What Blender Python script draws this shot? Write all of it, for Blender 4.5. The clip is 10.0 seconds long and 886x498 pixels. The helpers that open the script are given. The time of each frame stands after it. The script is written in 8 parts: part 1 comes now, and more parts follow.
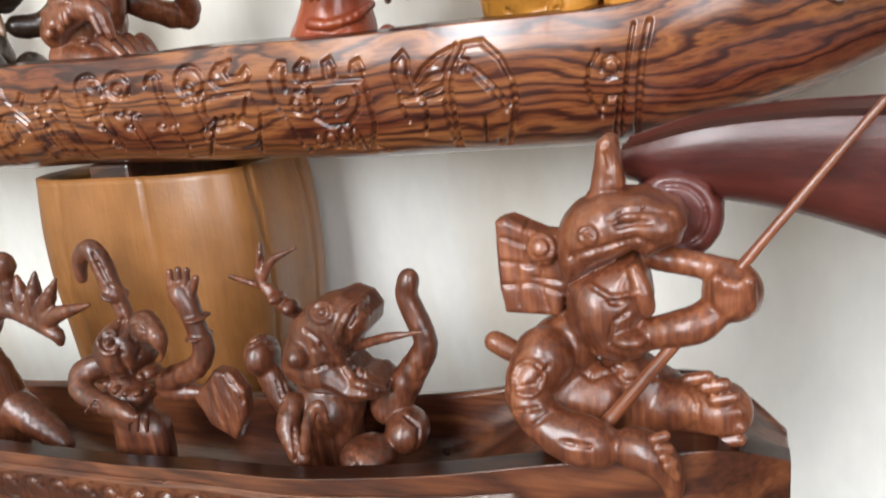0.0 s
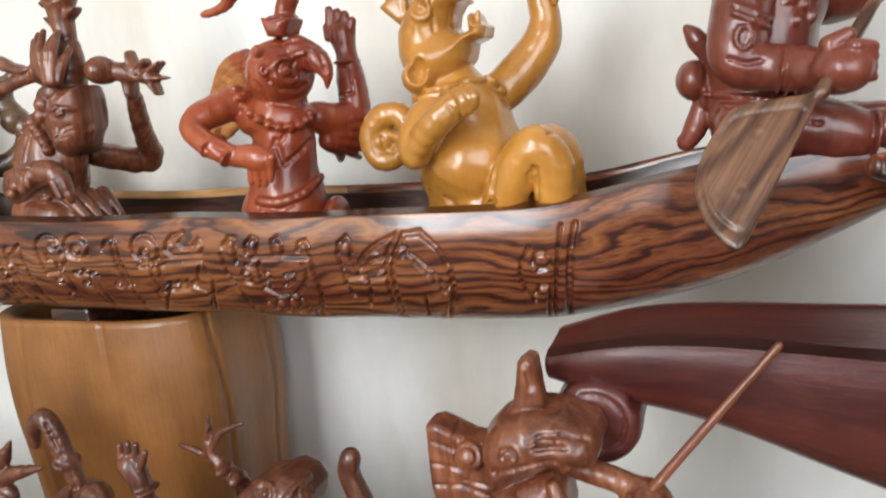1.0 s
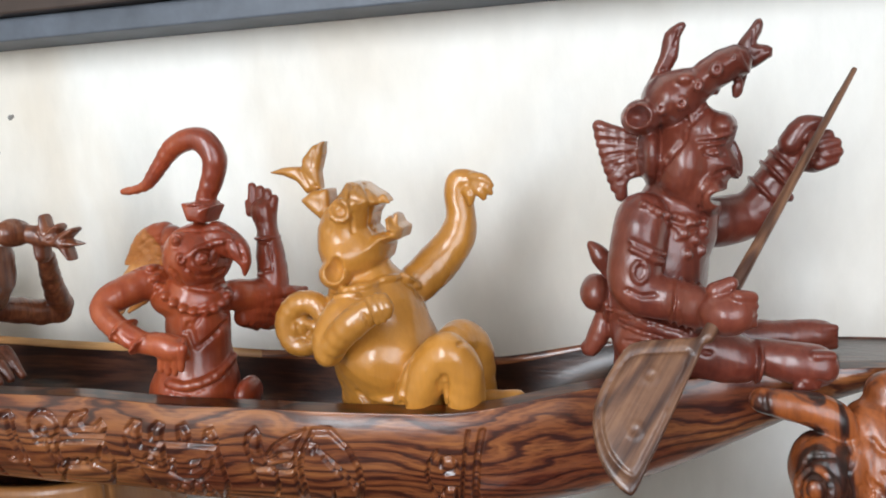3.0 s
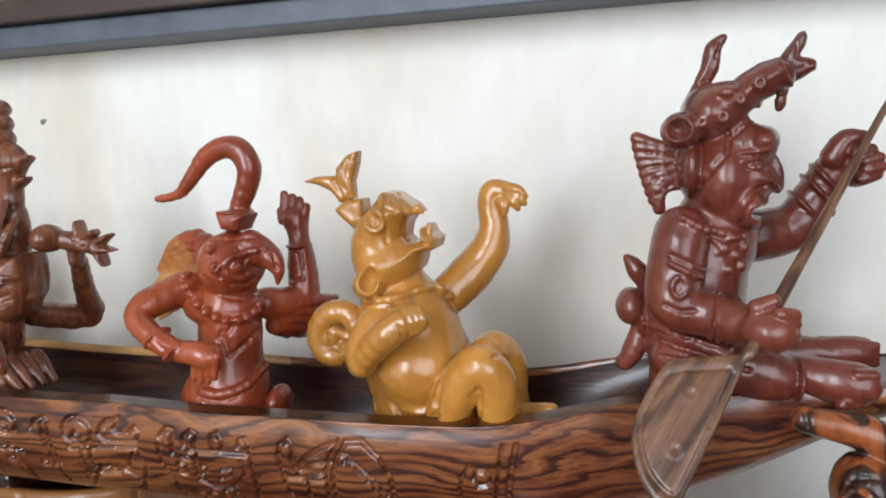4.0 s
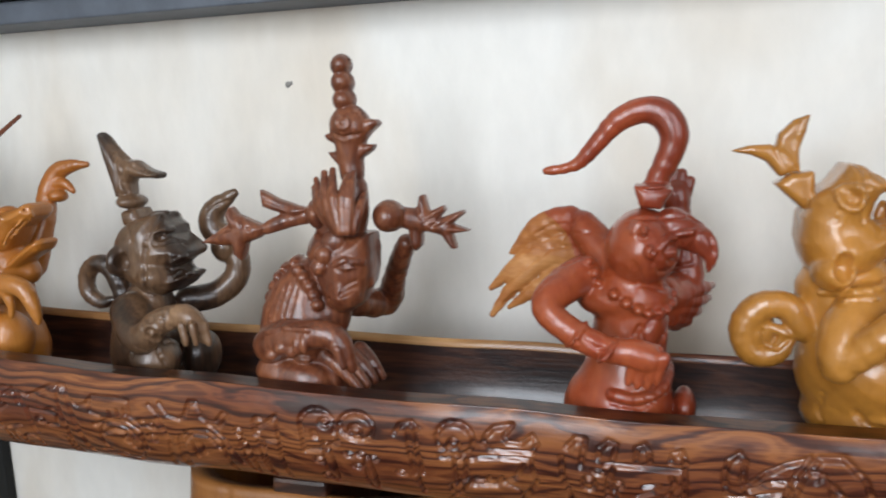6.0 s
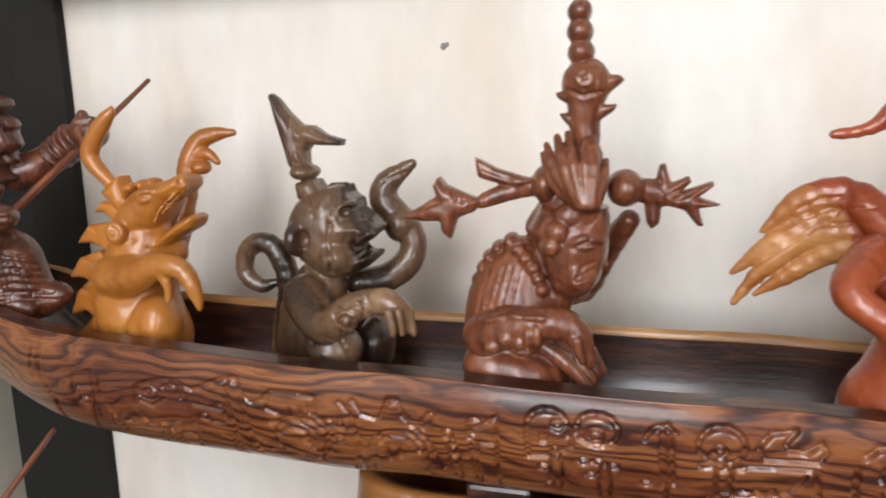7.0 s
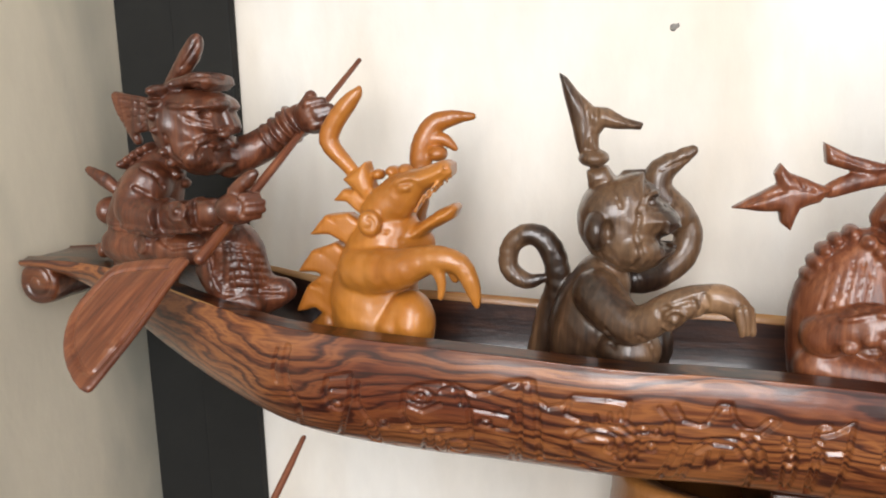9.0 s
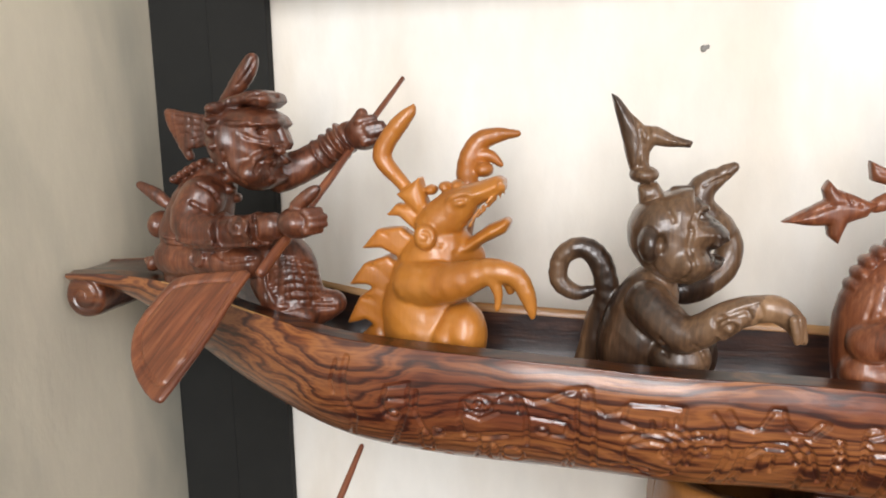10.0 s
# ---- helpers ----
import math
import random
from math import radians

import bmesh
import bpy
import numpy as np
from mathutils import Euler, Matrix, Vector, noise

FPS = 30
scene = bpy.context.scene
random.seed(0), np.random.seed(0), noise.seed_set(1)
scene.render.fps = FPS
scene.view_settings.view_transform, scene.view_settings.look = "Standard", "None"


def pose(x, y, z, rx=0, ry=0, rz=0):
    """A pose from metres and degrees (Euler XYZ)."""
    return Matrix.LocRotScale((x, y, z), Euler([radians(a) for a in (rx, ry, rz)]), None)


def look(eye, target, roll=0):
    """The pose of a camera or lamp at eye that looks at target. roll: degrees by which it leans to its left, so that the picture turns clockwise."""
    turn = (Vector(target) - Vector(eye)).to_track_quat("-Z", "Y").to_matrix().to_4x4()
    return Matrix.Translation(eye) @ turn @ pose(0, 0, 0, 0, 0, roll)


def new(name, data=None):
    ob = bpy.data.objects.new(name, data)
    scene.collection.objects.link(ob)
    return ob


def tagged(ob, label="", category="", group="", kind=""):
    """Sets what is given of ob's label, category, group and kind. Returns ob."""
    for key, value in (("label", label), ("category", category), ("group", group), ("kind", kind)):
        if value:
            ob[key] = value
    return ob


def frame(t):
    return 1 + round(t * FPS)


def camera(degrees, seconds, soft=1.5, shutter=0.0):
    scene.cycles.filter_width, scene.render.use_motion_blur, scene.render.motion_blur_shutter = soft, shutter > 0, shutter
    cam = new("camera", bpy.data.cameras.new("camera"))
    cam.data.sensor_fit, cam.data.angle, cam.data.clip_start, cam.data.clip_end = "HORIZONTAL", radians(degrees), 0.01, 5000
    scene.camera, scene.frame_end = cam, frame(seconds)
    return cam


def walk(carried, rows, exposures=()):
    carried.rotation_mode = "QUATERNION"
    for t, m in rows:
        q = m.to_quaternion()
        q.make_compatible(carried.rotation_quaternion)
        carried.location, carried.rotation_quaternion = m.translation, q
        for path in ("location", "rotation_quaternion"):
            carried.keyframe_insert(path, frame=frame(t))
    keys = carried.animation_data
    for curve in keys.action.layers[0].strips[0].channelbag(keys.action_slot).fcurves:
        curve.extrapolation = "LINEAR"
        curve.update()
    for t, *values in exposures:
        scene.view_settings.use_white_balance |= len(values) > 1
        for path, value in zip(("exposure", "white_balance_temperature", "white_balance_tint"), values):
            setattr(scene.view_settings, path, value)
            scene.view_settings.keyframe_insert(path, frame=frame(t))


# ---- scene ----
cam = camera(61.9, 10.0, soft=1.9, shutter=0.3)
PATH = [
    (0, (0.317, -0.409, 1.207), (-0.392, 1.39, 0.696), -5.8),
    (0.5, (0.334, -0.406, 1.25), (-0.385, 1.397, 0.767), -5.8),
    (1, (0.351, -0.393, 1.294), (-0.33, 1.437, 0.86), -5.6),
    (1.5, (0.35, -0.382, 1.323), (-0.258, 1.484, 0.938), -5.0),
    (2, (0.36, -0.387, 1.349), (-0.17, 1.514, 1.024), -3.8),
    (2.5, (0.364, -0.386, 1.364), (-0.115, 1.536, 1.086), -2.7),
    (4, (0.352, -0.385, 1.377), (-0.181, 1.526, 1.119), -2.1),
    (4.5, (0.306, -0.396, 1.38), (-0.227, 1.511, 1.1), -2.0),
    (5, (0.24, -0.396, 1.38), (-0.307, 1.505, 1.086), -1.8),
    (5.5, (0.17, -0.393, 1.382), (-0.37, 1.508, 1.077), -1.9),
    (7, (-0.04, -0.363, 1.369), (-0.607, 1.521, 1.008), -1.7),
    (7.5, (-0.099, -0.359, 1.363), (-0.662, 1.527, 1.004), -1.5),
    (8, (-0.151, -0.356, 1.362), (-0.688, 1.535, 0.995), -1.3),
    (8.5, (-0.197, -0.363, 1.363), (-0.731, 1.528, 0.989), -1.3),
    (9, (-0.227, -0.38, 1.366), (-0.735, 1.518, 0.99), -1.2),
    (9.5, (-0.257, -0.398, 1.37), (-0.731, 1.511, 1.006), -1.2),
    (10, (-0.268, -0.405, 1.37), (-0.722, 1.512, 1.026), -1.0),
]
EXPOSURES = [(0.0, -0.05, 6300, 10), (1.0, -0.40, 6250, 10), (2.5, -0.5, 6150, 10), (5.5, -0.82, 5950, 9), (7.0, -0.65, 6550, 15), (8.0, -0.43, 6700, 14), (10.0, -0.40, 6650, 14)]
walk(cam, [(t, look(eye, target, roll)) for t, eye, target, roll in PATH], EXPOSURES)

# ---- world and light ----
world = bpy.data.worlds.new("world")
scene.world = world
world.use_nodes = True
_nt = world.node_tree
_sky = _nt.nodes.new("ShaderNodeTexSky")
_sky.sky_type = "NISHITA"
_sky.sun_disc = False
_sky.sun_elevation = radians(40)
_sky.sun_rotation = radians(200)
_nt.links.new(_sky.outputs[0], _nt.nodes["Background"].inputs["Color"])
_nt.nodes["Background"].inputs["Strength"].default_value = 0.1


def area_light(name, m, sx, sy, power, colour):
    d = bpy.data.lights.new(name, "AREA")
    d.shape, d.size, d.size_y, d.energy, d.color = "RECTANGLE", sx, sy, power, colour
    ob = new(name, d)
    ob.matrix_world = m
    return ob


# daylight from two assumed, unseen front openings; area lamps stand just inside them
area_light("window_light", look((-0.20, -1.70, 1.86), (0.0, 0.2, 1.25)), 0.6, 1.4, 47, (0.97, 0.99, 1.0))
area_light("window_light", look((1.35, -1.70, 1.80), (0.2, 0.2, 1.2)), 1.2, 1.4, 34, (0.985, 0.99, 1.0))



# ---- materials ----
def nodes_of(name):
    m = bpy.data.materials.new(name)
    m.use_nodes = True
    nt = m.node_tree
    return m, nt, nt.nodes["Principled BSDF"]


def add(nt, kind, **ins):
    n = nt.nodes.new(kind)
    for k, v in ins.items():
        n.inputs[k.replace("_", " ")].default_value = v
    return n


def ramp(nt, fac, stops):
    r = nt.nodes.new("ShaderNodeValToRGB")
    els = r.color_ramp.elements
    while len(els) < len(stops):
        els.new(0.5)
    for e, (p, c) in zip(els, stops):
        e.position, e.color = p, (*c, 1)
    nt.links.new(fac, r.inputs["Fac"])
    return r.outputs["Color"]


def bump(nt, bsdf, height, strength, distance):
    b = nt.nodes.new("ShaderNodeBump")
    b.inputs["Strength"].default_value, b.inputs["Distance"].default_value = strength, distance
    nt.links.new(height, b.inputs["Height"])
    nt.links.new(b.outputs["Normal"], bsdf.inputs["Normal"])


def wood(name, dark, mid, light, axis=0, scale=1.0, bands=60.0, wobble=1.2, rough=0.25, coat=0.6, contrast=1.0, streak=0.4, chisel=0.0):
    """Varnished carved wood: growth rings stretched along one axis, pores, and uneven stain."""
    m, nt, b = nodes_of(name)
    tc = nt.nodes.new("ShaderNodeTexCoord")
    mp = nt.nodes.new("ShaderNodeMapping")
    s = [6.0 * scale, 6.0 * scale, 6.0 * scale]
    s[axis] = 1.1 * scale
    mp.inputs["Scale"].default_value = s
    nt.links.new(tc.outputs["Object"], mp.inputs["Vector"])
    big = add(nt, "ShaderNodeTexNoise", Scale=2.2, Detail=3.0, Roughness=0.5, Distortion=wobble)
    nt.links.new(mp.outputs[0], big.inputs["Vector"])
    mul = nt.nodes.new("ShaderNodeMath")
    mul.operation = "MULTIPLY"
    mul.inputs[1].default_value = bands
    nt.links.new(big.outputs["Fac"], mul.inputs[0])
    sn = nt.nodes.new("ShaderNodeMath")
    sn.operation = "SINE"
    nt.links.new(mul.outputs[0], sn.inputs[0])
    h = nt.nodes.new("ShaderNodeMath")
    h.operation = "MULTIPLY_ADD"
    h.inputs[1].default_value, h.inputs[2].default_value = 0.5 * contrast, 0.5
    nt.links.new(sn.outputs[0], h.inputs[0])
    mp2 = nt.nodes.new("ShaderNodeMapping")
    s2 = [420.0, 420.0, 420.0]
    s2[axis] = 26.0
    mp2.inputs["Scale"].default_value = s2
    nt.links.new(tc.outputs["Object"], mp2.inputs["Vector"])
    pores = add(nt, "ShaderNodeTexNoise", Scale=1.0, Detail=3.0, Roughness=0.6)
    nt.links.new(mp2.outputs[0], pores.inputs["Vector"])
    mix = nt.nodes.new("ShaderNodeMath")
    mix.operation = "MULTIPLY_ADD"
    mix.inputs[1].default_value = streak
    pr = nt.nodes.new("ShaderNodeMapRange")
    pr.inputs["From Min"].default_value, pr.inputs["From Max"].default_value = 0.36, 0.64
    nt.links.new(pores.outputs["Fac"], pr.inputs["Value"])
    nt.links.new(pr.outputs[0], mix.inputs[0])
    sc = nt.nodes.new("ShaderNodeMath")
    sc.operation = "MULTIPLY_ADD"
    sc.inputs[1].default_value, sc.inputs[2].default_value = 1.0 - streak, 0.0
    nt.links.new(h.outputs[0], sc.inputs[0])
    nt.links.new(sc.outputs[0], mix.inputs[2])
    col = ramp(nt, mix.outputs[0], [(0.05, dark), (0.5, mid), (0.95, light)])
    stain = add(nt, "ShaderNodeTexNoise", Scale=14.0, Detail=4.0, Roughness=0.6)
    nt.links.new(tc.outputs["Object"], stain.inputs["Vector"])
    tone = ramp(nt, stain.outputs["Fac"], [(0.3, (0.72, 0.68, 0.66)), (0.7, (1.15, 1.1, 1.05))])
    mm = nt.nodes.new("ShaderNodeMix")
    mm.data_type, mm.blend_type = "RGBA", "MULTIPLY"
    mm.inputs["Factor"].default_value = 1.0
    nt.links.new(col, mm.inputs["A"])
    nt.links.new(tone, mm.inputs["B"])
    nt.links.new(mm.outputs["Result"], b.inputs["Base Color"])
    rr = nt.nodes.new("ShaderNodeMapRange")
    rr.inputs["To Min"].default_value, rr.inputs["To Max"].default_value = rough * 1.0, rough * 1.9
    nt.links.new(stain.outputs["Fac"], rr.inputs["Value"])
    nt.links.new(rr.outputs[0], b.inputs["Roughness"])
    b.inputs["Coat Weight"].default_value, b.inputs["Coat Roughness"].default_value = coat, 0.2
    fine = add(nt, "ShaderNodeTexNoise", Scale=260.0, Detail=2.0)
    nt.links.new(tc.outputs["Object"], fine.inputs["Vector"])
    hh = nt.nodes.new("ShaderNodeMath")
    hh.operation = "ADD"
    nt.links.new(pores.outputs["Fac"], hh.inputs[0])
    nt.links.new(fine.outputs["Fac"], hh.inputs[1])
    top = hh.outputs[0]
    if chisel:
        v = nt.nodes.new("ShaderNodeTexVoronoi")
        v.feature = "SMOOTH_F1"
        v.inputs["Scale"].default_value, v.inputs["Smoothness"].default_value = 120.0, 0.6
        nt.links.new(tc.outputs["Object"], v.inputs["Vector"])
        ad = nt.nodes.new("ShaderNodeMath")
        ad.operation = "MULTIPLY_ADD"
        ad.inputs[1].default_value = chisel
        nt.links.new(v.outputs["Distance"], ad.inputs[0])
        nt.links.new(top, ad.inputs[2])
        top = ad.outputs[0]
    bump(nt, b, top, 0.3, 0.0007)
    return m


def ringed_wood(name, dark, mid, light, red, centre, ring=0.0065, rough=0.22, coat=0.8):
    """Rosewood sawn along a log: growth rings round an axis that wanders along x, thin dark late wood, red heart streaks."""
    m, nt, b = nodes_of(name)
    at = nt.nodes.new("ShaderNodeAttribute")
    at.attribute_name = "rest"  # the block before it was carved
    place = at.outputs["Vector"]

    def maths(op, a, c, d=None):
        n = nt.nodes.new("ShaderNodeMath")
        n.operation = op
        for i, v in enumerate((a, c, d)):
            if v is None:
                continue
            if isinstance(v, (int, float)):
                n.inputs[i].default_value = v
            else:
                nt.links.new(v, n.inputs[i])
        return n.outputs[0]

    def noise_at(scale, detail, stretch, rough_=0.5):
        mp = nt.nodes.new("ShaderNodeMapping")
        mp.inputs["Scale"].default_value = stretch
        nt.links.new(place, mp.inputs["Vector"])
        n = add(nt, "ShaderNodeTexNoise", Scale=scale, Detail=detail, Roughness=rough_)
        nt.links.new(mp.outputs[0], n.inputs["Vector"])
        return n

    warp = noise_at(1.0, 2.0, (9.0, 16.0, 16.0))
    off = nt.nodes.new("ShaderNodeVectorMath")
    off.operation = "MULTIPLY_ADD"
    off.inputs[1].default_value = (0.0, 0.05, 0.05)
    nt.links.new(warp.outputs["Color"], off.inputs[0])
    nt.links.new(place, off.inputs[2])
    sep = nt.nodes.new("ShaderNodeSeparateXYZ")
    nt.links.new(off.outputs[0], sep.inputs[0])
    dy, dz = maths("SUBTRACT", sep.outputs["Y"], centre[0] + 0.025), maths("SUBTRACT", sep.outputs["Z"], centre[1] + 0.025)
    rad = maths("SQRT", maths("ADD", maths("MULTIPLY", dy, dy), maths("MULTIPLY", dz, dz)), 0.0)
    wild = noise_at(1.0, 4.0, (6.0, 42.0, 42.0))
    turn = maths("ADD", maths("MULTIPLY", rad, 1.0 / ring), maths("MULTIPLY", wild.outputs["Fac"], 5.0))
    wave = maths("MULTIPLY_ADD", maths("SINE", maths("MULTIPLY", turn, 6.283), 0.0), 0.5, 0.5)
    patch = noise_at(1.0, 2.0, (9.0, 30.0, 30.0))
    late = maths("MULTIPLY", maths("POWER", wave, 2.5), maths("SMOOTH_MIN", maths("MULTIPLY", patch.outputs["Fac"], 1.7), 1.0))
    fine = maths("MULTIPLY_ADD", maths("SINE", maths("MULTIPLY", turn, 19.0), 0.0), 0.5, 0.5)
    tone = maths("ADD", maths("MULTIPLY", late, 0.75), maths("MULTIPLY", fine, 0.2))
    pores = noise_at(1.0, 3.0, (22.0, 480.0, 480.0), 0.6)
    tone = maths("ADD", tone, maths("MULTIPLY", maths("SUBTRACT", pores.outputs["Fac"], 0.5), 0.9))
    col = ramp(nt, tone, [(0.05, light), (0.36, mid), (0.75, dark)])
    heart = noise_at(1.0, 3.0, (7.0, 22.0, 34.0))
    hue = ramp(nt, heart.outputs["Fac"], [(0.42, (1.0, 1.0, 1.0)), (0.62, red)])
    mm = nt.nodes.new("ShaderNodeMix")
    mm.data_type, mm.blend_type = "RGBA", "MULTIPLY"
    mm.inputs["Factor"].default_value = 1.0
    nt.links.new(col, mm.inputs["A"])
    nt.links.new(hue, mm.inputs["B"])
    nt.links.new(mm.outputs["Result"], b.inputs["Base Color"])
    rr = nt.nodes.new("ShaderNodeMapRange")
    rr.inputs["To Min"].default_value, rr.inputs["To Max"].default_value = rough, rough * 1.9
    nt.links.new(heart.outputs["Fac"], rr.inputs["Value"])
    nt.links.new(rr.outputs[0], b.inputs["Roughness"])
    b.inputs["Coat Weight"].default_value, b.inputs["Coat Roughness"].default_value = coat, 0.18
    lump = add(nt, "ShaderNodeTexNoise", Scale=130.0, Detail=3.0)
    nt.links.new(place, lump.inputs["Vector"])
    bump(nt, b, maths("ADD", lump.outputs["Fac"], maths("MULTIPLY", pores.outputs["Fac"], 0.4)), 0.35, 0.0009)
    return m


def plaster(name, base, stainc, amount=0.5):
    m, nt, b = nodes_of(name)
    tc = nt.nodes.new("ShaderNodeTexCoord")
    n1 = add(nt, "ShaderNodeTexNoise", Scale=3.2, Detail=4.0, Roughness=0.55, Distortion=0.6)
    n2 = add(nt, "ShaderNodeTexNoise", Scale=60.0, Detail=5.0, Roughness=0.6)
    mp = nt.nodes.new("ShaderNodeMapping")
    mp.inputs["Scale"].default_value = (1.0, 1.0, 0.45)
    nt.links.new(tc.outputs["Object"], mp.inputs["Vector"])
    for n in (n1, n2):
        nt.links.new(mp.outputs[0], n.inputs["Vector"])
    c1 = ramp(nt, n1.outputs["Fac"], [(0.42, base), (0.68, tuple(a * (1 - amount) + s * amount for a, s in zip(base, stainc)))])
    c2 = ramp(nt, n2.outputs["Fac"], [(0.3, (0.94, 0.94, 0.94)), (0.7, (1.0, 1.0, 1.0))])
    mm = nt.nodes.new("ShaderNodeMix")
    mm.data_type, mm.blend_type = "RGBA", "MULTIPLY"
    mm.inputs["Factor"].default_value = 1.0
    nt.links.new(c1, mm.inputs["A"])
    nt.links.new(c2, mm.inputs["B"])
    nt.links.new(mm.outputs["Result"], b.inputs["Base Color"])
    b.inputs["Roughness"].default_value = 0.6
    bump(nt, b, n2.outputs["Fac"], 0.25, 0.002)
    return m


def mid_tone(name, colour):
    return plaster(name, colour, tuple(c * 0.7 for c in colour), 0.4)


def paint(name, colour, rough=0.4, vary=0.25):
    m, nt, b = nodes_of(name)
    tc = nt.nodes.new("ShaderNodeTexCoord")
    n = add(nt, "ShaderNodeTexNoise", Scale=25.0, Detail=5.0, Roughness=0.65)
    nt.links.new(tc.outputs["Object"], n.inputs["Vector"])
    c = ramp(nt, n.outputs["Fac"], [(0.3, tuple(v * (1 - vary) for v in colour)), (0.7, tuple(v * (1 + vary) for v in colour))])
    nt.links.new(c, b.inputs["Base Color"])
    b.inputs["Roughness"].default_value = rough
    bump(nt, b, n.outputs["Fac"], 0.15, 0.001)
    return m


WALL = plaster("wall_plaster", (0.84, 0.825, 0.77), (0.58, 0.46, 0.31), 0.6)
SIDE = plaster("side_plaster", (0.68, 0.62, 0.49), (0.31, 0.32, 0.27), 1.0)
BLACK = paint("black_paint", (0.0065, 0.0068, 0.0055), 0.85)
GREY = paint("grey_blue_paint", (0.09, 0.105, 0.13), 0.5)
# unseen added shelf, kept dark so little light bounces up onto the hull
SHELF = paint("shelf_paint", (0.10, 0.07, 0.05), 0.5)
PLUG = paint("grey_filler", (0.25, 0.24, 0.22), 0.7)
BROWNBOARD = paint("dark_brown_board", (0.045, 0.028, 0.022), 0.45)
# unseen floor and far room, toned down to cut bounced fill light
FLOOR = paint("floor_cement", (0.17, 0.155, 0.14), 0.6)
ROOM = mid_tone("unseen_room_plaster", (0.42, 0.40, 0.36))
HULL = ringed_wood("striped_rosewood", (0.050, 0.0148, 0.0090), (0.135, 0.040, 0.0160), (0.285, 0.104, 0.033), (0.54, 0.38, 0.44), (0.12, 1.08), 0.0075)
# dark wood for the hollow, with the hollow's shade mixed into its colour
HULL_IN = wood("shaded_heartwood", (0.012, 0.0045, 0.0035), (0.036, 0.012, 0.007), (0.082, 0.030, 0.014), 0, 2.0, 40.0, 1.0, 0.26, 0.6, 0.8, 0.35)
HULL_LOW = wood("brown_rosewood", (0.032, 0.009, 0.005), (0.088, 0.026, 0.011), (0.17, 0.058, 0.022), 0, 1.5, 40.0, 0.8, 0.22, 0.7, 0.8, 0.35)
MAROON = wood("maroon_purpleheart", (0.030, 0.0065, 0.0068), (0.075, 0.0155, 0.012), (0.125, 0.028, 0.020), 0, 1.0, 16.0, 0.6, 0.30, 0.5, 0.6, 0.2)
POT = wood("honey_cedar", (0.22, 0.085, 0.020), (0.33, 0.145, 0.038), (0.42, 0.205, 0.065), 2, 0.5, 9.0, 0.8, 0.33, 0.4, 0.6, 0.15)
W_RED = wood("red_bloodwood", (0.14, 0.022, 0.009), (0.265, 0.046, 0.016), (0.37, 0.088, 0.026), 2, 1.0, 14.0, 0.6, 0.24, 0.5, 0.6, 0.2, 0.6)
W_SAP = wood("pale_sapwood", (0.30, 0.10, 0.025), (0.42, 0.17, 0.045), (0.55, 0.28, 0.10), 0, 1.0, 20.0, 0.6, 0.25, 0.5, 0.7, 0.25, 0.5)
W_SAPRIM = wood("tan_sapwood", (0.30, 0.14, 0.05), (0.46, 0.25, 0.09), (0.58, 0.36, 0.16), 0, 1.0, 30.0, 0.6, 0.3, 0.5)
MAROON_F = wood("maroon_figure_wood", (0.062, 0.013, 0.009), (0.14, 0.030, 0.018), (0.22, 0.058, 0.032), 2, 1.0, 14.0, 0.6, 0.24, 0.5, 0.5, 0.2, 0.7)
W_YELLOW = wood("yellow_boxwood", (0.33, 0.14, 0.02), (0.50, 0.23, 0.04), (0.60, 0.32, 0.085), 2, 1.0, 10.0, 0.6, 0.20, 0.7, 0.5, 0.1, 0.35)
W_ORANGE = wood("orange_mulberry", (0.27, 0.082, 0.010), (0.40, 0.145, 0.020), (0.50, 0.215, 0.040), 2, 1.0, 12.0, 0.6, 0.26, 0.5, 0.5, 0.12, 0.6)
W_DARK = wood("walnut_ebony", (0.018, 0.0095, 0.006), (0.062, 0.033, 0.018), (0.17, 0.10, 0.055), 2, 1.0, 16.0, 0.7, 0.25, 0.5, 1.0, 0.3, 0.6)
W_TAN = wood("tan_walnut_sapwood", (0.11, 0.06, 0.03), (0.20, 0.115, 0.06), (0.29, 0.18, 0.10), 2, 1.0, 16.0, 0.6, 0.27, 0.5, 0.7, 0.25, 0.5)
W_BROWN = wood("brown_cocobolo", (0.042, 0.0132, 0.007), (0.100, 0.030, 0.0135), (0.185, 0.064, 0.029), 2, 1.0, 50.0, 0.8, 0.27, 0.5, 0.7, 0.5, 0.8)
W_RUST = wood("rust_cocobolo", (0.078, 0.0215, 0.0105), (0.165, 0.050, 0.021), (0.265, 0.096, 0.041), 2, 1.0, 60.0, 0.8, 0.27, 0.5, 0.7, 0.5, 0.6)
W_MOTTLE = wood("mottled_granadillo", (0.014, 0.007, 0.006), (0.09, 0.023, 0.010), (0.30, 0.085, 0.020), 2, 4.0, 14.0, 1.4, 0.24, 0.5, 1.0, 0.15, 0.4)
W_PADDLE = wood("striped_paddle_wood", (0.040, 0.014, 0.007), (0.115, 0.050, 0.025), (0.215, 0.108, 0.056), 2, 1.6, 50.0, 0.8, 0.3, 0.5, 0.9, 0.35)


# ---- mesh helpers ----
def mesh_object(name, verts, faces, material, parent=None, smooth=True):
    me = bpy.data.meshes.new(name)
    me.from_pydata(verts, [], faces)
    me.materials.append(material)
    if smooth:
        me.polygons.foreach_set("use_smooth", np.ones(len(me.polygons), bool))
    me.update()
    ob = new(name, me)
    if parent:
        ob.parent = parent
    return ob


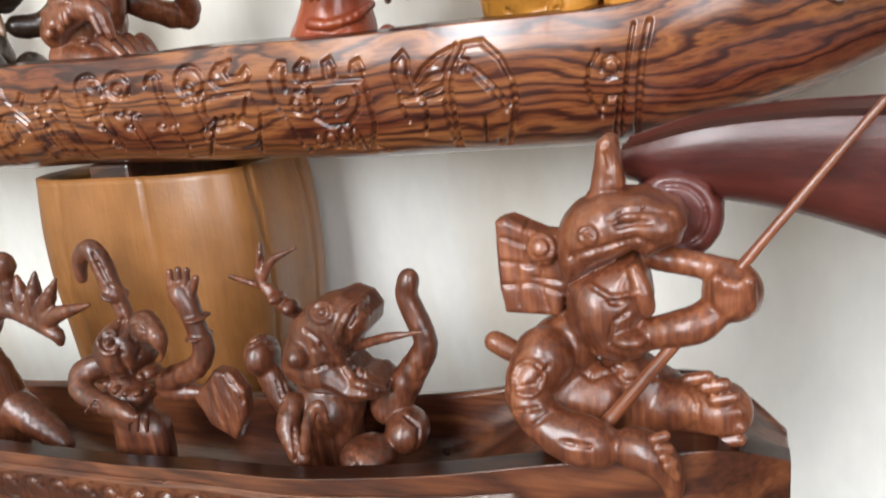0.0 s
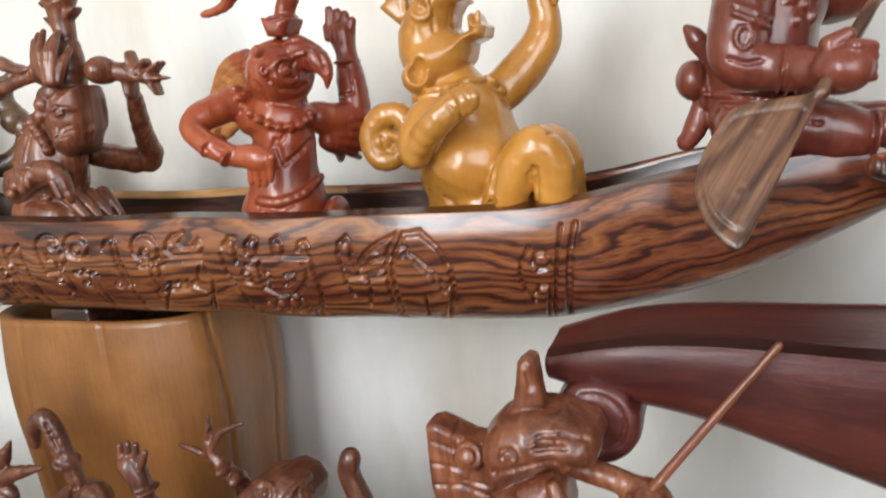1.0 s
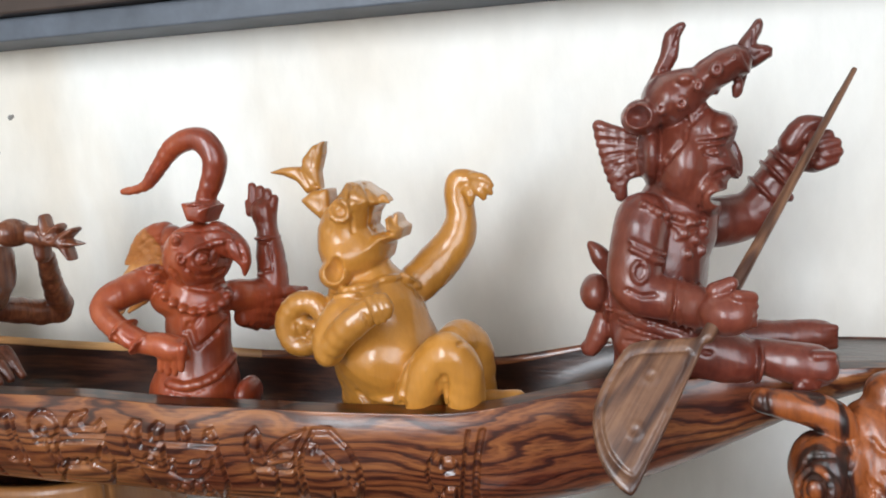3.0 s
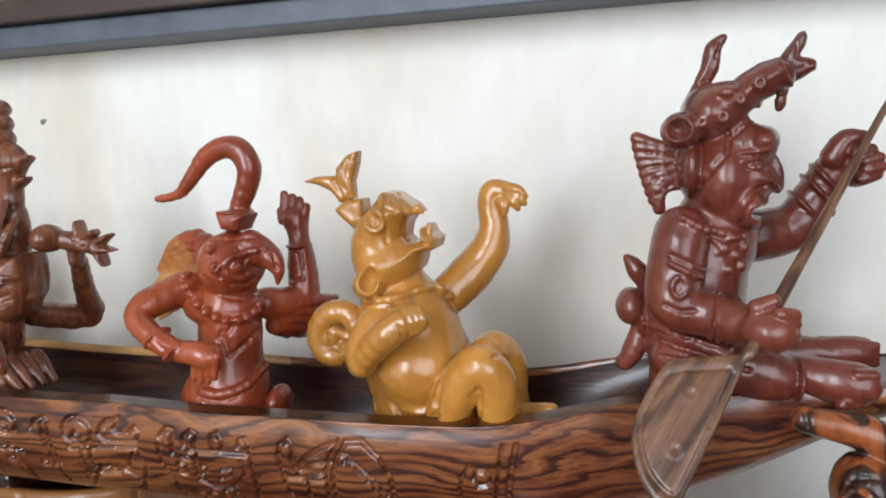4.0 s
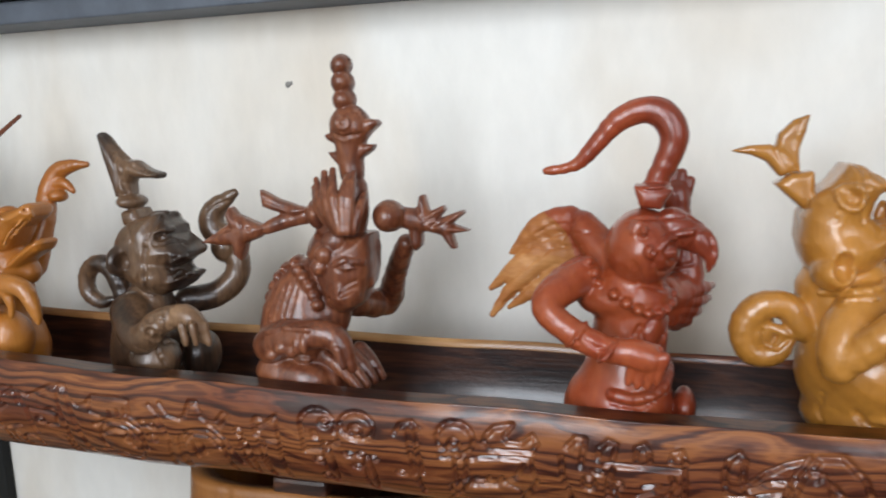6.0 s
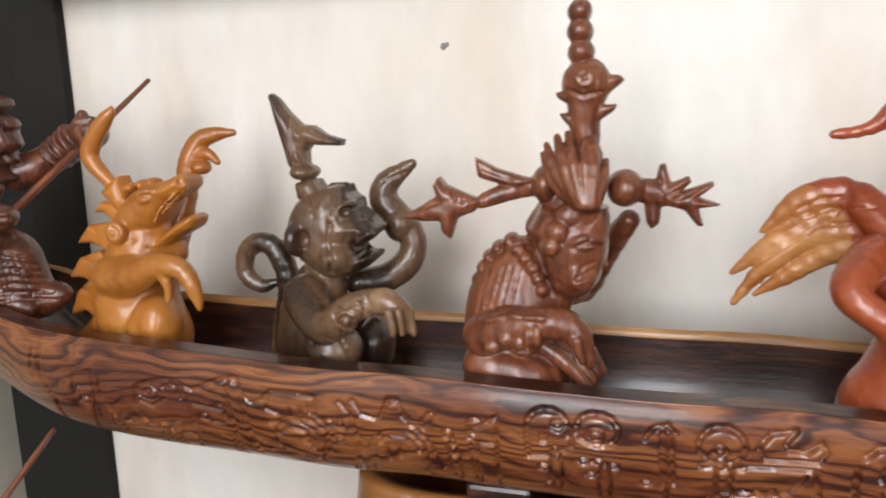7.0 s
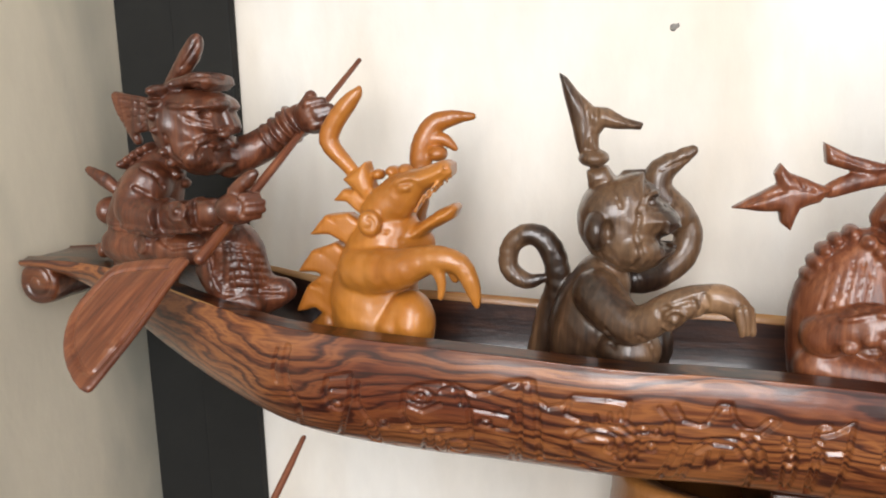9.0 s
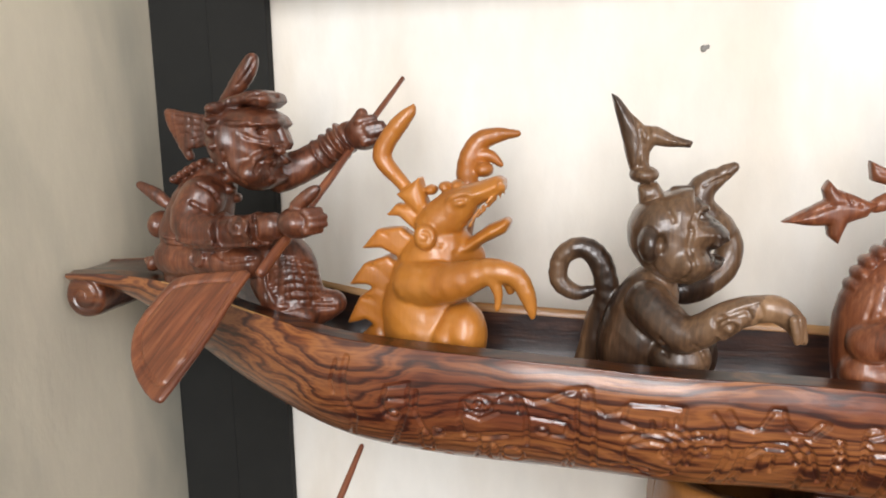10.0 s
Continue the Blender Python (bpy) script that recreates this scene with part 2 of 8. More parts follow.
def part(name, bm, material, parent=None, label=""):
    me = bpy.data.meshes.new(name)
    bmesh.ops.recalc_face_normals(bm, faces=bm.faces)
    bm.to_mesh(me)
    bm.free()
    me.materials.append(material)
    ob = new(name, me)
    if parent:
        ob.parent = parent
    return tagged(ob, label)


def box(x0, x1, y0, y1, z0, z1, bevel=0.0):
    bm = bmesh.new()
    bmesh.ops.create_cube(bm, size=1.0, matrix=Matrix.Translation(((x0 + x1) / 2, (y0 + y1) / 2, (z0 + z1) / 2)) @ Matrix.Diagonal((x1 - x0, y1 - y0, z1 - z0, 1)))
    if bevel:
        bmesh.ops.bevel(bm, geom=list(bm.edges), offset=bevel, segments=2, affect="EDGES", profile=0.5)
    return bm


class Carving:
    """Carved wood as one solid: rounded limbs melted together, cut and grooved, then skinned. Millimetres."""

    def __init__(self, lo, hi, cell=1.4):
        self.lo, self.cell = np.array(lo, float), cell
        n = np.ceil((np.array(hi, float) - self.lo) / cell).astype(int) + 1
        self.d = np.full(n, 25.0, np.float32)

    def _window(self, lo, hi):
        a = np.clip(np.floor((lo - self.lo) / self.cell).astype(int), 0, np.array(self.d.shape))
        b = np.clip(np.ceil((hi - self.lo) / self.cell).astype(int) + 1, 0, np.array(self.d.shape))
        axes = [(self.lo[i] + self.cell * np.arange(a[i], b[i])).astype(np.float32) for i in range(3)]
        return tuple(slice(i, j) for i, j in zip(a, b)), np.meshgrid(*axes, indexing="ij", sparse=True)

    def _join(self, win, e, k, cut):
        d = self.d[win]
        if d.size == 0:
            return
        if cut:
            h = np.clip(0.5 - 0.5 * (d + e) / k, 0, 1)
            self.d[win] = d * (1 - h) - e * h + k * h * (1 - h)
        else:
            h = np.clip(0.5 + 0.5 * (d - e) / k, 0, 1)
            self.d[win] = d * (1 - h) + e * h - k * h * (1 - h)

    def limb(self, p, q, r, s=None, k=1.6, cut=False, flat=1.0):
        """A rounded cone from p to q. flat squeezes it in depth."""
        s = r if s is None else s
        p, q = np.array(p, float), np.array(q, float)
        pad = max(r, s) / min(1.0, flat) * max(1, flat) + 2 * k + 4
        win, (x, y, z) = self._window(np.minimum(p, q) - pad, np.maximum(p, q) + pad)
        w = q - p
        f = np.array([1.0, 1.0 / flat, 1.0])
        t = np.clip(((x - p[0]) * w[0] + (y - p[1]) * w[1] + (z - p[2]) * w[2]) / max(w @ w, 1e-6), 0, 1)
        e = np.sqrt((x - p[0] - t * w[0]) ** 2 + ((y - p[1] - t * w[1]) * f[1]) ** 2 + (z - p[2] - t * w[2]) ** 2) - (r + (s - r) * t)
        self._join(win, e * min(1.0, flat) if flat < 1 else e, k, cut)
        return self

    def chain(self, *pts, k=1.6, cut=False, flat=1.0):
        """Limbs through points given as (x, y, z, radius), rounded off between them."""
        p = np.array(pts, float)
        if len(p) > 2:
            q = []
            for i in range(len(p) - 1):
                a, b, c, d = p[max(i - 1, 0)], p[i], p[i + 1], p[min(i + 2, len(p) - 1)]
                for t in (0.0, 0.33, 0.67):
                    q.append(0.5 * (2 * b + (c - a) * t + (2 * a - 5 * b + 4 * c - d) * t * t + (3 * b - a - 3 * c + d) * t**3))
            p = np.array(q + [p[-1]])
        for a, b in zip(p[:-1], p[1:]):
            self.limb(a[:3], b[:3], max(a[3], 0.3), max(b[3], 0.3), k, cut, flat)
        return self

    def ball(self, c, rx, ry, rz, turn=0.0, k=1.6, cut=False):
        """An egg with three radii, turned about the depth axis (degrees, counter-clockwise as seen from the front)."""
        c = np.array(c, float)
        pad = max(rx, ry, rz) + 2 * k + 4
        win, (x, y, z) = self._window(c - pad, c + pad)
        co, si = math.cos(radians(turn)), math.sin(radians(turn))
        u, v, w = (x - c[0]) * co + (z - c[2]) * si, y - c[1], -(x - c[0]) * si + (z - c[2]) * co
        n = np.sqrt((u / rx) ** 2 + (v / ry) ** 2 + (w / rz) ** 2)
        g = np.sqrt((u / rx**2) ** 2 + (v / ry**2) ** 2 + (w / rz**2) ** 2) + 1e-6
        self._join(win, n * (n - 1) / g, k, cut)
        return self

    def disc(self, c, r, half, soft, cut=False):
        """A rounded cylinder whose axis runs in depth."""
        c = np.array(c, float)
        pad = np.array([r, half, r]) + 10
        win, (x, y, z) = self._window(c - pad, c + pad)
        a = np.hypot(x - c[0], z - c[2]) - (r - soft)
        b = np.abs(y - c[1]) - (half - soft)
        e = np.minimum(np.maximum(a, b), 0) + np.hypot(np.maximum(a, 0), np.maximum(b, 0)) - soft
        self._join(win, e, 1.5, cut)
        return self

    def leaf(self, outline, half):
        """A thin plate in the x-z plane within a closed outline, rounded at its edge."""
        x = (self.lo[0] + self.cell * np.arange(self.d.shape[0]))[:, None]
        z = (self.lo[2] + self.cell * np.arange(self.d.shape[2]))[None]
        d, inside = np.full((x.size, z.size), 1e9), np.zeros((x.size, z.size), bool)
        for (ax, az), (bx, bz) in zip(outline, outline[1:] + outline[:1]):
            t = np.clip(((x - ax) * (bx - ax) + (z - az) * (bz - az)) / ((bx - ax) ** 2 + (bz - az) ** 2 + 1e-9), 0, 1)
            d = np.minimum(d, np.hypot(x - ax - t * (bx - ax), z - az - t * (bz - az)))
            if az != bz:
                inside ^= ((az > z) != (bz > z)) & (x < (bx - ax) * (z - az) / (bz - az) + ax)
        d = np.where(inside, -d, d) + half + 1.5
        y = (self.lo[1] + self.cell * np.arange(self.d.shape[1]))[None, :, None]
        a, b = d[:, None, :], np.abs(y)
        e = np.hypot(np.maximum(a, 0), b) - (half + np.clip(-a * 0.06, 0, 1.6))
        self.d = np.minimum(self.d, e.astype(np.float32))
        return self

    def profile(self, y0, half, soft, *outline, k=1.6):
        """A block sawn to an outline of (x, z), with its edges rounded over by soft."""
        o = np.array(outline, float)
        pad = 2 * k + 5
        win, (x, y, z) = self._window(np.array([o[:, 0].min() - pad, y0 - half - pad, o[:, 1].min() - pad]), np.array([o[:, 0].max() + pad, y0 + half + pad, o[:, 1].max() + pad]))
        d, inside = np.full((x.shape[0], 1, z.shape[2]), 1e9), np.zeros((x.shape[0], 1, z.shape[2]), bool)
        for (ax, az), (bx, bz) in zip(o, np.roll(o, -1, 0)):
            t = np.clip(((x - ax) * (bx - ax) + (z - az) * (bz - az)) / ((bx - ax) ** 2 + (bz - az) ** 2 + 1e-9), 0, 1)
            d = np.minimum(d, np.hypot(x - ax - t * (bx - ax), z - az - t * (bz - az)))
            if az != bz:
                inside ^= ((az > z) != (bz > z)) & (x < (bx - ax) * (z - az) / (bz - az) + ax)
        d = np.where(inside, -d, d)
        a, b = d + soft, np.abs(y - y0) - (half - soft)
        e = np.minimum(np.maximum(a, b), 0) + np.hypot(np.maximum(a, 0), np.maximum(b, 0)) - soft
        self._join(win, e.astype(np.float32), k, False)
        return self

    def groove(self, *pts, r=1.0):
        return self.chain(*[(*p[:3], r) for p in pts], k=0.8, cut=True)

    def view_slope(self, y0, sx, sz):
        """The camera ray's slope for surface marks, to fit its view: marks are given in the plane y0 and driven along
        (sx, 1, sz).
        """
        self.sightline = (y0, sx, sz)
        return self

    def touch(self, x, z):
        """Where the camera ray through (x, z) first meets the wood."""
        y0, sx, sz = self.sightline
        y = np.arange(self.lo[1], self.lo[1] + self.cell * (self.d.shape[1] - 1), 0.5)
        i = np.round((np.stack([x + sx * (y - y0), y, z + sz * (y - y0)], 1) - self.lo) / self.cell).astype(int)
        ok = ((i >= 0) & (i < np.array(self.d.shape))).all(1)
        i = np.clip(i, 0, np.array(self.d.shape) - 1)
        hit = np.flatnonzero(ok & (self.d[tuple(i.T)] < 0.3))
        if not len(hit):
            return None
        q = y[hit[0]]
        return (x + sx * (q - y0), q, z + sz * (q - y0))

    def score(self, *pts, r=0.9, proud=False):
        """A cut line (or a raised one) that follows the surface through points (x, z)."""
        path = []
        for (ax, az), (bx, bz) in zip(pts, pts[1:]):
            n = max(1, int(math.hypot(bx - ax, bz - az) / 2.0))
            path += [self.touch(ax + (bx - ax) * i / n, az + (bz - az) * i / n) for i in range(n)]
        path.append(self.touch(*pts[-1]))
        for p, q in zip(path, path[1:]):
            if p and q and abs(p[1] - q[1]) < 7:
                self.limb(p, q, 1.3 * r, 1.3 * r, k=0.7, cut=not proud)
        return self

    def boss(self, x, z, rx, rz, high=2.0, turn=0.0, cut=False):
        """A rounded bump (or hollow) set on the surface."""
        p = self.touch(x, z)
        if p:
            self.ball(p, rx, high, rz, turn, k=0.8, cut=cut)
        return self

    def skin(self, name, material, second=None, uneven=1.0):
        """The solid's surface as a mesh; uneven is the depth of the carver's marks, second gives a paler piece of the
        block: centre, radius, material.
        """
        d, n = self.d, self.d.shape
        # the carver's blade leaves no surface quite even
        x, y, z = np.meshgrid(*[self.lo[i] + self.cell * np.arange(n[i]) for i in range(3)], indexing="ij", sparse=True)
        d += uneven * (0.3 * np.sin(x / 6.1 + y / 9 + 1) * np.sin(z / 6.7 - y / 8) + 0.16 * np.sin(x / 2.6 + z / 4.1) * np.sin(z / 2.9 - y / 3.3 + 2)).astype(np.float32)
        d[0], d[-1], d[:, 0], d[:, -1], d[:, :, 0], d[:, :, -1] = 9, 9, 9, 9, 9, 9
        s = d < 0
        c = [slice(0, -1), slice(1, None)]
        count = np.zeros(tuple(m - 1 for m in n), np.int8)
        for i in c:
            for j in c:
                for k in c:
                    count += s[i, j, k]
        cells = np.argwhere((count > 0) & (count < 8))
        index = np.full(count.shape, -1, np.int32)
        index[tuple(cells.T)] = np.arange(len(cells))
        total, hits = np.zeros((len(cells), 3)), np.zeros(len(cells))
        faces = []
        for axis in range(3):
            u, v = (axis + 1) % 3, (axis + 2) % 3
            for a in (0, 1):
                for b in (0, 1):
                    o = np.zeros(3, int)
                    o[u], o[v] = a, b
                    p = cells + o
                    q = p.copy()
                    q[:, axis] += 1
                    d0, d1 = d[tuple(p.T)], d[tuple(q.T)]
                    x = (d0 < 0) != (d1 < 0)
                    t = np.where(x, d0 / np.where(x, d0 - d1, 1), 0)
                    pt = o + np.zeros((len(cells), 3))
                    pt[:, axis] += t
                    total[x] += pt[x]
                    hits[x] += 1
            lo, hi = [slice(None)] * 3, [slice(None)] * 3
            lo[axis], hi[axis] = slice(0, -1), slice(1, None)
            a, b = s[tuple(lo)], s[tuple(hi)]
            e = np.argwhere(a != b)
            e = e[(e[:, u] > 0) & (e[:, v] > 0)]
            flip = s[tuple(e.T)]
            quad = []
            for du, dv in ((1, 1), (0, 1), (0, 0), (1, 0)):
                w = e.copy()
                w[:, u] -= du
                w[:, v] -= dv
                quad.append(index[tuple(w.T)])
            quad = np.stack(quad, 1)
            quad[~flip] = quad[~flip][:, ::-1]
            faces.append(quad)
        verts = (self.lo + self.cell * (cells + total / np.maximum(hits, 1)[:, None])) / 1000
        faces = np.concatenate(faces)
        ob = mesh_object(name, verts.tolist(), faces.tolist(), material)
        if second:
            ob.data.materials.append(second[2])
            mid = verts[faces].mean(1) * 1000 - np.array(second[0])
            ob.data.polygons.foreach_set("material_index", (np.linalg.norm(mid, axis=1) < second[1]).astype(np.int32))
        return ob


def smooth_curve(x, xs, ys, soft=0.02):
    grid = np.linspace(min(xs) - 0.2, max(xs) + 0.2, 2000)
    v = np.interp(grid, xs, ys)
    n = max(3, int(soft / (grid[1] - grid[0])))
    for _ in range(2):
        v = np.convolve(np.pad(v, n, mode="edge"), np.ones(2 * n + 1) / (2 * n + 1), mode="valid")
    return np.interp(x, grid, v)


# ---- the setting ----
def slab(name, x0, x1, y0, y1, z0, z1, material, label, category, bevel=0.0):
    ob = part(name, box(x0, x1, y0, y1, z0, z1, bevel), material)
    return tagged(ob, label, category, kind="structure")


slab("floor", -0.9, 3.2, -1.95, 0.36, -0.1, 0.0, FLOOR, "unseen plain grey floor that closes the room", "floor")
slab("ceiling", -0.9, 3.2, -1.95, 0.36, 2.7, 2.8, ROOM, "unseen plain grey-beige ceiling that closes the room", "ceiling")
slab("wall_north", -0.675, 3.05, 0.206, 0.36, 0.0, 2.7, WALL, "cream plastered back wall, stained and uneven", "wall")
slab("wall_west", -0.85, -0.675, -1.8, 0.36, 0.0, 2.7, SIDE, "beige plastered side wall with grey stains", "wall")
slab("wall_east", 3.05, 3.2, -1.8, 0.36, 0.0, 2.7, ROOM, "unseen grey-beige end wall that closes the room", "wall")
# unseen wall added behind the camera, its openings set where the lamps stand
front = new("wall_south")
tagged(front, "unseen grey-beige front wall with two openings placed for the window lamps", "wall", kind="structure")
OPEN = ((-0.62, 0.08), (0.7, 2.0))
xs = [-0.85, OPEN[0][0], OPEN[0][1], OPEN[1][0], OPEN[1][1], 3.2]
for i in (0, 2, 4):
    part("pier", box(xs[i], xs[i + 1], -1.95, -1.8, 0.0, 2.7), ROOM, front)
for a, b in OPEN:
    part("parapet", box(a, b, -1.95, -1.8, 0.0, 0.95), ROOM, front)
    part("lintel", box(a, b, -1.95, -1.8, 2.62, 2.7), ROOM, front)
post = new("corner_post")
tagged(post, "black painted post in the wall corner, in two boards", "post", kind="structure")
part("board", box(-0.6745, -0.617, 0.1975, 0.2055, 0.0, 2.7, 0.0015), BLACK, post)
part("board", box(-0.6165, -0.561, 0.1945, 0.2055, 0.0, 2.7, 0.0015), BLACK, post)
slab("wall_rail", -0.56, 3.04, 0.160, 0.2055, 1.481, 1.5005, GREY, "blue-grey painted wooden rail along the wall", "rail", 0.0015)
slab("upper_shelf", -0.56, 3.04, 0.150, 0.2055, 1.501, 1.522, BROWNBOARD, "dark brown wooden shelf board on the rail", "shelf", 0.002)
slab("shelf", -0.67, 3.04, -0.45, 0.2055, 0.70, 0.74, SHELF, "unseen dark brown shelf added to carry the carvings", "shelf", 0.003)


# nail stains on the plaster
def smudge(x, z, r):
    c = Carving((x * 1000 - 12, 198, z * 1000 - 12), (x * 1000 + 22, 212, z * 1000 + 12), 1.0)
    c.ball((x * 1000, 206, z * 1000), r * 0.8, 1.6, r, k=1)
    c.ball((x * 1000 + 3.2, 206, z * 1000 + 1.5), r * 0.6, 1.2, r * 0.6, k=1)
    return tagged(c.skin("wall_plug", PLUG), "small grey filler plug in the plaster wall", "wall plug")


smudge(-0.206, 1.420, 3.0)


# ---- boats ----
# a hull's side from rim to keel: turn, height share and length along the curve
SIDE_S = np.linspace(0, 0.5, 400)
SIDE_V = np.sin(np.pi * SIDE_S) ** 1.15
_w = np.abs(np.cos(np.pi * SIDE_S)) ** 0.62 * (1 - 0.07 * np.exp(-((np.sin(np.pi * SIDE_S) / 0.22) ** 2)))
SIDE_ARC = np.r_[0, np.cumsum(np.hypot(np.diff(_w) * 0.067, np.diff(SIDE_V) * 0.078))]


class Strokes:
    """Carved line work on a hull's side: u runs along the boat in metres, v from rim (0) to keel (1)."""

    def __init__(self):
        self.segs, self.pads = [], []

    def line(self, *pts, w=1.0):
        for a, b in zip(pts[:-1], pts[1:]):
            self.segs.append((a[0], a[1], b[0], b[1], w))

    def ring(self, u, v, ru, rv, a0=0, a1=360, w=1.0):
        n = max(6, int(abs(a1 - a0) / 24))
        an = [radians(a0 + (a1 - a0) * i / n) for i in range(n + 1)]
        self.line(*[(u + ru * math.cos(a), v - rv * math.sin(a)) for a in an], w=w)

    def pad(self, u, v, ru, rv, high=0.26):
        """A rounded boss left standing among the grooves."""
        self.pads.append((u, v, ru, rv, high))

    def depth(self, u, v):
        """Groove depth (0 to 1, bosses below 0) over grids of u and v."""
        out = np.zeros(u.shape)
        arc = lambda q: np.interp(q, SIDE_V, SIDE_ARC)
        along = arc(v)
        for a, b, ru, rv, high in self.pads:
            i0, i1 = np.searchsorted(u[:, 0], (a - ru, a + ru))
            q = ((u[i0:i1] - a) / ru) ** 2 + ((v[i0:i1] - b) / rv) ** 2
            out[i0:i1] = np.minimum(out[i0:i1], -high * np.clip(1.15 - q, 0, 1) * np.clip((0.93 - v[i0:i1]) / 0.06, 0, 1))
        for a, b, c, d, w in self.segs:
            lo, hi = min(a, c) - 0.006, max(a, c) + 0.006
            i0, i1 = np.searchsorted(u[:, 0], (lo, hi))
            if i1 <= i0:
                continue
            x, y = u[i0:i1], along[i0:i1]
            b, d = float(arc(b)), float(arc(d))
            dx, dy = c - a, d - b
            t = np.clip(((x - a) * dx + (y - b) * dy) / (dx * dx + dy * dy + 1e-12), 0, 1)
            r = np.hypot(x - a - t * dx, y - b - t * dy)
            g = np.clip(1.5 - r / (0.00100 * w), 0, 1)
            g = g * g * (3 - 2 * g) * np.clip((0.93 - v[i0:i1]) / 0.06, 0, 1)
            out[i0:i1] = np.where(g > 0, np.maximum(out[i0:i1] * (1 - g), g), out[i0:i1])
        return out


def hull(name, material, xs, rim, keel, half, yc, cavity, strokes=None, wall=0.009, n=1900, rim_wood=None, inside=None):
    """A dugout hull lofted along x: outer side, rim, and hollow; cavity gives the hollow's depth."""
    x = np.linspace(xs[0], xs[-1], n)
    zr, zk, hw, y0, cav = (smooth_curve(x, xs, v) for v in (rim, keel, half, yc, cavity))
    loop = []
    fn, bn, inn = 128, 24, 14
    for i in range(fn):  # front side, rim to keel
        loop.append(("o", float(np.interp(i / (fn - 1), SIDE_ARC / SIDE_ARC[-1], SIDE_S))))
    for i in range(1, bn):  # keel to back rim
        loop.append(("o", 0.5 + 0.5 * i / (bn - 1)))
    steps = [1.0, 0.986] + [1 - i / (inn - 1) for i in range(1, inn - 1)] + [0.0]
    loop += [("i", q) for q in steps]
    V = np.zeros((n, len(loop), 3))
    for j, (kind, s) in enumerate(loop):
        a = math.pi * s
        c, q = math.cos(a), math.sin(a)
        if kind == "o":
            # widest a little under the rim, tucked in towards the keel
            drop = abs(q) ** 1.15
            width = np.sign(c) * abs(c) ** 0.62 * (1 - 0.07 * math.exp(-((q / 0.22) ** 2)))
            V[:, j, 0], V[:, j, 1], V[:, j, 2] = x, y0 - hw * width, zr - (zr - zk) * drop
            if s in (0.0, 1.0):
                V[:, j, 2] -= 0.0015
        else:
            th = np.minimum(wall, hw * 0.5)
            w2 = np.sign(c) * abs(c) ** 0.5
            V[:, j, 0], V[:, j, 1], V[:, j, 2] = x, y0 - (hw * 0.93 - th) * w2, zr + 0.0012 - cav * abs(q) ** 0.7
    rest = V.reshape(-1, 3).copy()
    if strokes:
        u = np.repeat(x[:, None], fn, 1)
        v = np.repeat(np.array([abs(math.sin(math.pi * s)) ** 1.15 for _, s in loop[:fn]])[None], n, 0)
        g = strokes.depth(u, v)
        du, dv = np.gradient(V[:, :fn], axis=0), np.gradient(V[:, :fn], axis=1)
        nrm = np.cross(du, dv)
        nrm /= np.linalg.norm(nrm, axis=2, keepdims=True) + 1e-12
        nrm *= np.sign(nrm[:, fn // 3, 1].mean())
        # cut more shallowly towards the stern
        V[:, :fn] += (0.0028 * np.interp(x, (-0.22, -0.04), (0.55, 1.0)))[:, None, None] * g[..., None] * nrm
    # a worn, hand-cut wobble
    V[:, :, 1] += 0.0006 * np.sin(x * 61)[:, None]
    V[:, :, 2] += 0.0007 * np.sin(x * 37 + 1)[:, None]
    m = len(loop)
    idx = np.arange(n * m).reshape(n, m)
    a, b = idx[:-1], idx[1:]
    quads = np.stack([a, np.roll(a, -1, 1), np.roll(b, -1, 1), b], -1).reshape(-1, 4)
    faces = quads.tolist() + [idx[0].tolist()[::-1], idx[-1].tolist()]
    ob = mesh_object(name, V.reshape(-1, 3).tolist(), [f[::-1] for f in faces], material)
    ob.data.attributes.new("rest", "FLOAT_VECTOR", "POINT").data.foreach_set("vector", rest.astype(np.float32).ravel())
    if rim_wood:
        # pale sapwood left along the back rim, and on the front rim towards the stern
        ob.data.materials.append(rim_wood)
        if inside:
            ob.data.materials.append(inside)
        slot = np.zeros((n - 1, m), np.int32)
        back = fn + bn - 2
        # inner faces take the darker wood that carries the hollow's shade
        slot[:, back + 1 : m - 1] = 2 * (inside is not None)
        for j in (back - 1, back, back + 1):
            slot[:, j] = (x[:-1] < 0.085) & (x[:-1] > -0.60)
        for j in (m - 1, 0, 1, 2):
            slot[:, j] = (x[:-1] < -0.47 - 0.012 * j) & (x[:-1] > -0.575)
        ob.data.polygons.foreach_set("material_index", np.r_[slot.ravel(), 0, 0].astype(np.int32))
    return ob


def scroll(name, x, y, z, r, half, side, material, parent):
    """A volute at a boat's tip, cut with a spiral on both cheeks; side 1 curls towards +x."""
    X, Y, Z, R, h = x * 1000, y * 1000, z * 1000, r * 1000, half * 1000
    c = Carving((X - R - 8, Y - h - 8, Z - R - 8), (X + R + 8, Y + h + 8, Z + R + 8), 0.9)
    c.disc((X, Y, Z), R, h, min(7.0, R * 0.3))
    c.disc((X + side * R * 1.05, Y, Z + R * 0.62), R * 0.30, h + 9, 1.0, cut=True)
    for cheek in (-1, 1):
        pts = []
        for i in range(15):
            a, q = radians(70 + 34 * i), R * (0.80 - 0.045 * i)
            pts.append((X - side * q * math.cos(a), Y + cheek * (h + 0.3), Z + q * math.sin(a), max(0.7, 1.5 - 0.06 * i)))
        c.chain(*pts, k=1.2, cut=True)
    ob = c.skin(name, material)
    ob.parent = parent
    return ob


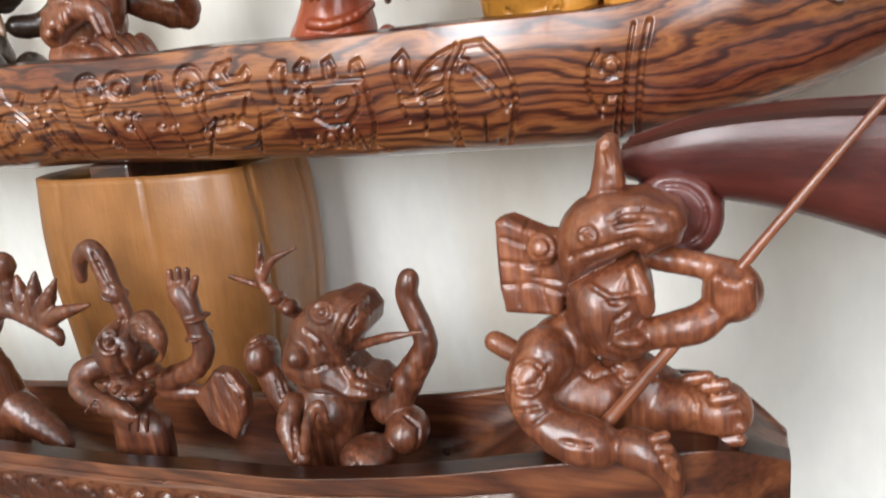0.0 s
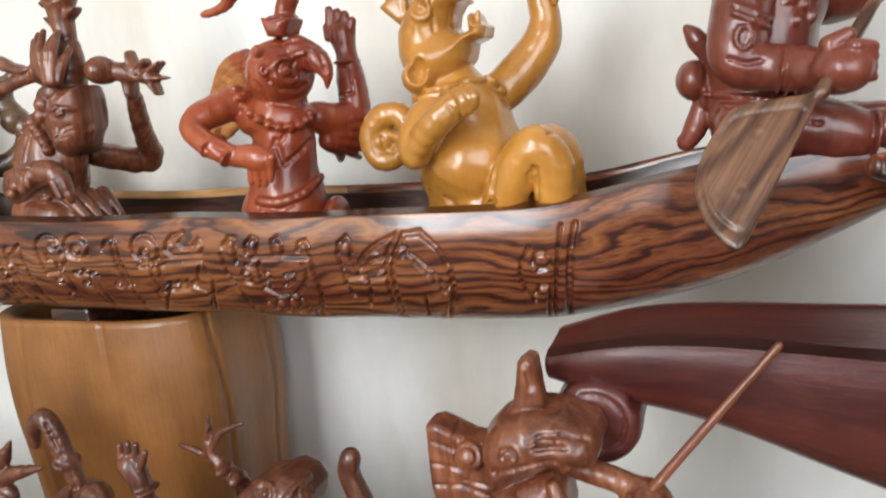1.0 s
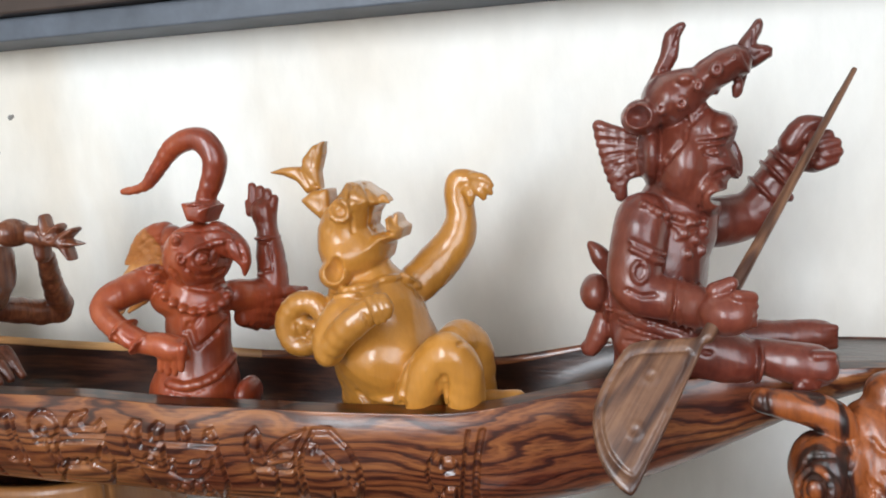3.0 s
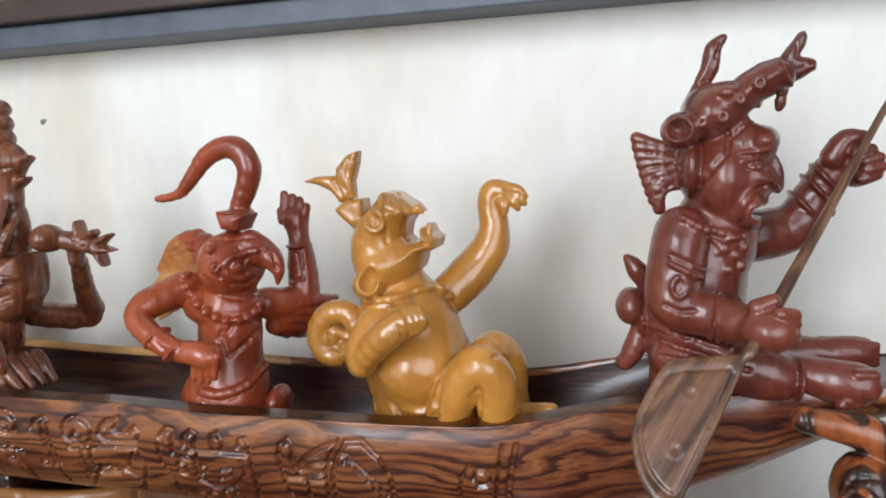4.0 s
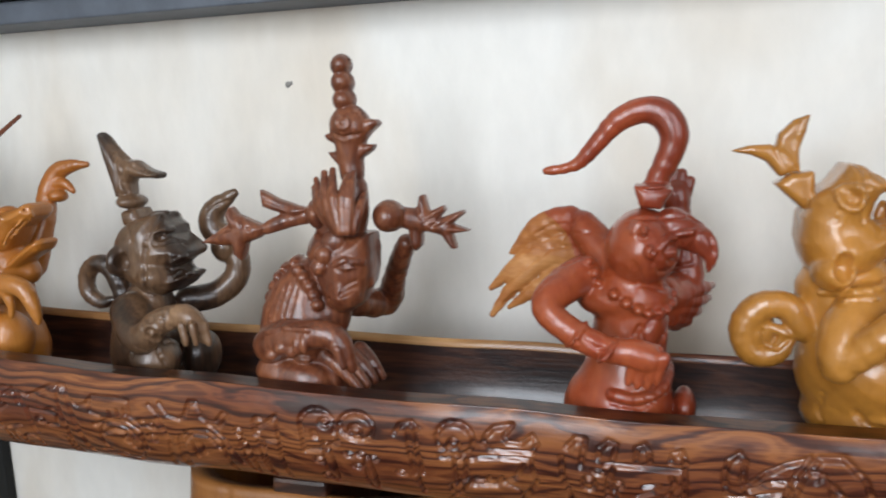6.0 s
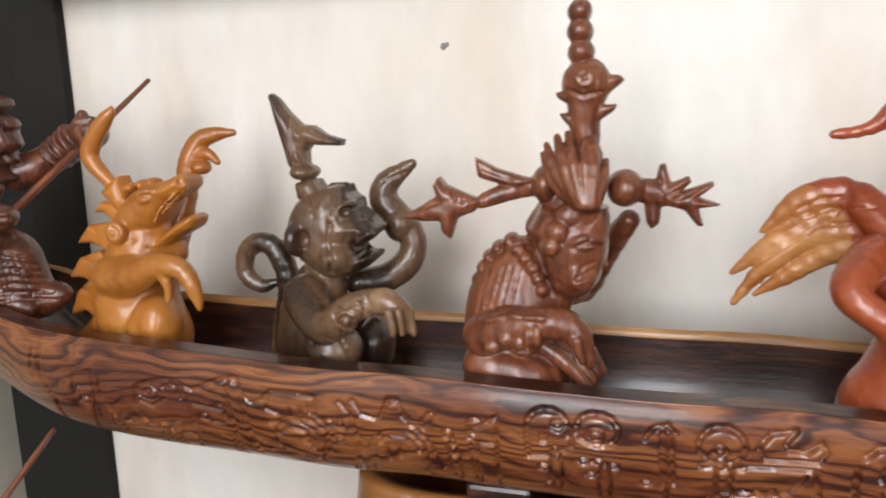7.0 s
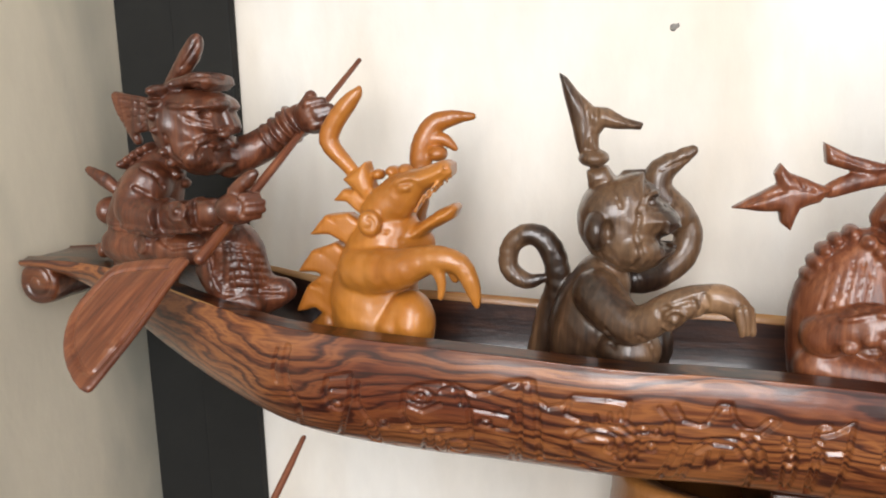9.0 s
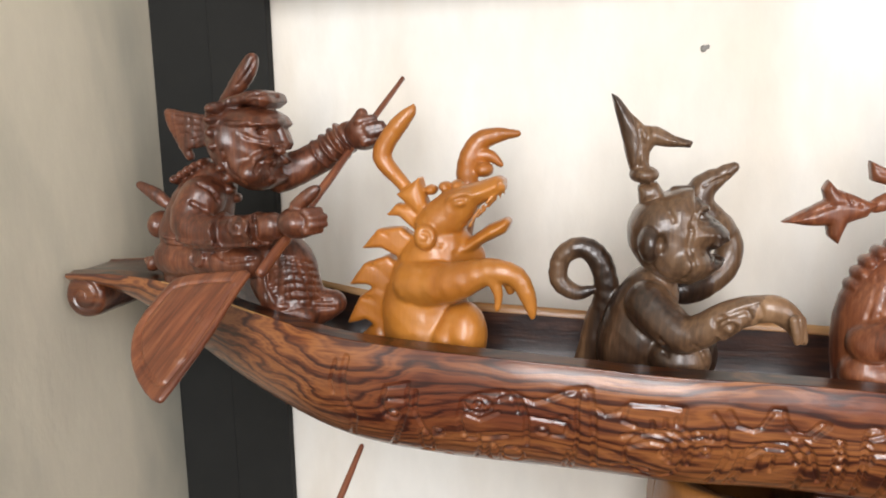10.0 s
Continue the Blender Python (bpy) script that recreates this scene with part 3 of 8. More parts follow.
def glyphs():
    g = Strokes()
    # bow half: ring and hook, toothed head, leaf, netted oval, bands
    g.line((-0.0368, 0.2), (-0.0361, 0.39), (-0.0347, 0.61), (-0.0339, 0.82), w=1.3)
    g.pad(-0.0093, 0.27, 0.0109, 0.130)
    g.ring(-0.0093, 0.27, 0.0109, 0.130, 0, 360, 1.3)
    g.ring(-0.01, 0.31, 0.0032, 0.045, 0, 360, 1)
    g.line((0.0081, 0.23), (0.0132, 0.16), (0.0241, 0.13), (0.019, 0.22), (0.0212, 0.26), (0.0285, 0.26), (0.035, 0.19), (0.0379, 0.25), (0.0343, 0.32), (0.011, 0.34), (0.0074, 0.28), (0.0081, 0.23), w=1.2)
    g.pad(0.011, 0.26, 0.0036, 0.050)
    g.pad(0.0314, 0.28, 0.0044, 0.045)
    g.line((-0.0027, 0.41), (0.0168, 0.39), (0.0343, 0.38), w=1.25)
    g.line((-0.0027, 0.41), (-0.0049, 0.55), (-0.0013, 0.67), (0.0125, 0.65), (0.0248, 0.55), (0.0299, 0.43), w=1.25)
    g.line((0.0335, 0.4), (0.0364, 0.57), (-0.0013, 1), (0.0089, 0.98), w=1.25)
    g.line((-0.0107, 0.44), (-0.0114, 0.55), (-0.0093, 0.7), w=1.25)
    g.line((0.0016, 0.58), (-0.0521, 1))
    g.line((0.0089, 0.57), (0.0067, 0.64))
    g.line((0.0161, 0.56), (0.0125, 0.64))
    g.pad(-0.0412, 1, 0.0029, 0.115)
    g.ring(-0.0412, 1, 0.0029, 0.115, 0, 360, 0.8)
    g.pad(0.006, 0.73, 0.0221, 0.125)
    g.ring(0.006, 0.73, 0.0221, 0.125, 0, 360, 0.8)
    g.pad(-0.0245, 1, 0.0185, 0.035)
    g.ring(-0.0245, 1, 0.0185, 0.035, 0, 360, 0.8)
    g.line((0.0538, 0.24), (0.0589, 0.17), (0.064, 0.17), (0.0626, 0.28), (0.0611, 0.38), w=1.35)
    g.line((0.0509, 0.32), (0.0509, 0.49), (0.0553, 0.62), (0.0567, 0.84), w=1.35)
    g.pad(0.0589, 0.26, 0.0029, 0.085)
    g.line((0.0705, 0.3), (0.0713, 0.22), (0.0763, 0.16), (0.0807, 0.18), (0.0785, 0.31), w=1.25)
    g.pad(0.0756, 0.25, 0.0025, 0.065)
    g.line((0.0908, 0.3), (0.0908, 0.19), (0.0952, 0.16), (0.0981, 0.23), (0.0981, 0.31), w=1.25)
    g.pad(0.0952, 0.23, 0.0026, 0.065)
    g.line((0.1083, 0.27), (0.1097, 0.21), (0.1141, 0.19), (0.1162, 0.26), (0.1155, 0.33), w=1.25)
    g.pad(0.1126, 0.22, 0.0026, 0.065)
    g.line((0.0749, 0.33), (0.0959, 0.32), (0.1155, 0.33), (0.1162, 0.46), (0.1148, 0.69), (0.0959, 0.98), w=1.4)
    g.line((0.0785, 0.36), (0.0756, 0.5), (0.0756, 0.61), (0.0836, 0.68), (0.0959, 0.67), (0.1068, 0.56), (0.1112, 0.45), (0.109, 0.39), w=1.4)
    g.line((0.0945, 0.48), (0.1032, 0.46), (0.1003, 0.52), (0.0916, 0.58), w=1.1)
    g.pad(0.0655, 0.51, 0.0036, 0.060)
    g.ring(0.0655, 0.51, 0.0036, 0.060, 0, 360, 1)
    g.pad(0.0814, 0.49, 0.0025, 0.035)
    g.ring(0.0814, 0.49, 0.0025, 0.035, 0, 360, 0.8)
    g.pad(0.0792, 0.57, 0.0021, 0.035)
    g.ring(0.0792, 0.57, 0.0021, 0.035, 0, 360, 0.8)
    g.pad(0.0705, 0.4, 0.0029, 0.020)
    g.ring(0.0705, 0.4, 0.0029, 0.020, 0, 360, 0.8)
    g.line((0.0285, 1), (0.0451, 0.97), (0.0618, 0.87), w=1.2)
    g.pad(0.0713, 0.8, 0.0032, 0.050)
    g.ring(0.0713, 0.8, 0.0032, 0.050, 0, 360, 0.9)
    g.pad(0.0807, 0.8, 0.0040, 0.070)
    g.ring(0.0807, 0.8, 0.0040, 0.070, 0, 360, 0.9)
    g.pad(0.0908, 0.79, 0.0037, 0.085)
    g.ring(0.0908, 0.79, 0.0037, 0.085, 0, 360, 0.9)
    g.pad(0.0988, 0.81, 0.0032, 0.105)
    g.ring(0.0988, 0.81, 0.0032, 0.105, 0, 360, 0.9)
    g.line((0.1365, 0.44), (0.1351, 0.32), (0.1373, 0.22), (0.1424, 0.17), (0.1453, 0.22), (0.1445, 0.35), (0.146, 0.44), w=1.35)
    g.pad(0.1402, 0.31, 0.0033, 0.100)
    g.line((0.1467, 0.41), (0.154, 0.3), (0.1641, 0.22), (0.175, 0.17), w=1.2)
    g.line((0.1482, 0.44), (0.1583, 0.36), (0.1699, 0.34), w=1.2)
    g.line((0.1496, 0.49), (0.1612, 0.45), (0.1656, 0.43), w=1.2)
    g.line((0.146, 0.47), (0.1496, 0.54), (0.1627, 0.51), w=1.2)
    g.pad(0.1598, 0.32, 0.0050, 0.025)
    g.pad(0.1583, 0.49, 0.0048, 0.020)
    g.line((0.1365, 0.48), (0.1358, 0.56), (0.138, 0.68), w=1.2)
    g.line((0.1511, 0.52), (0.1511, 0.65), (0.1453, 0.79), w=1.2)
    g.line((0.1358, 0.52), (0.1503, 0.5), w=1.2)
    g.pad(0.1097, 0.99, 0.0066, 0.120)
    g.ring(0.1097, 0.99, 0.0066, 0.120, 0, 360, 1)
    g.line((0.1757, 0.16), (0.1677, 0.33), (0.1648, 0.48), (0.1634, 0.67), (0.1619, 0.93), w=1.35)
    g.line((0.1801, 0.17), (0.1728, 0.32), (0.1692, 0.47), (0.1685, 0.64), (0.1648, 0.94), w=1.35)
    g.line((0.1801, 0.16), (0.191, 0.15), (0.2011, 0.28), (0.2062, 0.45), (0.2062, 0.6), (0.183, 1), (0.191, 0.88), w=1.5)
    g.line((0.1873, 0.34), (0.196, 0.48), (0.2026, 0.61))
    g.line((0.1852, 0.38), (0.1931, 0.51), (0.1997, 0.65))
    g.line((0.183, 0.31), (0.191, 0.41))
    g.line((0.1866, 0.68), (0.1823, 0.88))
    g.line((0.1772, 0.26), (0.1823, 0.27), (0.1786, 0.33))
    g.line((0.2729, 0.16), (0.27, 0.36), (0.2679, 0.52), (0.2555, 1))
    g.line((0.2809, 0.17), (0.2773, 0.37), (0.2751, 0.56), (0.2664, 1), (0.2758, 0.95), w=1.7)
    g.line((0.2555, 0.42), (0.257, 0.35), (0.2628, 0.34), (0.2657, 0.41), (0.2635, 0.47), (0.2577, 0.48))
    g.line((0.2541, 0.29), (0.249, 0.39), (0.2468, 0.5), (0.249, 0.66), (0.2533, 0.75))
    g.line((0.2541, 0.68), (0.257, 0.61), (0.2635, 0.62), (0.2512, 1), (0.2475, 1))
    g.pad(0.2606, 0.41, 0.0036, 0.050)
    g.pad(0.2591, 0.68, 0.0030, 0.045)
    # middle: paired rings, feather, dots, arch and wave
    g.pad(-0.0949, 0.26, 0.0112, 0.130)
    g.ring(-0.0949, 0.26, 0.0112, 0.130, -20, 200, 1.3)
    g.ring(-0.0898, 0.23, 0.0029, 0.030, 0, 360, 1)
    g.line((-0.0985, 0.31), (-0.0985, 0.37))
    g.line((-0.0963, 0.31), (-0.0963, 0.37))
    g.line((-0.105, 0.5), (-0.0934, 0.47), (-0.0825, 0.38), (-0.0825, 0.28), w=1.3)
    g.line((-0.1058, 0.27), (-0.1058, 0.51), w=1.3)
    g.pad(-0.0695, 0.24, 0.0109, 0.110)
    g.ring(-0.0695, 0.24, 0.0109, 0.110, 0, 360, 1.3)
    g.ring(-0.0702, 0.27, 0.0040, 0.045, 0, 360, 1)
    g.line((-0.1217, 0.22), (-0.1224, 0.43), (-0.1261, 0.99), w=1.2)
    g.line((-0.1217, 0.22), (-0.1297, 0.3), (-0.1377, 0.35), w=1.2)
    g.line((-0.1377, 0.32), (-0.1384, 0.41), (-0.134, 0.46), (-0.1253, 0.44), w=1.2)
    g.ring(-0.134, 0.32, 0.0043, 0.065, 60, 260, 1)
    g.pad(-0.15, 0.41, 0.0025, 0.040)
    g.ring(-0.15, 0.41, 0.0025, 0.040, 0, 360, 0.9)
    g.pad(-0.1486, 0.54, 0.0029, 0.045)
    g.ring(-0.1486, 0.54, 0.0029, 0.045, 0, 360, 0.9)
    g.pad(-0.1478, 0.65, 0.0029, 0.200)
    g.ring(-0.1478, 0.65, 0.0029, 0.200, 0, 360, 0.9)
    g.pad(-0.1355, 0.5, 0.0025, 0.045)
    g.ring(-0.1355, 0.5, 0.0025, 0.045, 0, 360, 0.9)
    g.pad(-0.1362, 0.67, 0.0016, 0.190)
    g.ring(-0.1362, 0.67, 0.0016, 0.190, 0, 360, 0.9)
    g.line((-0.0455, 0.26), (-0.0419, 0.18), (-0.0347, 0.16), (-0.031, 0.21), w=1.2)
    g.line((-0.0376, 0.21), (-0.0376, 0.39), (-0.0361, 0.62), w=1.2)
    g.line((-0.0325, 0.21), (-0.0325, 0.38), (-0.031, 0.6), w=1.2)
    g.pad(-0.0978, 0.58, 0.0033, 0.030)
    g.ring(-0.0978, 0.58, 0.0033, 0.030, 0, 360, 0.9)
    g.pad(-0.0912, 0.6, 0.0033, 0.210)
    g.ring(-0.0912, 0.6, 0.0033, 0.210, 0, 360, 0.9)
    g.pad(-0.105, 1, 0.0040, 0.015)
    g.ring(-0.105, 1, 0.0040, 0.015, 0, 360, 0.9)
    g.pad(-0.0956, 0.75, 0.0036, 0.035)
    g.ring(-0.0956, 0.75, 0.0036, 0.035, 0, 360, 0.9)
    g.pad(-0.0767, 0.49, 0.0033, 0.025)
    g.ring(-0.0767, 0.49, 0.0033, 0.025, 0, 360, 0.9)
    g.pad(-0.0688, 0.48, 0.0033, 0.025)
    g.ring(-0.0688, 0.48, 0.0033, 0.025, 0, 360, 0.9)
    g.pad(-0.0615, 0.5, 0.0029, 0.025)
    g.ring(-0.0615, 0.5, 0.0029, 0.025, 0, 360, 0.9)
    g.pad(-0.0731, 0.6, 0.0033, 0.025)
    g.ring(-0.0731, 0.6, 0.0033, 0.025, 0, 360, 0.9)
    g.pad(-0.0659, 0.67, 0.0033, 0.180)
    g.ring(-0.0659, 0.67, 0.0033, 0.180, 0, 360, 0.9)
    g.pad(-0.0448, 0.61, 0.0032, 0.025)
    g.ring(-0.0448, 0.61, 0.0032, 0.025, 0, 360, 0.9)
    g.pad(-0.0165, 0.42, 0.0029, 0.015)
    g.ring(-0.0165, 0.42, 0.0029, 0.015, 0, 360, 0.9)
    g.pad(-0.0093, 0.43, 0.0029, 0.020)
    g.ring(-0.0093, 0.43, 0.0029, 0.020, 0, 360, 0.9)
    g.pad(-0.0006, 0.41, 0.0029, 0.020)
    g.ring(-0.0006, 0.41, 0.0029, 0.020, 0, 360, 0.9)
    g.line((-0.2117, 1), (-0.1972, 0.55), (-0.187, 0.45), (-0.1739, 0.43), (-0.1652, 0.54), (-0.166, 1), w=1.35)
    g.line((-0.2088, 1), (-0.195, 0.58), (-0.1856, 0.48), (-0.1747, 0.49), (-0.1689, 0.6), w=1.35)
    g.line((-0.1761, 0.31), (-0.1681, 0.41), (-0.1616, 0.51), (-0.1558, 0.75), w=1.35)
    g.line((-0.2051, 0.22), (-0.2008, 0.32), (-0.1928, 0.35), (-0.1885, 0.32), (-0.1834, 0.19), (-0.1783, 0.19), (-0.1761, 0.28), (-0.171, 0.35), (-0.166, 0.35), (-0.1594, 0.26), (-0.1558, 0.27), (-0.1638, 0.39), (-0.1725, 0.38), w=1.25)
    g.pad(-0.1819, 0.26, 0.0040, 0.050)
    g.line((-0.2095, 0.36), (-0.2073, 0.45), (-0.2037, 0.54), (-0.2167, 0.98), w=1.2)
    g.pad(-0.2146, 0.43, 0.0021, 0.030)
    g.ring(-0.2146, 0.43, 0.0021, 0.030, 0, 360, 0.9)
    g.pad(-0.2167, 0.55, 0.0026, 0.040)
    g.ring(-0.2167, 0.55, 0.0026, 0.040, 0, 360, 0.9)
    g.line((-0.1877, 0.56), (-0.1885, 0.72))
    g.line((-0.1805, 0.55), (-0.1812, 0.68))
    # stern half: band, great head, posts, arch
    g.line((-0.4271, 0.15), (-0.4308, 0.32), (-0.43, 0.49), (-0.4264, 0.64), (-0.438, 0.98), w=1.8)
    g.line((-0.4344, 0.19), (-0.4395, 0.38), (-0.4387, 0.47))
    g.line((-0.4032, 0.33), (-0.3872, 0.27), w=1.3)
    g.line((-0.4025, 0.32), (-0.4068, 0.47), (-0.4046, 0.57), w=1.3)
    g.line((-0.388, 0.28), (-0.3901, 0.48), (-0.4228, 1), (-0.3814, 0.86), w=1.3)
    g.line((-0.3829, 0.33), (-0.3851, 0.49), (-0.38, 0.65), w=1.3)
    g.line((-0.401, 0.42), (-0.3923, 0.41), w=1.3)
    g.pad(-0.3996, 0.55, 0.0037, 0.040)
    g.ring(-0.3996, 0.55, 0.0037, 0.040, 0, 360, 0.9)
    g.line((-0.3553, 0.64), (-0.3575, 0.51), (-0.3539, 0.35), (-0.3444, 0.29), (-0.3299, 0.25), (-0.3198, 0.29), (-0.3161, 0.43), (-0.3169, 0.67), w=1.6)
    g.pad(-0.3452, 0.37, 0.0084, 0.065)
    g.ring(-0.3452, 0.37, 0.0084, 0.065, 0, 360, 1.2)
    g.ring(-0.3444, 0.37, 0.0025, 0.025, 0, 360, 1)
    g.line((-0.3524, 0.46), (-0.3444, 0.49), (-0.3328, 0.41), w=1.2)
    g.line((-0.3321, 0.31), (-0.3234, 0.25), (-0.3212, 0.39), w=1.2)
    g.line((-0.3531, 0.68), (-0.3285, 0.61), w=1.2)
    g.line((-0.3459, 0.63), (-0.3459, 0.75), (-0.3633, 1), w=1.2)
    g.pad(-0.3742, 1, 0.0061, 0.160)
    g.line((-0.3234, 0.25), (-0.3118, 0.3), (-0.3038, 0.26), (-0.2929, 0.19), (-0.282, 0.16), (-0.277, 0.29), (-0.2712, 0.33), (-0.2639, 0.3), (-0.2574, 0.22), (-0.2392, 0.21), (-0.2305, 0.22), w=1.3)
    g.line((-0.2864, 0.18), (-0.2871, 0.35), (-0.2871, 0.56), (-0.2951, 0.99), w=1.2)
    g.line((-0.2799, 0.17), (-0.2777, 0.36), (-0.2777, 0.55), (-0.2777, 0.81), w=1.7)
    g.pad(-0.2994, 0.26, 0.0030, 0.050)
    g.pad(-0.2915, 0.24, 0.0025, 0.045)
    g.pad(-0.2835, 0.23, 0.0029, 0.045)
    g.line((-0.314, 0.42), (-0.3016, 0.43), (-0.2936, 0.39), w=1.15)
    g.line((-0.3002, 0.43), (-0.2915, 0.44), (-0.2944, 0.55), (-0.3016, 0.56), w=1.15)
    g.line((-0.2922, 0.69), (-0.3009, 0.99), w=1.15)
    g.pad(-0.3074, 0.52, 0.0033, 0.030)
    g.ring(-0.3074, 0.52, 0.0033, 0.030, 0, 360, 0.9)
    g.line((-0.2617, 0.49), (-0.2487, 0.42), (-0.2334, 0.41), (-0.224, 0.5), (-0.2255, 0.68), w=1.35)
    g.line((-0.2581, 0.57), (-0.2458, 0.5), (-0.2371, 0.52), (-0.2356, 0.67), w=1.35)
    g.line((-0.2595, 0.25), (-0.2617, 0.36), (-0.2552, 0.39), w=1.35)
    g.pad(-0.2443, 0.64, 0.0159, 0.205)
    g.ring(-0.2443, 0.64, 0.0159, 0.205, 0, 360, 1)
    g.line((-0.2458, 0.34), (-0.245, 0.39), w=1.2)
    g.line((-0.2385, 0.32), (-0.2385, 0.38), w=1.2)
    g.line((-0.2327, 0.3), (-0.2327, 0.35), w=1.2)
    g.line((-0.2284, 0.22), (-0.2298, 0.36), (-0.2233, 0.45), w=1.2)
    g.line((-0.2131, 0.24), (-0.2066, 0.35), (-0.2051, 0.57), (-0.2211, 0.99), w=1.2)
    g.line((-0.1943, 0.5), (-0.2001, 0.77), w=1.2)
    g.pad(-0.2211, 0.41, 0.0025, 0.025)
    g.ring(-0.2211, 0.41, 0.0025, 0.025, 0, 360, 0.9)
    g.pad(-0.2153, 0.42, 0.0025, 0.030)
    g.ring(-0.2153, 0.42, 0.0025, 0.030, 0, 360, 0.9)
    g.pad(-0.2378, 0.6, 0.0029, 0.035)
    g.ring(-0.2378, 0.6, 0.0029, 0.035, 0, 360, 0.9)
    g.pad(-0.2566, 0.77, 0.0102, 0.015)
    g.ring(-0.2566, 0.77, 0.0102, 0.015, 0, 360, 0.9)
    g.pad(-0.3263, 0.79, 0.0066, 0.080)
    g.ring(-0.3263, 0.79, 0.0066, 0.080, 0, 360, 0.9)
    g.pad(-0.3299, 0.99, 0.0033, 0.045)
    g.ring(-0.3299, 0.99, 0.0033, 0.045, 0, 360, 0.9)
    g.pad(-0.3691, 0.99, 0.0055, 0.100)
    g.ring(-0.3691, 0.99, 0.0055, 0.100, 0, 360, 0.9)
    g.pad(-0.3379, 0.81, 0.0036, 0.110)
    g.ring(-0.3379, 0.81, 0.0036, 0.110, 0, 360, 0.9)
    g.pad(-0.3713, 0.65, 0.0033, 0.035)
    g.ring(-0.3713, 0.65, 0.0033, 0.035, 0, 360, 0.9)
    g.pad(-0.3807, 0.77, 0.0040, 0.125)
    g.ring(-0.3807, 0.77, 0.0040, 0.125, 0, 360, 0.9)
    return g


BX = [-0.662, -0.63, -0.61, -0.555, -0.512, -0.478, -0.436, -0.375, -0.298, -0.10, 0.10, 0.20, 0.26, 0.29, 0.33, 0.36, 0.42, 0.454, 0.49, 0.53]
BRIM = [1.262, 1.265, 1.265, 1.264, 1.254, 1.247, 1.241, 1.236, 1.232, 1.227, 1.224, 1.222, 1.223, 1.227, 1.235, 1.239, 1.243, 1.245, 1.246, 1.244]
BKEEL = [1.254, 1.250, 1.243, 1.211, 1.186, 1.170, 1.158, 1.151, 1.149, 1.147, 1.143, 1.142, 1.143, 1.149, 1.156, 1.164, 1.192, 1.212, 1.228, 1.236]
BHALF = [0.031, 0.036, 0.037, 0.046, 0.053, 0.058, 0.063, 0.066, 0.068, 0.070, 0.069, 0.067, 0.063, 0.060, 0.055, 0.051, 0.044, 0.040, 0.037, 0.033]
BMID = [0.080, 0.083, 0.083, 0.076, 0.070, 0.067, 0.065, 0.065, 0.065, 0.065, 0.065, 0.065, 0.066, 0.067, 0.068, 0.070, 0.074, 0.076, 0.078, 0.080]
BCAV = [0.002, 0.002, 0.002, 0.004, 0.022, 0.045, 0.055, 0.058, 0.058, 0.058, 0.058, 0.058, 0.056, 0.050, 0.034, 0.022, 0.004, 0.002, 0.002, 0.002]
boat = new("carved_canoe")
tagged(boat, "long carved canoe of striped rosewood, resting on a wooden pot", "canoe")
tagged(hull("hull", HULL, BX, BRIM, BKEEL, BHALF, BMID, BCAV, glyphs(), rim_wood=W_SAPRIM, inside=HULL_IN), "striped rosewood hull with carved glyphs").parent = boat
scroll("stern_scroll", -0.648, 0.081, 1.2465, 0.0165, 0.032, 1, HULL_LOW, boat)
scroll("bow_scroll", 0.515, 0.080, 1.2285, 0.0165, 0.032, -1, HULL_LOW, boat)

LX = [-0.90, -0.87, -0.80, -0.70, -0.30, 0.0, 0.10, 0.16, 0.20, 0.235, 0.27, 0.31, 0.335, 0.347]
low = new("lower_canoe")
tagged(low, "dark brown carved canoe standing on two wooden blocks", "canoe")
lg = Strokes()
for i in range(30):
    u = -0.42 + 0.022 * i
    lg.ring(u, 0.34, 0.007, 0.12, 20, 300)
    lg.line((u + 0.009, 0.2), (u + 0.012, 0.5))
    lg.ring(u, 0.66, 0.008, 0.12, 180, 420)
lg.line((-0.7, 0.13), (0.0, 0.13), (0.22, 0.16))
tagged(hull("hull", HULL_LOW, LX, [1.00, 1.005, 1.0, 0.99, 0.978, 0.983, 0.989, 0.996, 1.004, 1.012, 1.020, 1.026, 1.022, 0.995],
            [0.97, 0.95, 0.92, 0.902, 0.9008, 0.9008, 0.9008, 0.902, 0.905, 0.909, 0.916, 0.928, 0.94, 0.955],
            [0.012, 0.03, 0.045, 0.054, 0.056, 0.056, 0.056, 0.055, 0.055, 0.054, 0.053, 0.049, 0.036, 0.006],
            [-0.05] * 14, [0.002, 0.003, 0.02, 0.055, 0.055, 0.055, 0.053, 0.045, 0.028, 0.008, 0.003, 0.003, 0.002, 0.002], lg, n=800), "polished brown hull with a carved band").parent = low

for x in (-0.55, 0.02):
    tagged(part("canoe_stand", box(x, x + 0.1, -0.08, -0.02, 0.7405, 0.9022, 0.003), HULL_LOW), "plain brown wooden block under the lower canoe", "stand", "blocks under the lower canoe")

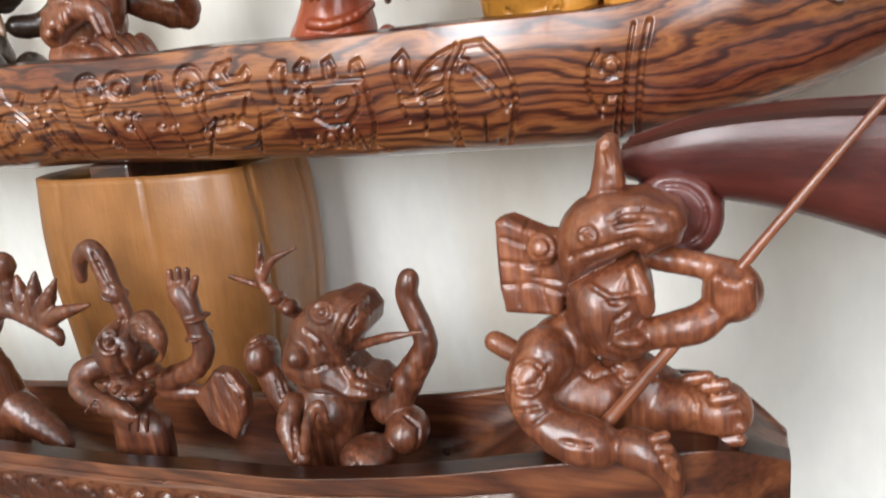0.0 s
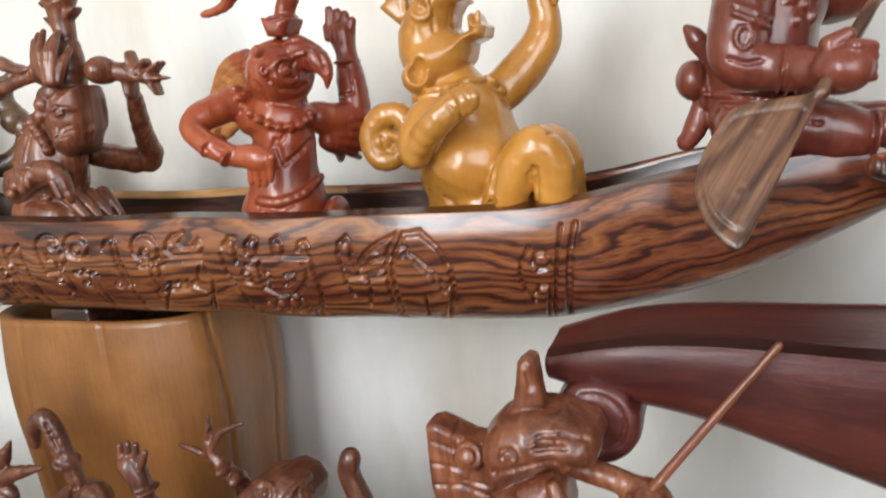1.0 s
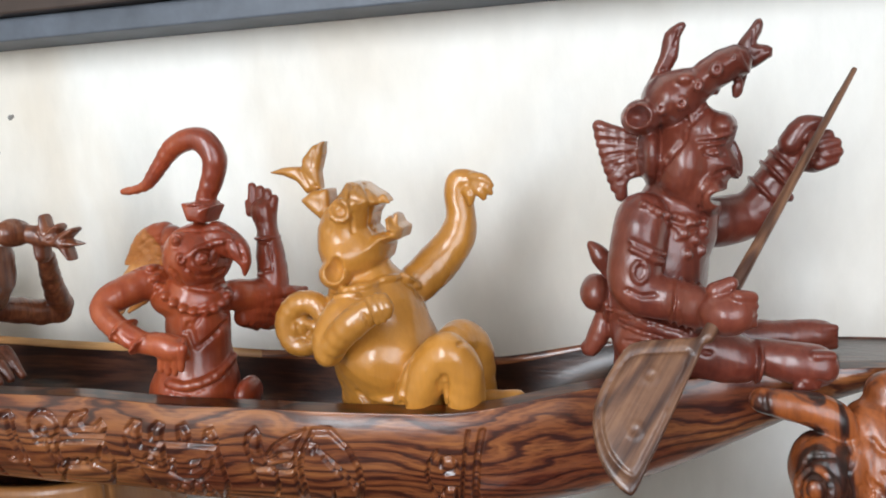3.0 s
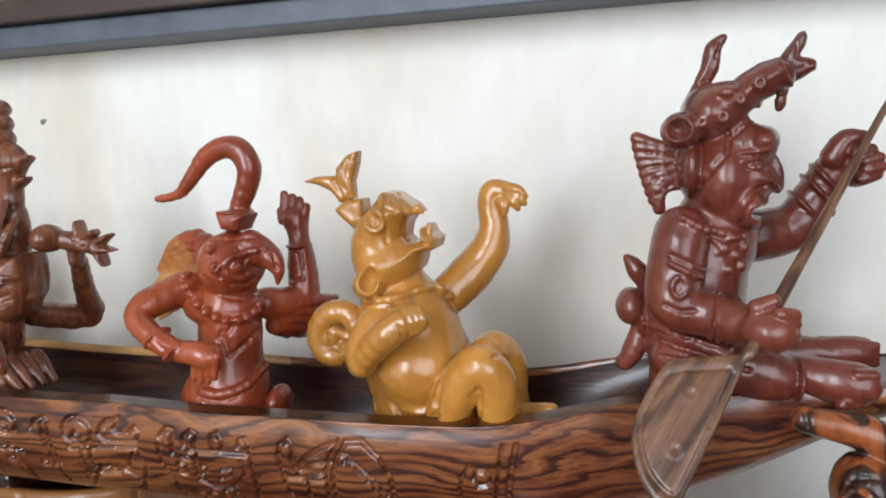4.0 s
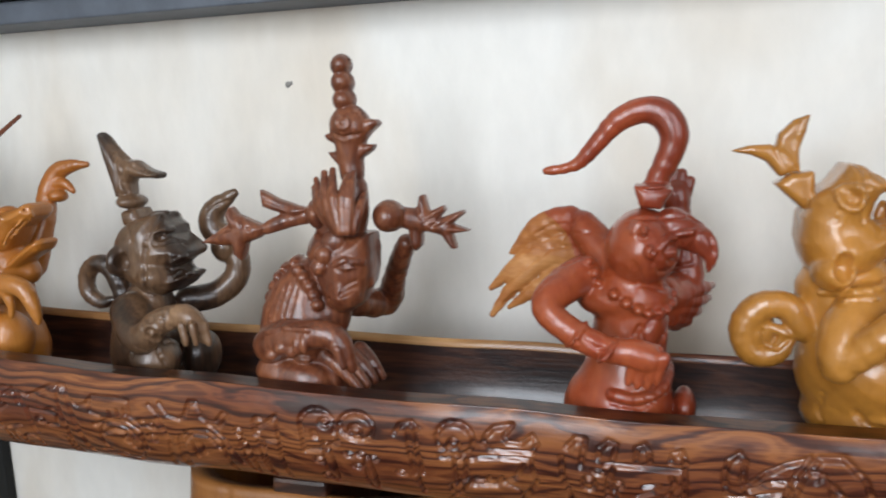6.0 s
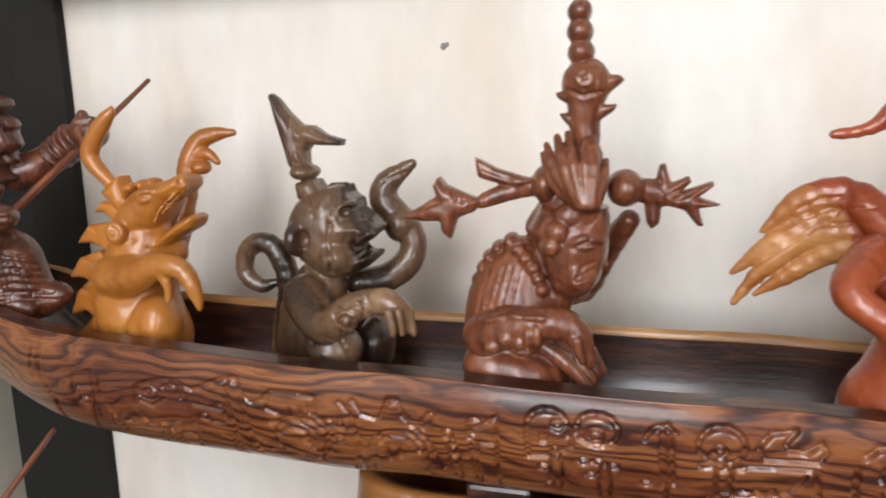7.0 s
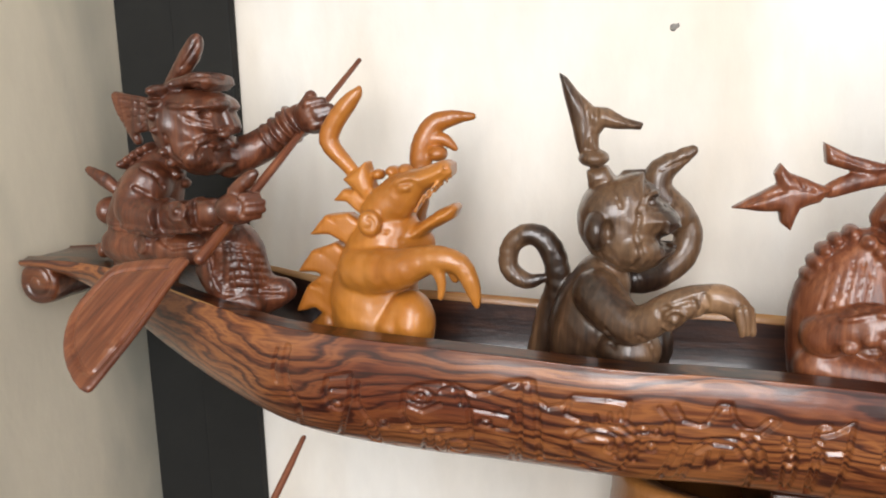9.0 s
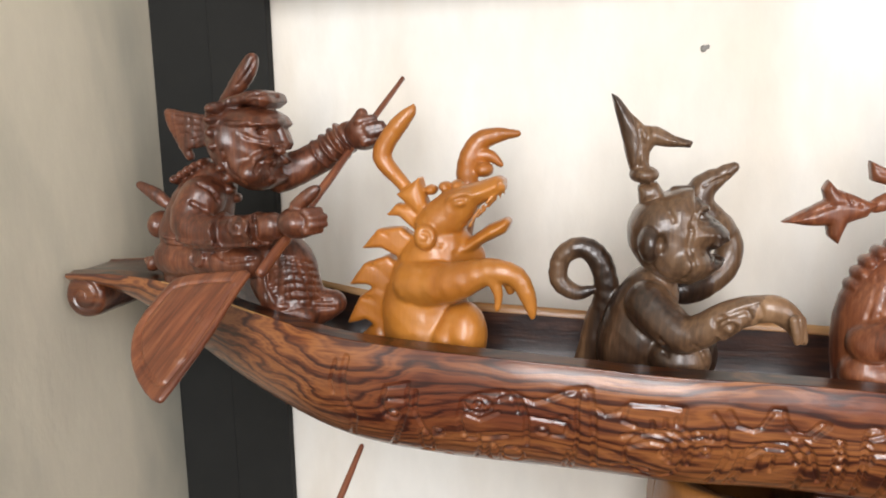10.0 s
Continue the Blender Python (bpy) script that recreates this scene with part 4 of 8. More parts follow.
# the dark red boat beside them, its curled tip nearest
RX = [0.270, 0.280, 0.295, 0.32, 0.36, 0.43, 0.55, 0.75, 1.0, 1.3]
red = new("red_canoe")
tagged(red, "polished maroon wooden canoe with a curled end", "canoe")
hull("hull", MAROON, RX, [1.150, 1.157, 1.162, 1.164, 1.165, 1.165, 1.164, 1.162, 1.160, 1.175], [1.140, 1.132, 1.127, 1.123, 1.113, 1.088, 1.05, 1.025, 1.022, 1.10],
     [0.024, 0.031, 0.034, 0.037, 0.039, 0.045, 0.053, 0.058, 0.058, 0.04], [-0.016, -0.016, -0.016, -0.016, -0.017, -0.021, -0.025, -0.03, -0.03, -0.03],
     [0.001, 0.001, 0.001, 0.001, 0.001, 0.002, 0.008, 0.05, 0.06, 0.02], n=400).parent = red
scroll("scroll", 0.295, -0.016, 1.1195, 0.0225, 0.034, 1, MAROON, red)
stand = part("canoe_stand", box(0.72, 1.02, -0.08, 0.02, 0.7405, 1.0235, 0.004), HULL_LOW)
tagged(stand, "plain brown wooden block under the red canoe", "stand")


def paddle(grip, along, top, outline, material, label, thick=0.0045, holes=()):
    """A carved paddle: a tapered shaft through the grip point and a thin leaf-shaped blade; millimetres along and across the shaft."""
    outline = [q for a, b in zip(outline, outline[1:] + outline[:1]) for q in ((a[0] * 0.75 + b[0] * 0.25, a[1] * 0.75 + b[1] * 0.25), (a[0] * 0.25 + b[0] * 0.75, a[1] * 0.25 + b[1] * 0.75))]
    s = Vector(along).normalized()
    w = (Vector((1, 0, 0)) - s * s.x).normalized()
    nrm = s.cross(w)
    m = Matrix((w, nrm, s)).transposed().to_4x4()
    m.translation = Vector(grip)
    lo = [min(o[1] for o in outline) - 12, -14, top - 8]
    hi = [max(o[1] for o in outline) + 12, 14, max(o[0] for o in outline) + 12]
    c = Carving(lo, hi, 1.1)
    c.leaf([(b, a) for a, b in outline], thick * 500)
    end = max(o[0] for o in outline)
    c.limb((0, 0, top), (0, 0, 0), 1.8, 3.4, k=1)
    c.limb((0, 0, 0), (0, 0, outline[0][0]), 3.4, 3.6, k=2)
    ax, az = sum(o[1] for o in outline) / len(outline), sum(o[0] for o in outline) / len(outline)
    inner = [(b + (ax - b) * 0.24, a + (az - a) * 0.24) for a, b in outline]
    for p, q in zip(inner, inner[1:]):
        for side in (-1, 1):
            c.chain((p[0], side * thick * 560, p[1], 1.3), (q[0], side * thick * 560, q[1], 1.3), k=0.6, cut=True)
    for a, b in holes:
        for side in (-1, 1):
            c.ball((b, side * thick * 500, a), 4, 1.5, 5, k=0.8)
            c.ball((b, side * thick * 820, a), 2.2, 1.2, 3, k=0.6, cut=True)
    ob = c.skin("paddle", material, None, 0.25)
    ob.matrix_world = m
    return tagged(ob, label, "paddle")


def pot():
    """A lobed oval pot with petals cut into its side, open at the top."""
    n, m = 240, 70
    V = []
    prof_z = [0.7405, 0.80, 0.92, 1.00, 1.05, 1.09, 1.122, 1.139]
    prof_r = [0.78, 0.84, 0.92, 0.97, 1.01, 1.01, 0.985, 0.965]
    zs = list(np.linspace(0.7405, 1.139, m)) + list(np.linspace(1.139, 0.93, 24))
    for k, z in enumerate(zs):
        inner = k >= m
        r = float(smooth_curve(np.array([z]), prof_z, prof_r, 0.01)[0])
        for i in range(n):
            a = 2 * math.pi * i / n
            lobe = 0.0
            for c in range(8):
                d = (a - 2 * math.pi * (c + 0.35) / 8 + 0.03 * math.sin(z * 22 + c) + math.pi) % (2 * math.pi) - math.pi
                lobe += math.exp(-((d / 0.016) ** 2))
            q = 1 - 0.03 * lobe * (0.0 if inner else 1.0) + 0.012 * math.cos(8 * (a - 0.3))
            th = 0.013 if inner else 0.0
            rx, ry = 0.110 * r * q - th, 0.080 * r * q - th
            p = 4.2
            ca, sa = math.cos(a), math.sin(a)
            nn = (abs(ca) ** p + abs(sa) ** p) ** (-1 / p)
            V.append((-0.129 + rx * ca * nn, 0.110 + ry * sa * nn, z - (0.002 if inner and k == m else 0)))
    F = []
    for k in range(len(zs) - 1):
        for i in range(n):
            j = (i + 1) % n
            F.append((k * n + i, k * n + j, (k + 1) * n + j, (k + 1) * n + i))
    F.append(tuple(range(n))[::-1])
    F.append(tuple((len(zs) - 1) * n + i for i in range(n)))
    ob = mesh_object("wooden_pot", V, F, POT)
    part("cross_bar", box(-0.15, -0.11, 0.035, 0.17, 1.09, 1.149, 0.003), HULL_IN, ob, "dark wooden bar that carries the canoe")
    return tagged(ob, "honey-coloured lobed wooden pot under the canoe", "pot")


pot()


# ---- carved figures ----

def parrot_carving():
    c = Carving((-10, -26, 1165), (143, 111, 1399), 1)
    c.limb((78, 38, 1215), (78, 38, 1172.4), 30, 30, flat=0.85)
    c.chain((87.5, 38, 1290.2, 18), (86.1, 38, 1266.7, 20.1), (84.4, 38, 1244.9, 21.2), (82.7, 38, 1228.8, 25.5), (80.1, 38, 1210.4, 29.6), k=2)
    c.ball((82.3, 38, 1282.4), 26.9, 22, 13.5, k=3)
    c.ball((116.4, 43, 1217), 6.5, 14, 11.3)
    c.ball((92, 36, 1310.7), 20, 27, 21.4)
    c.chain((108, 34, 1322, 11), (122, 32, 1315.5, 7.4), (127.7, 31, 1307.2, 3.9), (126.7, 31, 1298.8, 1.2), k=1.2)
    c.profile(38, 13, 5, (87, 1345.7), (107.8, 1343.2), (102, 1332.1), (90.3, 1333.4), k=0.7)
    c.ball((97.4, 38, 1344.3), 9.3, 14, 2.3, k=0.6)
    c.chain((98, 38, 1345.8, 5.7), (105.8, 38, 1360.9, 6.6), (108.3, 38, 1372.8, 7.4), (101.5, 38, 1383.2, 7.5), (91.3, 38, 1385.6, 6.8), (78, 38, 1379.8, 5.9), (65.7, 38, 1366.3, 4.7), (54.7, 38, 1356, 3.2), (38.9, 38, 1353.5, 2.2))
    c.chain((59.5, 32, 1295.3, 11), (47.5, 12, 1289.4, 9.4), (43.3, 2, 1282, 7.6), (55.6, -4, 1272.3, 7.1), (74.6, -6, 1263.9, 6.4), (88.6, -6, 1262.2, 7.1), (96.6, -5, 1259.4, 7.4), k=2)
    c.chain((90.2, -8, 1261, 2.9), (88.5, -7, 1255.3, 2.6), (86.4, -6, 1246.5, 1.9), k=0.6)
    c.chain((94.8, -8, 1258.9, 2.9), (93.1, -7, 1253.2, 2.6), (91, -6, 1244.5, 1.9), k=0.6)
    c.chain((99.6, -8, 1259, 2.9), (97.9, -7, 1253.3, 2.6), (95.8, -6, 1244.6, 1.9), k=0.6)
    c.chain((104.1, -8, 1261.2, 2.9), (102.5, -7, 1255.5, 2.6), (100.5, -6, 1246.9, 1.9), k=0.6)
    c.chain((100.4, -4, 1263.7, 3.2), (104, -4, 1254.7, 2.3), k=0.7)
    c.ball((59.7, -3, 1269.9), 1.9, 13, 8.8, -40, k=0.6)
    c.ball((76.2, -6, 1263.5), 1.9, 13, 8.4, -40, k=0.6)
    c.chain((101.7, 58, 1280.6, 10.5), (109.1, 74, 1276.5, 11.7), (117.7, 84, 1279.8, 10.3), (115.8, 88, 1302.3, 10), (113.2, 91, 1320.7, 6.9), (110.6, 93, 1334.2, 9.3), k=2)
    c.chain((102.5, 93, 1336.5, 4.1), (102.6, 93, 1351.7, 3), k=0.7)
    c.chain((107.7, 93, 1337.4, 4.1), (108.7, 93, 1349.4, 3), k=0.7)
    c.chain((112.4, 93, 1337.2, 4.1), (114.5, 93, 1347.1, 3), k=0.7)
    c.chain((117, 93, 1335, 4.1), (119.5, 93, 1342.8, 3), k=0.7)
    c.chain((101.2, 92, 1333.5, 3.6), (98.9, 92, 1340.8, 2.2), k=0.7)
    c.ball((113.7, 90, 1315.6), 9.3, 12, 1.8, k=0.6)
    c.ball((115.7, 88, 1290.7), 10.4, 13, 2, k=0.6)
    c.chain((105.7, 62, 1277.8, 5.7), (124.4, 80, 1277.4, 4.7), (133.8, 102, 1276.1, 2.5), k=0.6, flat=0.8)
    c.chain((105.4, 62, 1273.7, 5.7), (123.4, 80, 1271.1, 4.7), (132, 102, 1267.8, 2.5), k=0.6, flat=0.8)
    c.chain((105, 62, 1269.4, 5.7), (120.7, 80, 1264.9, 4.7), (126.7, 102, 1259.6, 2.5), k=0.6, flat=0.8)
    c.chain((104.6, 62, 1265.5, 5.7), (116.8, 80, 1258.9, 4.7), (119.1, 102, 1252.1, 2.5), k=0.6, flat=0.8)
    c.chain((104.4, 62, 1263.3, 5.7), (111.2, 80, 1255.5, 4.7), (108.1, 102, 1247.6, 2.5), k=0.6, flat=0.8)
    c.chain((104.3, 62, 1262.9, 5.7), (103.9, 80, 1255, 4.7), (92.5, 102, 1246.8, 2.5), k=0.6, flat=0.8)
    c.chain((58.5, 56, 1315.6, 7.5), (76.5, 46, 1296.8, 11), k=3)
    c.view_slope(38, -0.649, -0.147)
    c.score((71.4, 1321.4), (75.2, 1326.1), (91.3, 1326.3), (112.5, 1327.7), (117.3, 1324.2), r=1)
    c.score((82, 1309.3), (90.1, 1314.9), (101, 1317.8), (114.8, 1319.8), r=1.4, proud=True)
    c.boss(75.5, 1319, 4.7, 5.4, 3)
    c.boss(77.7, 1307.8, 3.2, 3.9, 3)
    c.score((79.3, 1318.9), (78.3, 1316.6), (76.2, 1315.1), (73.8, 1315.2), (72, 1316.7), (71.6, 1319.1), (72.6, 1321.4), (74.7, 1322.9), (77.1, 1322.8), (78.9, 1321.3), (79.3, 1318.9), r=0.8)
    c.boss(75.9, 1319, 1.6, 1.8, 3)
    c.boss(77.7, 1307.8, 1.3, 1.6, 2.5, cut=True)
    c.score((103.4, 1308.2), (101.2, 1303.9), (96.3, 1301.4), (90.4, 1301.4), (86, 1304.1), (84.7, 1308.5), (86.9, 1312.7), (91.9, 1315.3), (97.7, 1315.2), (102.1, 1312.5), (103.4, 1308.2), r=1, proud=True)
    c.boss(92.8, 1308.3, 3.6, 3.6, 3)
    c.score((95.6, 1308.3), (94.9, 1306.8), (93.4, 1306), (91.7, 1306), (90.4, 1306.9), (90, 1308.4), (90.7, 1309.8), (92.2, 1310.7), (93.9, 1310.7), (95.2, 1309.8), (95.6, 1308.3), r=0.6)
    c.score((103.9, 1308.9), (103, 1306), (101.4, 1304.3), (99.5, 1304.3), (98.2, 1306.1), (98, 1309), (98.8, 1311.9), (100.5, 1313.7), (102.3, 1313.7), (103.6, 1311.9), (103.9, 1308.9), r=0.8)
    c.score((81.2, 1301.9), (88.2, 1297), (101, 1296.9), (107.8, 1301.6), r=1.1)
    c.score((111.8, 1320.6), (109.2, 1311.2), (112.4, 1305.4), r=0.9)
    c.score((119.7, 1316.7), (121.9, 1307.2), r=0.9)
    c.score((69.2, 1302.1), (78.8, 1290.3), (97.9, 1287.3), (111.3, 1293.9), r=1.2)
    c.boss(56.3, 1308.5, 3.1, 3.1, 5)
    c.boss(56, 1302.2, 3.1, 3.1, 5)
    c.boss(57.9, 1295.9, 3.1, 3.1, 5)
    c.boss(60.8, 1290, 3.1, 3.1, 5)
    c.boss(64.6, 1284.4, 3.1, 3.1, 5)
    c.boss(70, 1280.1, 3.1, 3.1, 5)
    c.boss(76.9, 1276.5, 3.1, 3.1, 5)
    c.boss(84.1, 1274.6, 3.1, 3.1, 5)
    c.boss(91.9, 1274.6, 3.1, 3.1, 5)
    c.boss(99.7, 1276.2, 3.1, 3.1, 5)
    c.boss(106, 1279.5, 3.1, 3.1, 5)
    c.boss(110.3, 1284.3, 3.1, 3.1, 5)
    c.score((89.9, 1272.6), (80.2, 1262.7), (83.3, 1250.8), (97.1, 1258.9), (106.5, 1266.9), r=1.2)
    c.score((79.5, 1266.7), (73.2, 1258.7), r=1.2)
    c.score((103, 1274.6), (112.3, 1272.7), r=1.2)
    c.score((60.9, 1228.6), (71.8, 1226), (85.3, 1228.4), (98.9, 1234.2), (111.7, 1243.8), r=2.4, proud=True)
    c.score((59.3, 1224.1), (75.8, 1221.5), (98.4, 1229.2), (112.3, 1239.4), r=1)
    c.score((63.6, 1222.2), (62.4, 1211.9), r=0.8)
    c.score((30, 1258.6), (29.1, 1256.7), (27.1, 1255.5), (24.8, 1255.5), (23.1, 1256.6), (22.6, 1258.6), (23.6, 1260.5), (25.6, 1261.7), (27.9, 1261.7), (29.5, 1260.6), (30, 1258.6), r=0.9)
    c.score((30, 1264.3), (38.4, 1258.3), (46.6, 1260.4), r=0.9)
    c.score((33, 1251.1), (40.6, 1257.3), r=0.9)
    c.score((134.8, 1319.7), (147, 1319.5), (147.3, 1299.7), (131.4, 1297.6), (134.8, 1319.7), r=0.9)
    c.score((132.5, 1338.7), (133.2, 1333.2), r=0.6)
    c.score((137.1, 1340.4), (137.2, 1333.1), r=0.6)
    c.score((141.4, 1339.4), (140.7, 1333), r=0.6)
    c.chain((64.7, 58, 1310, 7.8), (48.5, 64, 1320.7, 9.7), (29.7, 67, 1315.9, 8), (12.5, 68, 1300.9, 2), k=0.6, flat=0.7)
    c.chain((60.3, 58, 1305.8, 8.3), (43.5, 65, 1310.9, 8.4), (19.5, 68, 1294.8, 6.7), (-1.7, 70, 1277.1, 1.8), k=0.6, flat=0.7)
    c.chain((60.2, 58, 1301.5, 7.8), (39, 64, 1300.2, 7.5), (17.1, 67, 1283.8, 5.8), (-0.6, 68, 1260, 1.8), k=0.6, flat=0.7)
    c.chain((62.6, 56, 1295.6, 7.4), (43.6, 62, 1289.8, 6.2), (24, 66, 1275.3, 4.4), (10.2, 68, 1265.4, 1.8), k=0.6, flat=0.7)
    c.chain((58.1, 60, 1320.2, 7.9), (67.3, 56, 1312.4, 7.8), k=2)
    c.view_slope(38, -0.291, -0.174)
    c.score((65.4, 1318.2), (49, 1318.1), (27.4, 1306.6), r=0.7)
    c.score((61.1, 1311.1), (44.5, 1308.9), (15.7, 1285.5), r=0.7)
    c.score((61, 1305), (42, 1298.6), (15.2, 1272.8), r=0.7)
    c.score((57.4, 1324.2), (45, 1323.1), (34.2, 1317), r=0.7)
    c.score((53.1, 1317.1), (48.7, 1311), r=0.7)
    ob = c.skin("parrot_carving", W_RED, ((19, 68, 1292), 38, W_SAP))
    return tagged(ob, "polished red wooden parrot-headed figurine waving, seated in the canoe", "figurine")


parrot_carving()


def jaguar_carving():
    c = Carving((130, -11, 1165), (307, 106, 1390), 1)
    c.limb((222, 55, 1215), (222, 55, 1174.8), 36, 36, flat=0.8)
    c.chain((199.1, 55, 1287.4, 21.5), (207.4, 55, 1264.4, 29.7), (209.1, 55, 1239, 32.7), k=4)
    c.ball((223, 55, 1215.7), 44, 33, 19.4, k=4)
    c.ball((212.7, 52, 1246.2), 33.5, 37, 28.4, k=4)
    c.chain((236.7, 24, 1222.3, 12.5), (247.8, 20, 1243.6, 12.4), (259.5, 18, 1254, 12.4), (268.1, 20, 1242.1, 11.7), (268.3, 24, 1223.3, 11.8), k=2)
    c.chain((253.6, 40, 1244, 11.5), (257, 62, 1250.6, 13.3), (265.4, 70, 1240.1, 11.8), (266.8, 72, 1207.2, 11), k=2)
    c.chain((277.4, 56, 1212.9, 7.8), (295.5, 52, 1217.9, 4.9), k=2)
    c.chain((205.3, 34, 1282.1, 12.1), (194.8, 22, 1273.6, 12.1), (189.6, 14, 1261.7, 10.8), (188.7, 12, 1254.4, 8.1), k=2)
    c.chain((191.5, 10, 1258.9, 8.1), (204.9, 4, 1272, 8.7), (215.4, 6, 1280.1, 8.4), (222.6, 8, 1282.5, 7.3), k=1.5)
    c.chain((220, 2, 1289.3, 2.7), (224.7, -1, 1283.6, 2.9), (225.1, 0, 1277.1, 2.3), k=0.5)
    c.chain((224.3, 2, 1290.7, 2.7), (228.6, -1, 1284.9, 2.9), (228.4, 0, 1278.3, 2.3), k=0.5)
    c.chain((228.5, 2, 1290.7, 2.7), (232, -1, 1286, 2.9), (231.3, 0, 1280.5, 2.3), k=0.5)
    c.chain((176.8, 44, 1266.6, 8.4), (167.8, 44, 1277.5, 7.6), (154.4, 44, 1276.6, 8), (146.5, 44, 1263.9, 7.6), (151.8, 44, 1250.5, 7.2), (164, 43, 1251.6, 6), (168.8, 42, 1261.8, 4.4), (161.1, 42, 1265.9, 2.6), k=0.6)
    c.ball((154.9, 50, 1262.6), 10.1, 12, 11.3)
    c.chain((194.6, 55, 1285.3, 20.4), (197.6, 55, 1297.8, 17.4), k=4)
    c.profile(55, 27, 17, (172.8, 1312.7), (173.9, 1327.2), (178.6, 1337.4), (186.6, 1342.8), (194.6, 1354.6), (201.4, 1353.8), (212.6, 1346.4), (216.7, 1341), (211.5, 1339.2), (207.7, 1334.1), (206, 1326.4), (211, 1321.8), (218.6, 1323.7), (218, 1331.7), (221.7, 1334.5), (224.3, 1328), (228.3, 1325.4), (226.7, 1318.8), (218.1, 1316), (215.4, 1305.8), (206.3, 1297.3), (190.8, 1294.1), (178, 1299.1), k=1.2)
    c.ball((193, 55, 1309.3), 18.8, 31, 16.8, k=3)
    c.ball((191.3, 55, 1332.9), 10.2, 27, 12.3, k=3)
    c.ball((187.9, 34, 1299.2), 10.5, 15, 9.7, k=1.2)
    c.ball((191.5, 17, 1303.4), 6, 13, 9, k=0.8, cut=True)
    c.chain((217.2, 44, 1343.8, 2.8), (220.7, 44, 1341.2, 1.2), k=0.8)
    c.chain((223.4, 44, 1327, 2.8), (224.8, 44, 1333.2, 1.6), k=0.8)
    c.chain((216.2, 66, 1325.1, 2.9), (217.6, 66, 1331.7, 1.7), k=0.8)
    c.profile(55, 11, 4, (160.9, 1343.7), (168, 1349), (179.6, 1350.8), (180.8, 1337.3), (174.7, 1330.1), k=0.7)
    c.profile(55, 6, 3.5, (138.6, 1361.8), (147.4, 1364.7), (159.1, 1365.4), (163.6, 1358.3), (169, 1349.9), (163.5, 1347.7), (156.7, 1355.3), (148.1, 1359.8), k=0.6)
    c.profile(55, 6, 3.5, (160, 1362.1), (161.9, 1370.2), (169.6, 1377.9), (177.9, 1381.2), (175.9, 1371.9), (172.5, 1362), (173.4, 1350.2), (166.3, 1349.6), k=0.6)
    c.chain((226.1, 72, 1284.3, 13.2), (239.4, 82, 1297.5, 13.5), (251.8, 88, 1313.6, 11.9), (255.3, 90, 1328.2, 9.3), (253.1, 90, 1342, 8.4), (255.2, 90, 1350.4, 7.9), (266.4, 88, 1350, 6.2), k=2)
    c.chain((265.2, 84, 1353.3, 3.7), (272.9, 82, 1351.6, 3.3), (277.5, 82, 1347.6, 1.7), k=0.6)
    c.chain((266.1, 84, 1349.1, 3.7), (272.9, 82, 1347.3, 3.3), (276.9, 82, 1343.1, 1.7), k=0.6)
    c.chain((264.9, 84, 1346.1, 3.7), (270.1, 82, 1344.1, 3.3), (272.4, 82, 1339.8, 1.7), k=0.6)
    c.chain((260.6, 84, 1345.2, 3.7), (263.4, 82, 1341.7, 3.3), (263.2, 82, 1335.7, 1.7), k=0.6)
    c.view_slope(55, -0.359, -0.169)
    c.score((191.4, 1333.3), (190, 1329.8), (186.8, 1327.6), (183, 1327.7), (180.1, 1330), (179.2, 1333.7), (180.6, 1337.2), (183.8, 1339.4), (187.6, 1339.2), (190.5, 1336.9), (191.4, 1333.3), r=1.3, proud=True)
    c.boss(185.7, 1333.1, 3.7, 3.7, 3, cut=True)
    c.boss(185.2, 1332.7, 1.8, 1.8, 2)
    c.score((194.5, 1354), (191.9, 1341), (192.7, 1320.6), r=0.9)
    c.score((201.3, 1353.2), (205.1, 1339.6), (203.4, 1326.5), (206, 1320.3), r=0.9)
    c.score((192, 1342), (201.4, 1338.7), r=0.9)
    c.score((204.9, 1335.6), (203, 1326.5), (208.8, 1320.6), (218.3, 1319.6), r=1.2)
    c.score((205.2, 1328.1), (204.2, 1322.8), r=0.6)
    c.score((207.3, 1327.2), (206.3, 1322.1), r=0.6)
    c.score((209.4, 1326.3), (208.4, 1321.5), r=0.6)
    c.score((211.7, 1325.5), (210.7, 1320.8), r=0.6)
    c.score((181.2, 1298), (176, 1302.2), r=0.6)
    c.score((177.4, 1320.9), (180, 1327.1), r=0.6)
    c.score((176.9, 1284.4), (188, 1285.4), (199.1, 1287.4), (210.2, 1291.5), (222, 1293), (233.7, 1286.8), r=1.8, proud=True)
    c.score((179.3, 1281.2), (187.9, 1282.9), (194.4, 1282.2), r=1, proud=True)
    c.score((223.2, 1295.5), (229.3, 1291.3), (234.5, 1289.3), r=1, proud=True)
    c.score((243.2, 1235.4), (244.4, 1224.9), (244.5, 1210), r=1.6)
    c.score((240, 1233.2), (240.7, 1226.9), r=1)
    c.score((222.4, 1243.4), (218, 1224.2), (216, 1209), r=1.4)
    c.score((177.4, 1229.6), (180.6, 1210), r=1)
    c.score((190.3, 1221.3), (196.5, 1213.8), (209.7, 1213.2), (218.7, 1217.8), r=1.6)
    c.score((150.3, 1261.8), (150.9, 1255.3), (157.5, 1252.1), (162.5, 1257.6), r=1.2)
    c.score((197.1, 1272.7), (200.2, 1264.3), r=0.8)
    c.score((160.5, 1360.5), (170.7, 1349.9), r=0.8)
    c.score((169.5, 1376.3), (167.3, 1362.2), r=0.8)
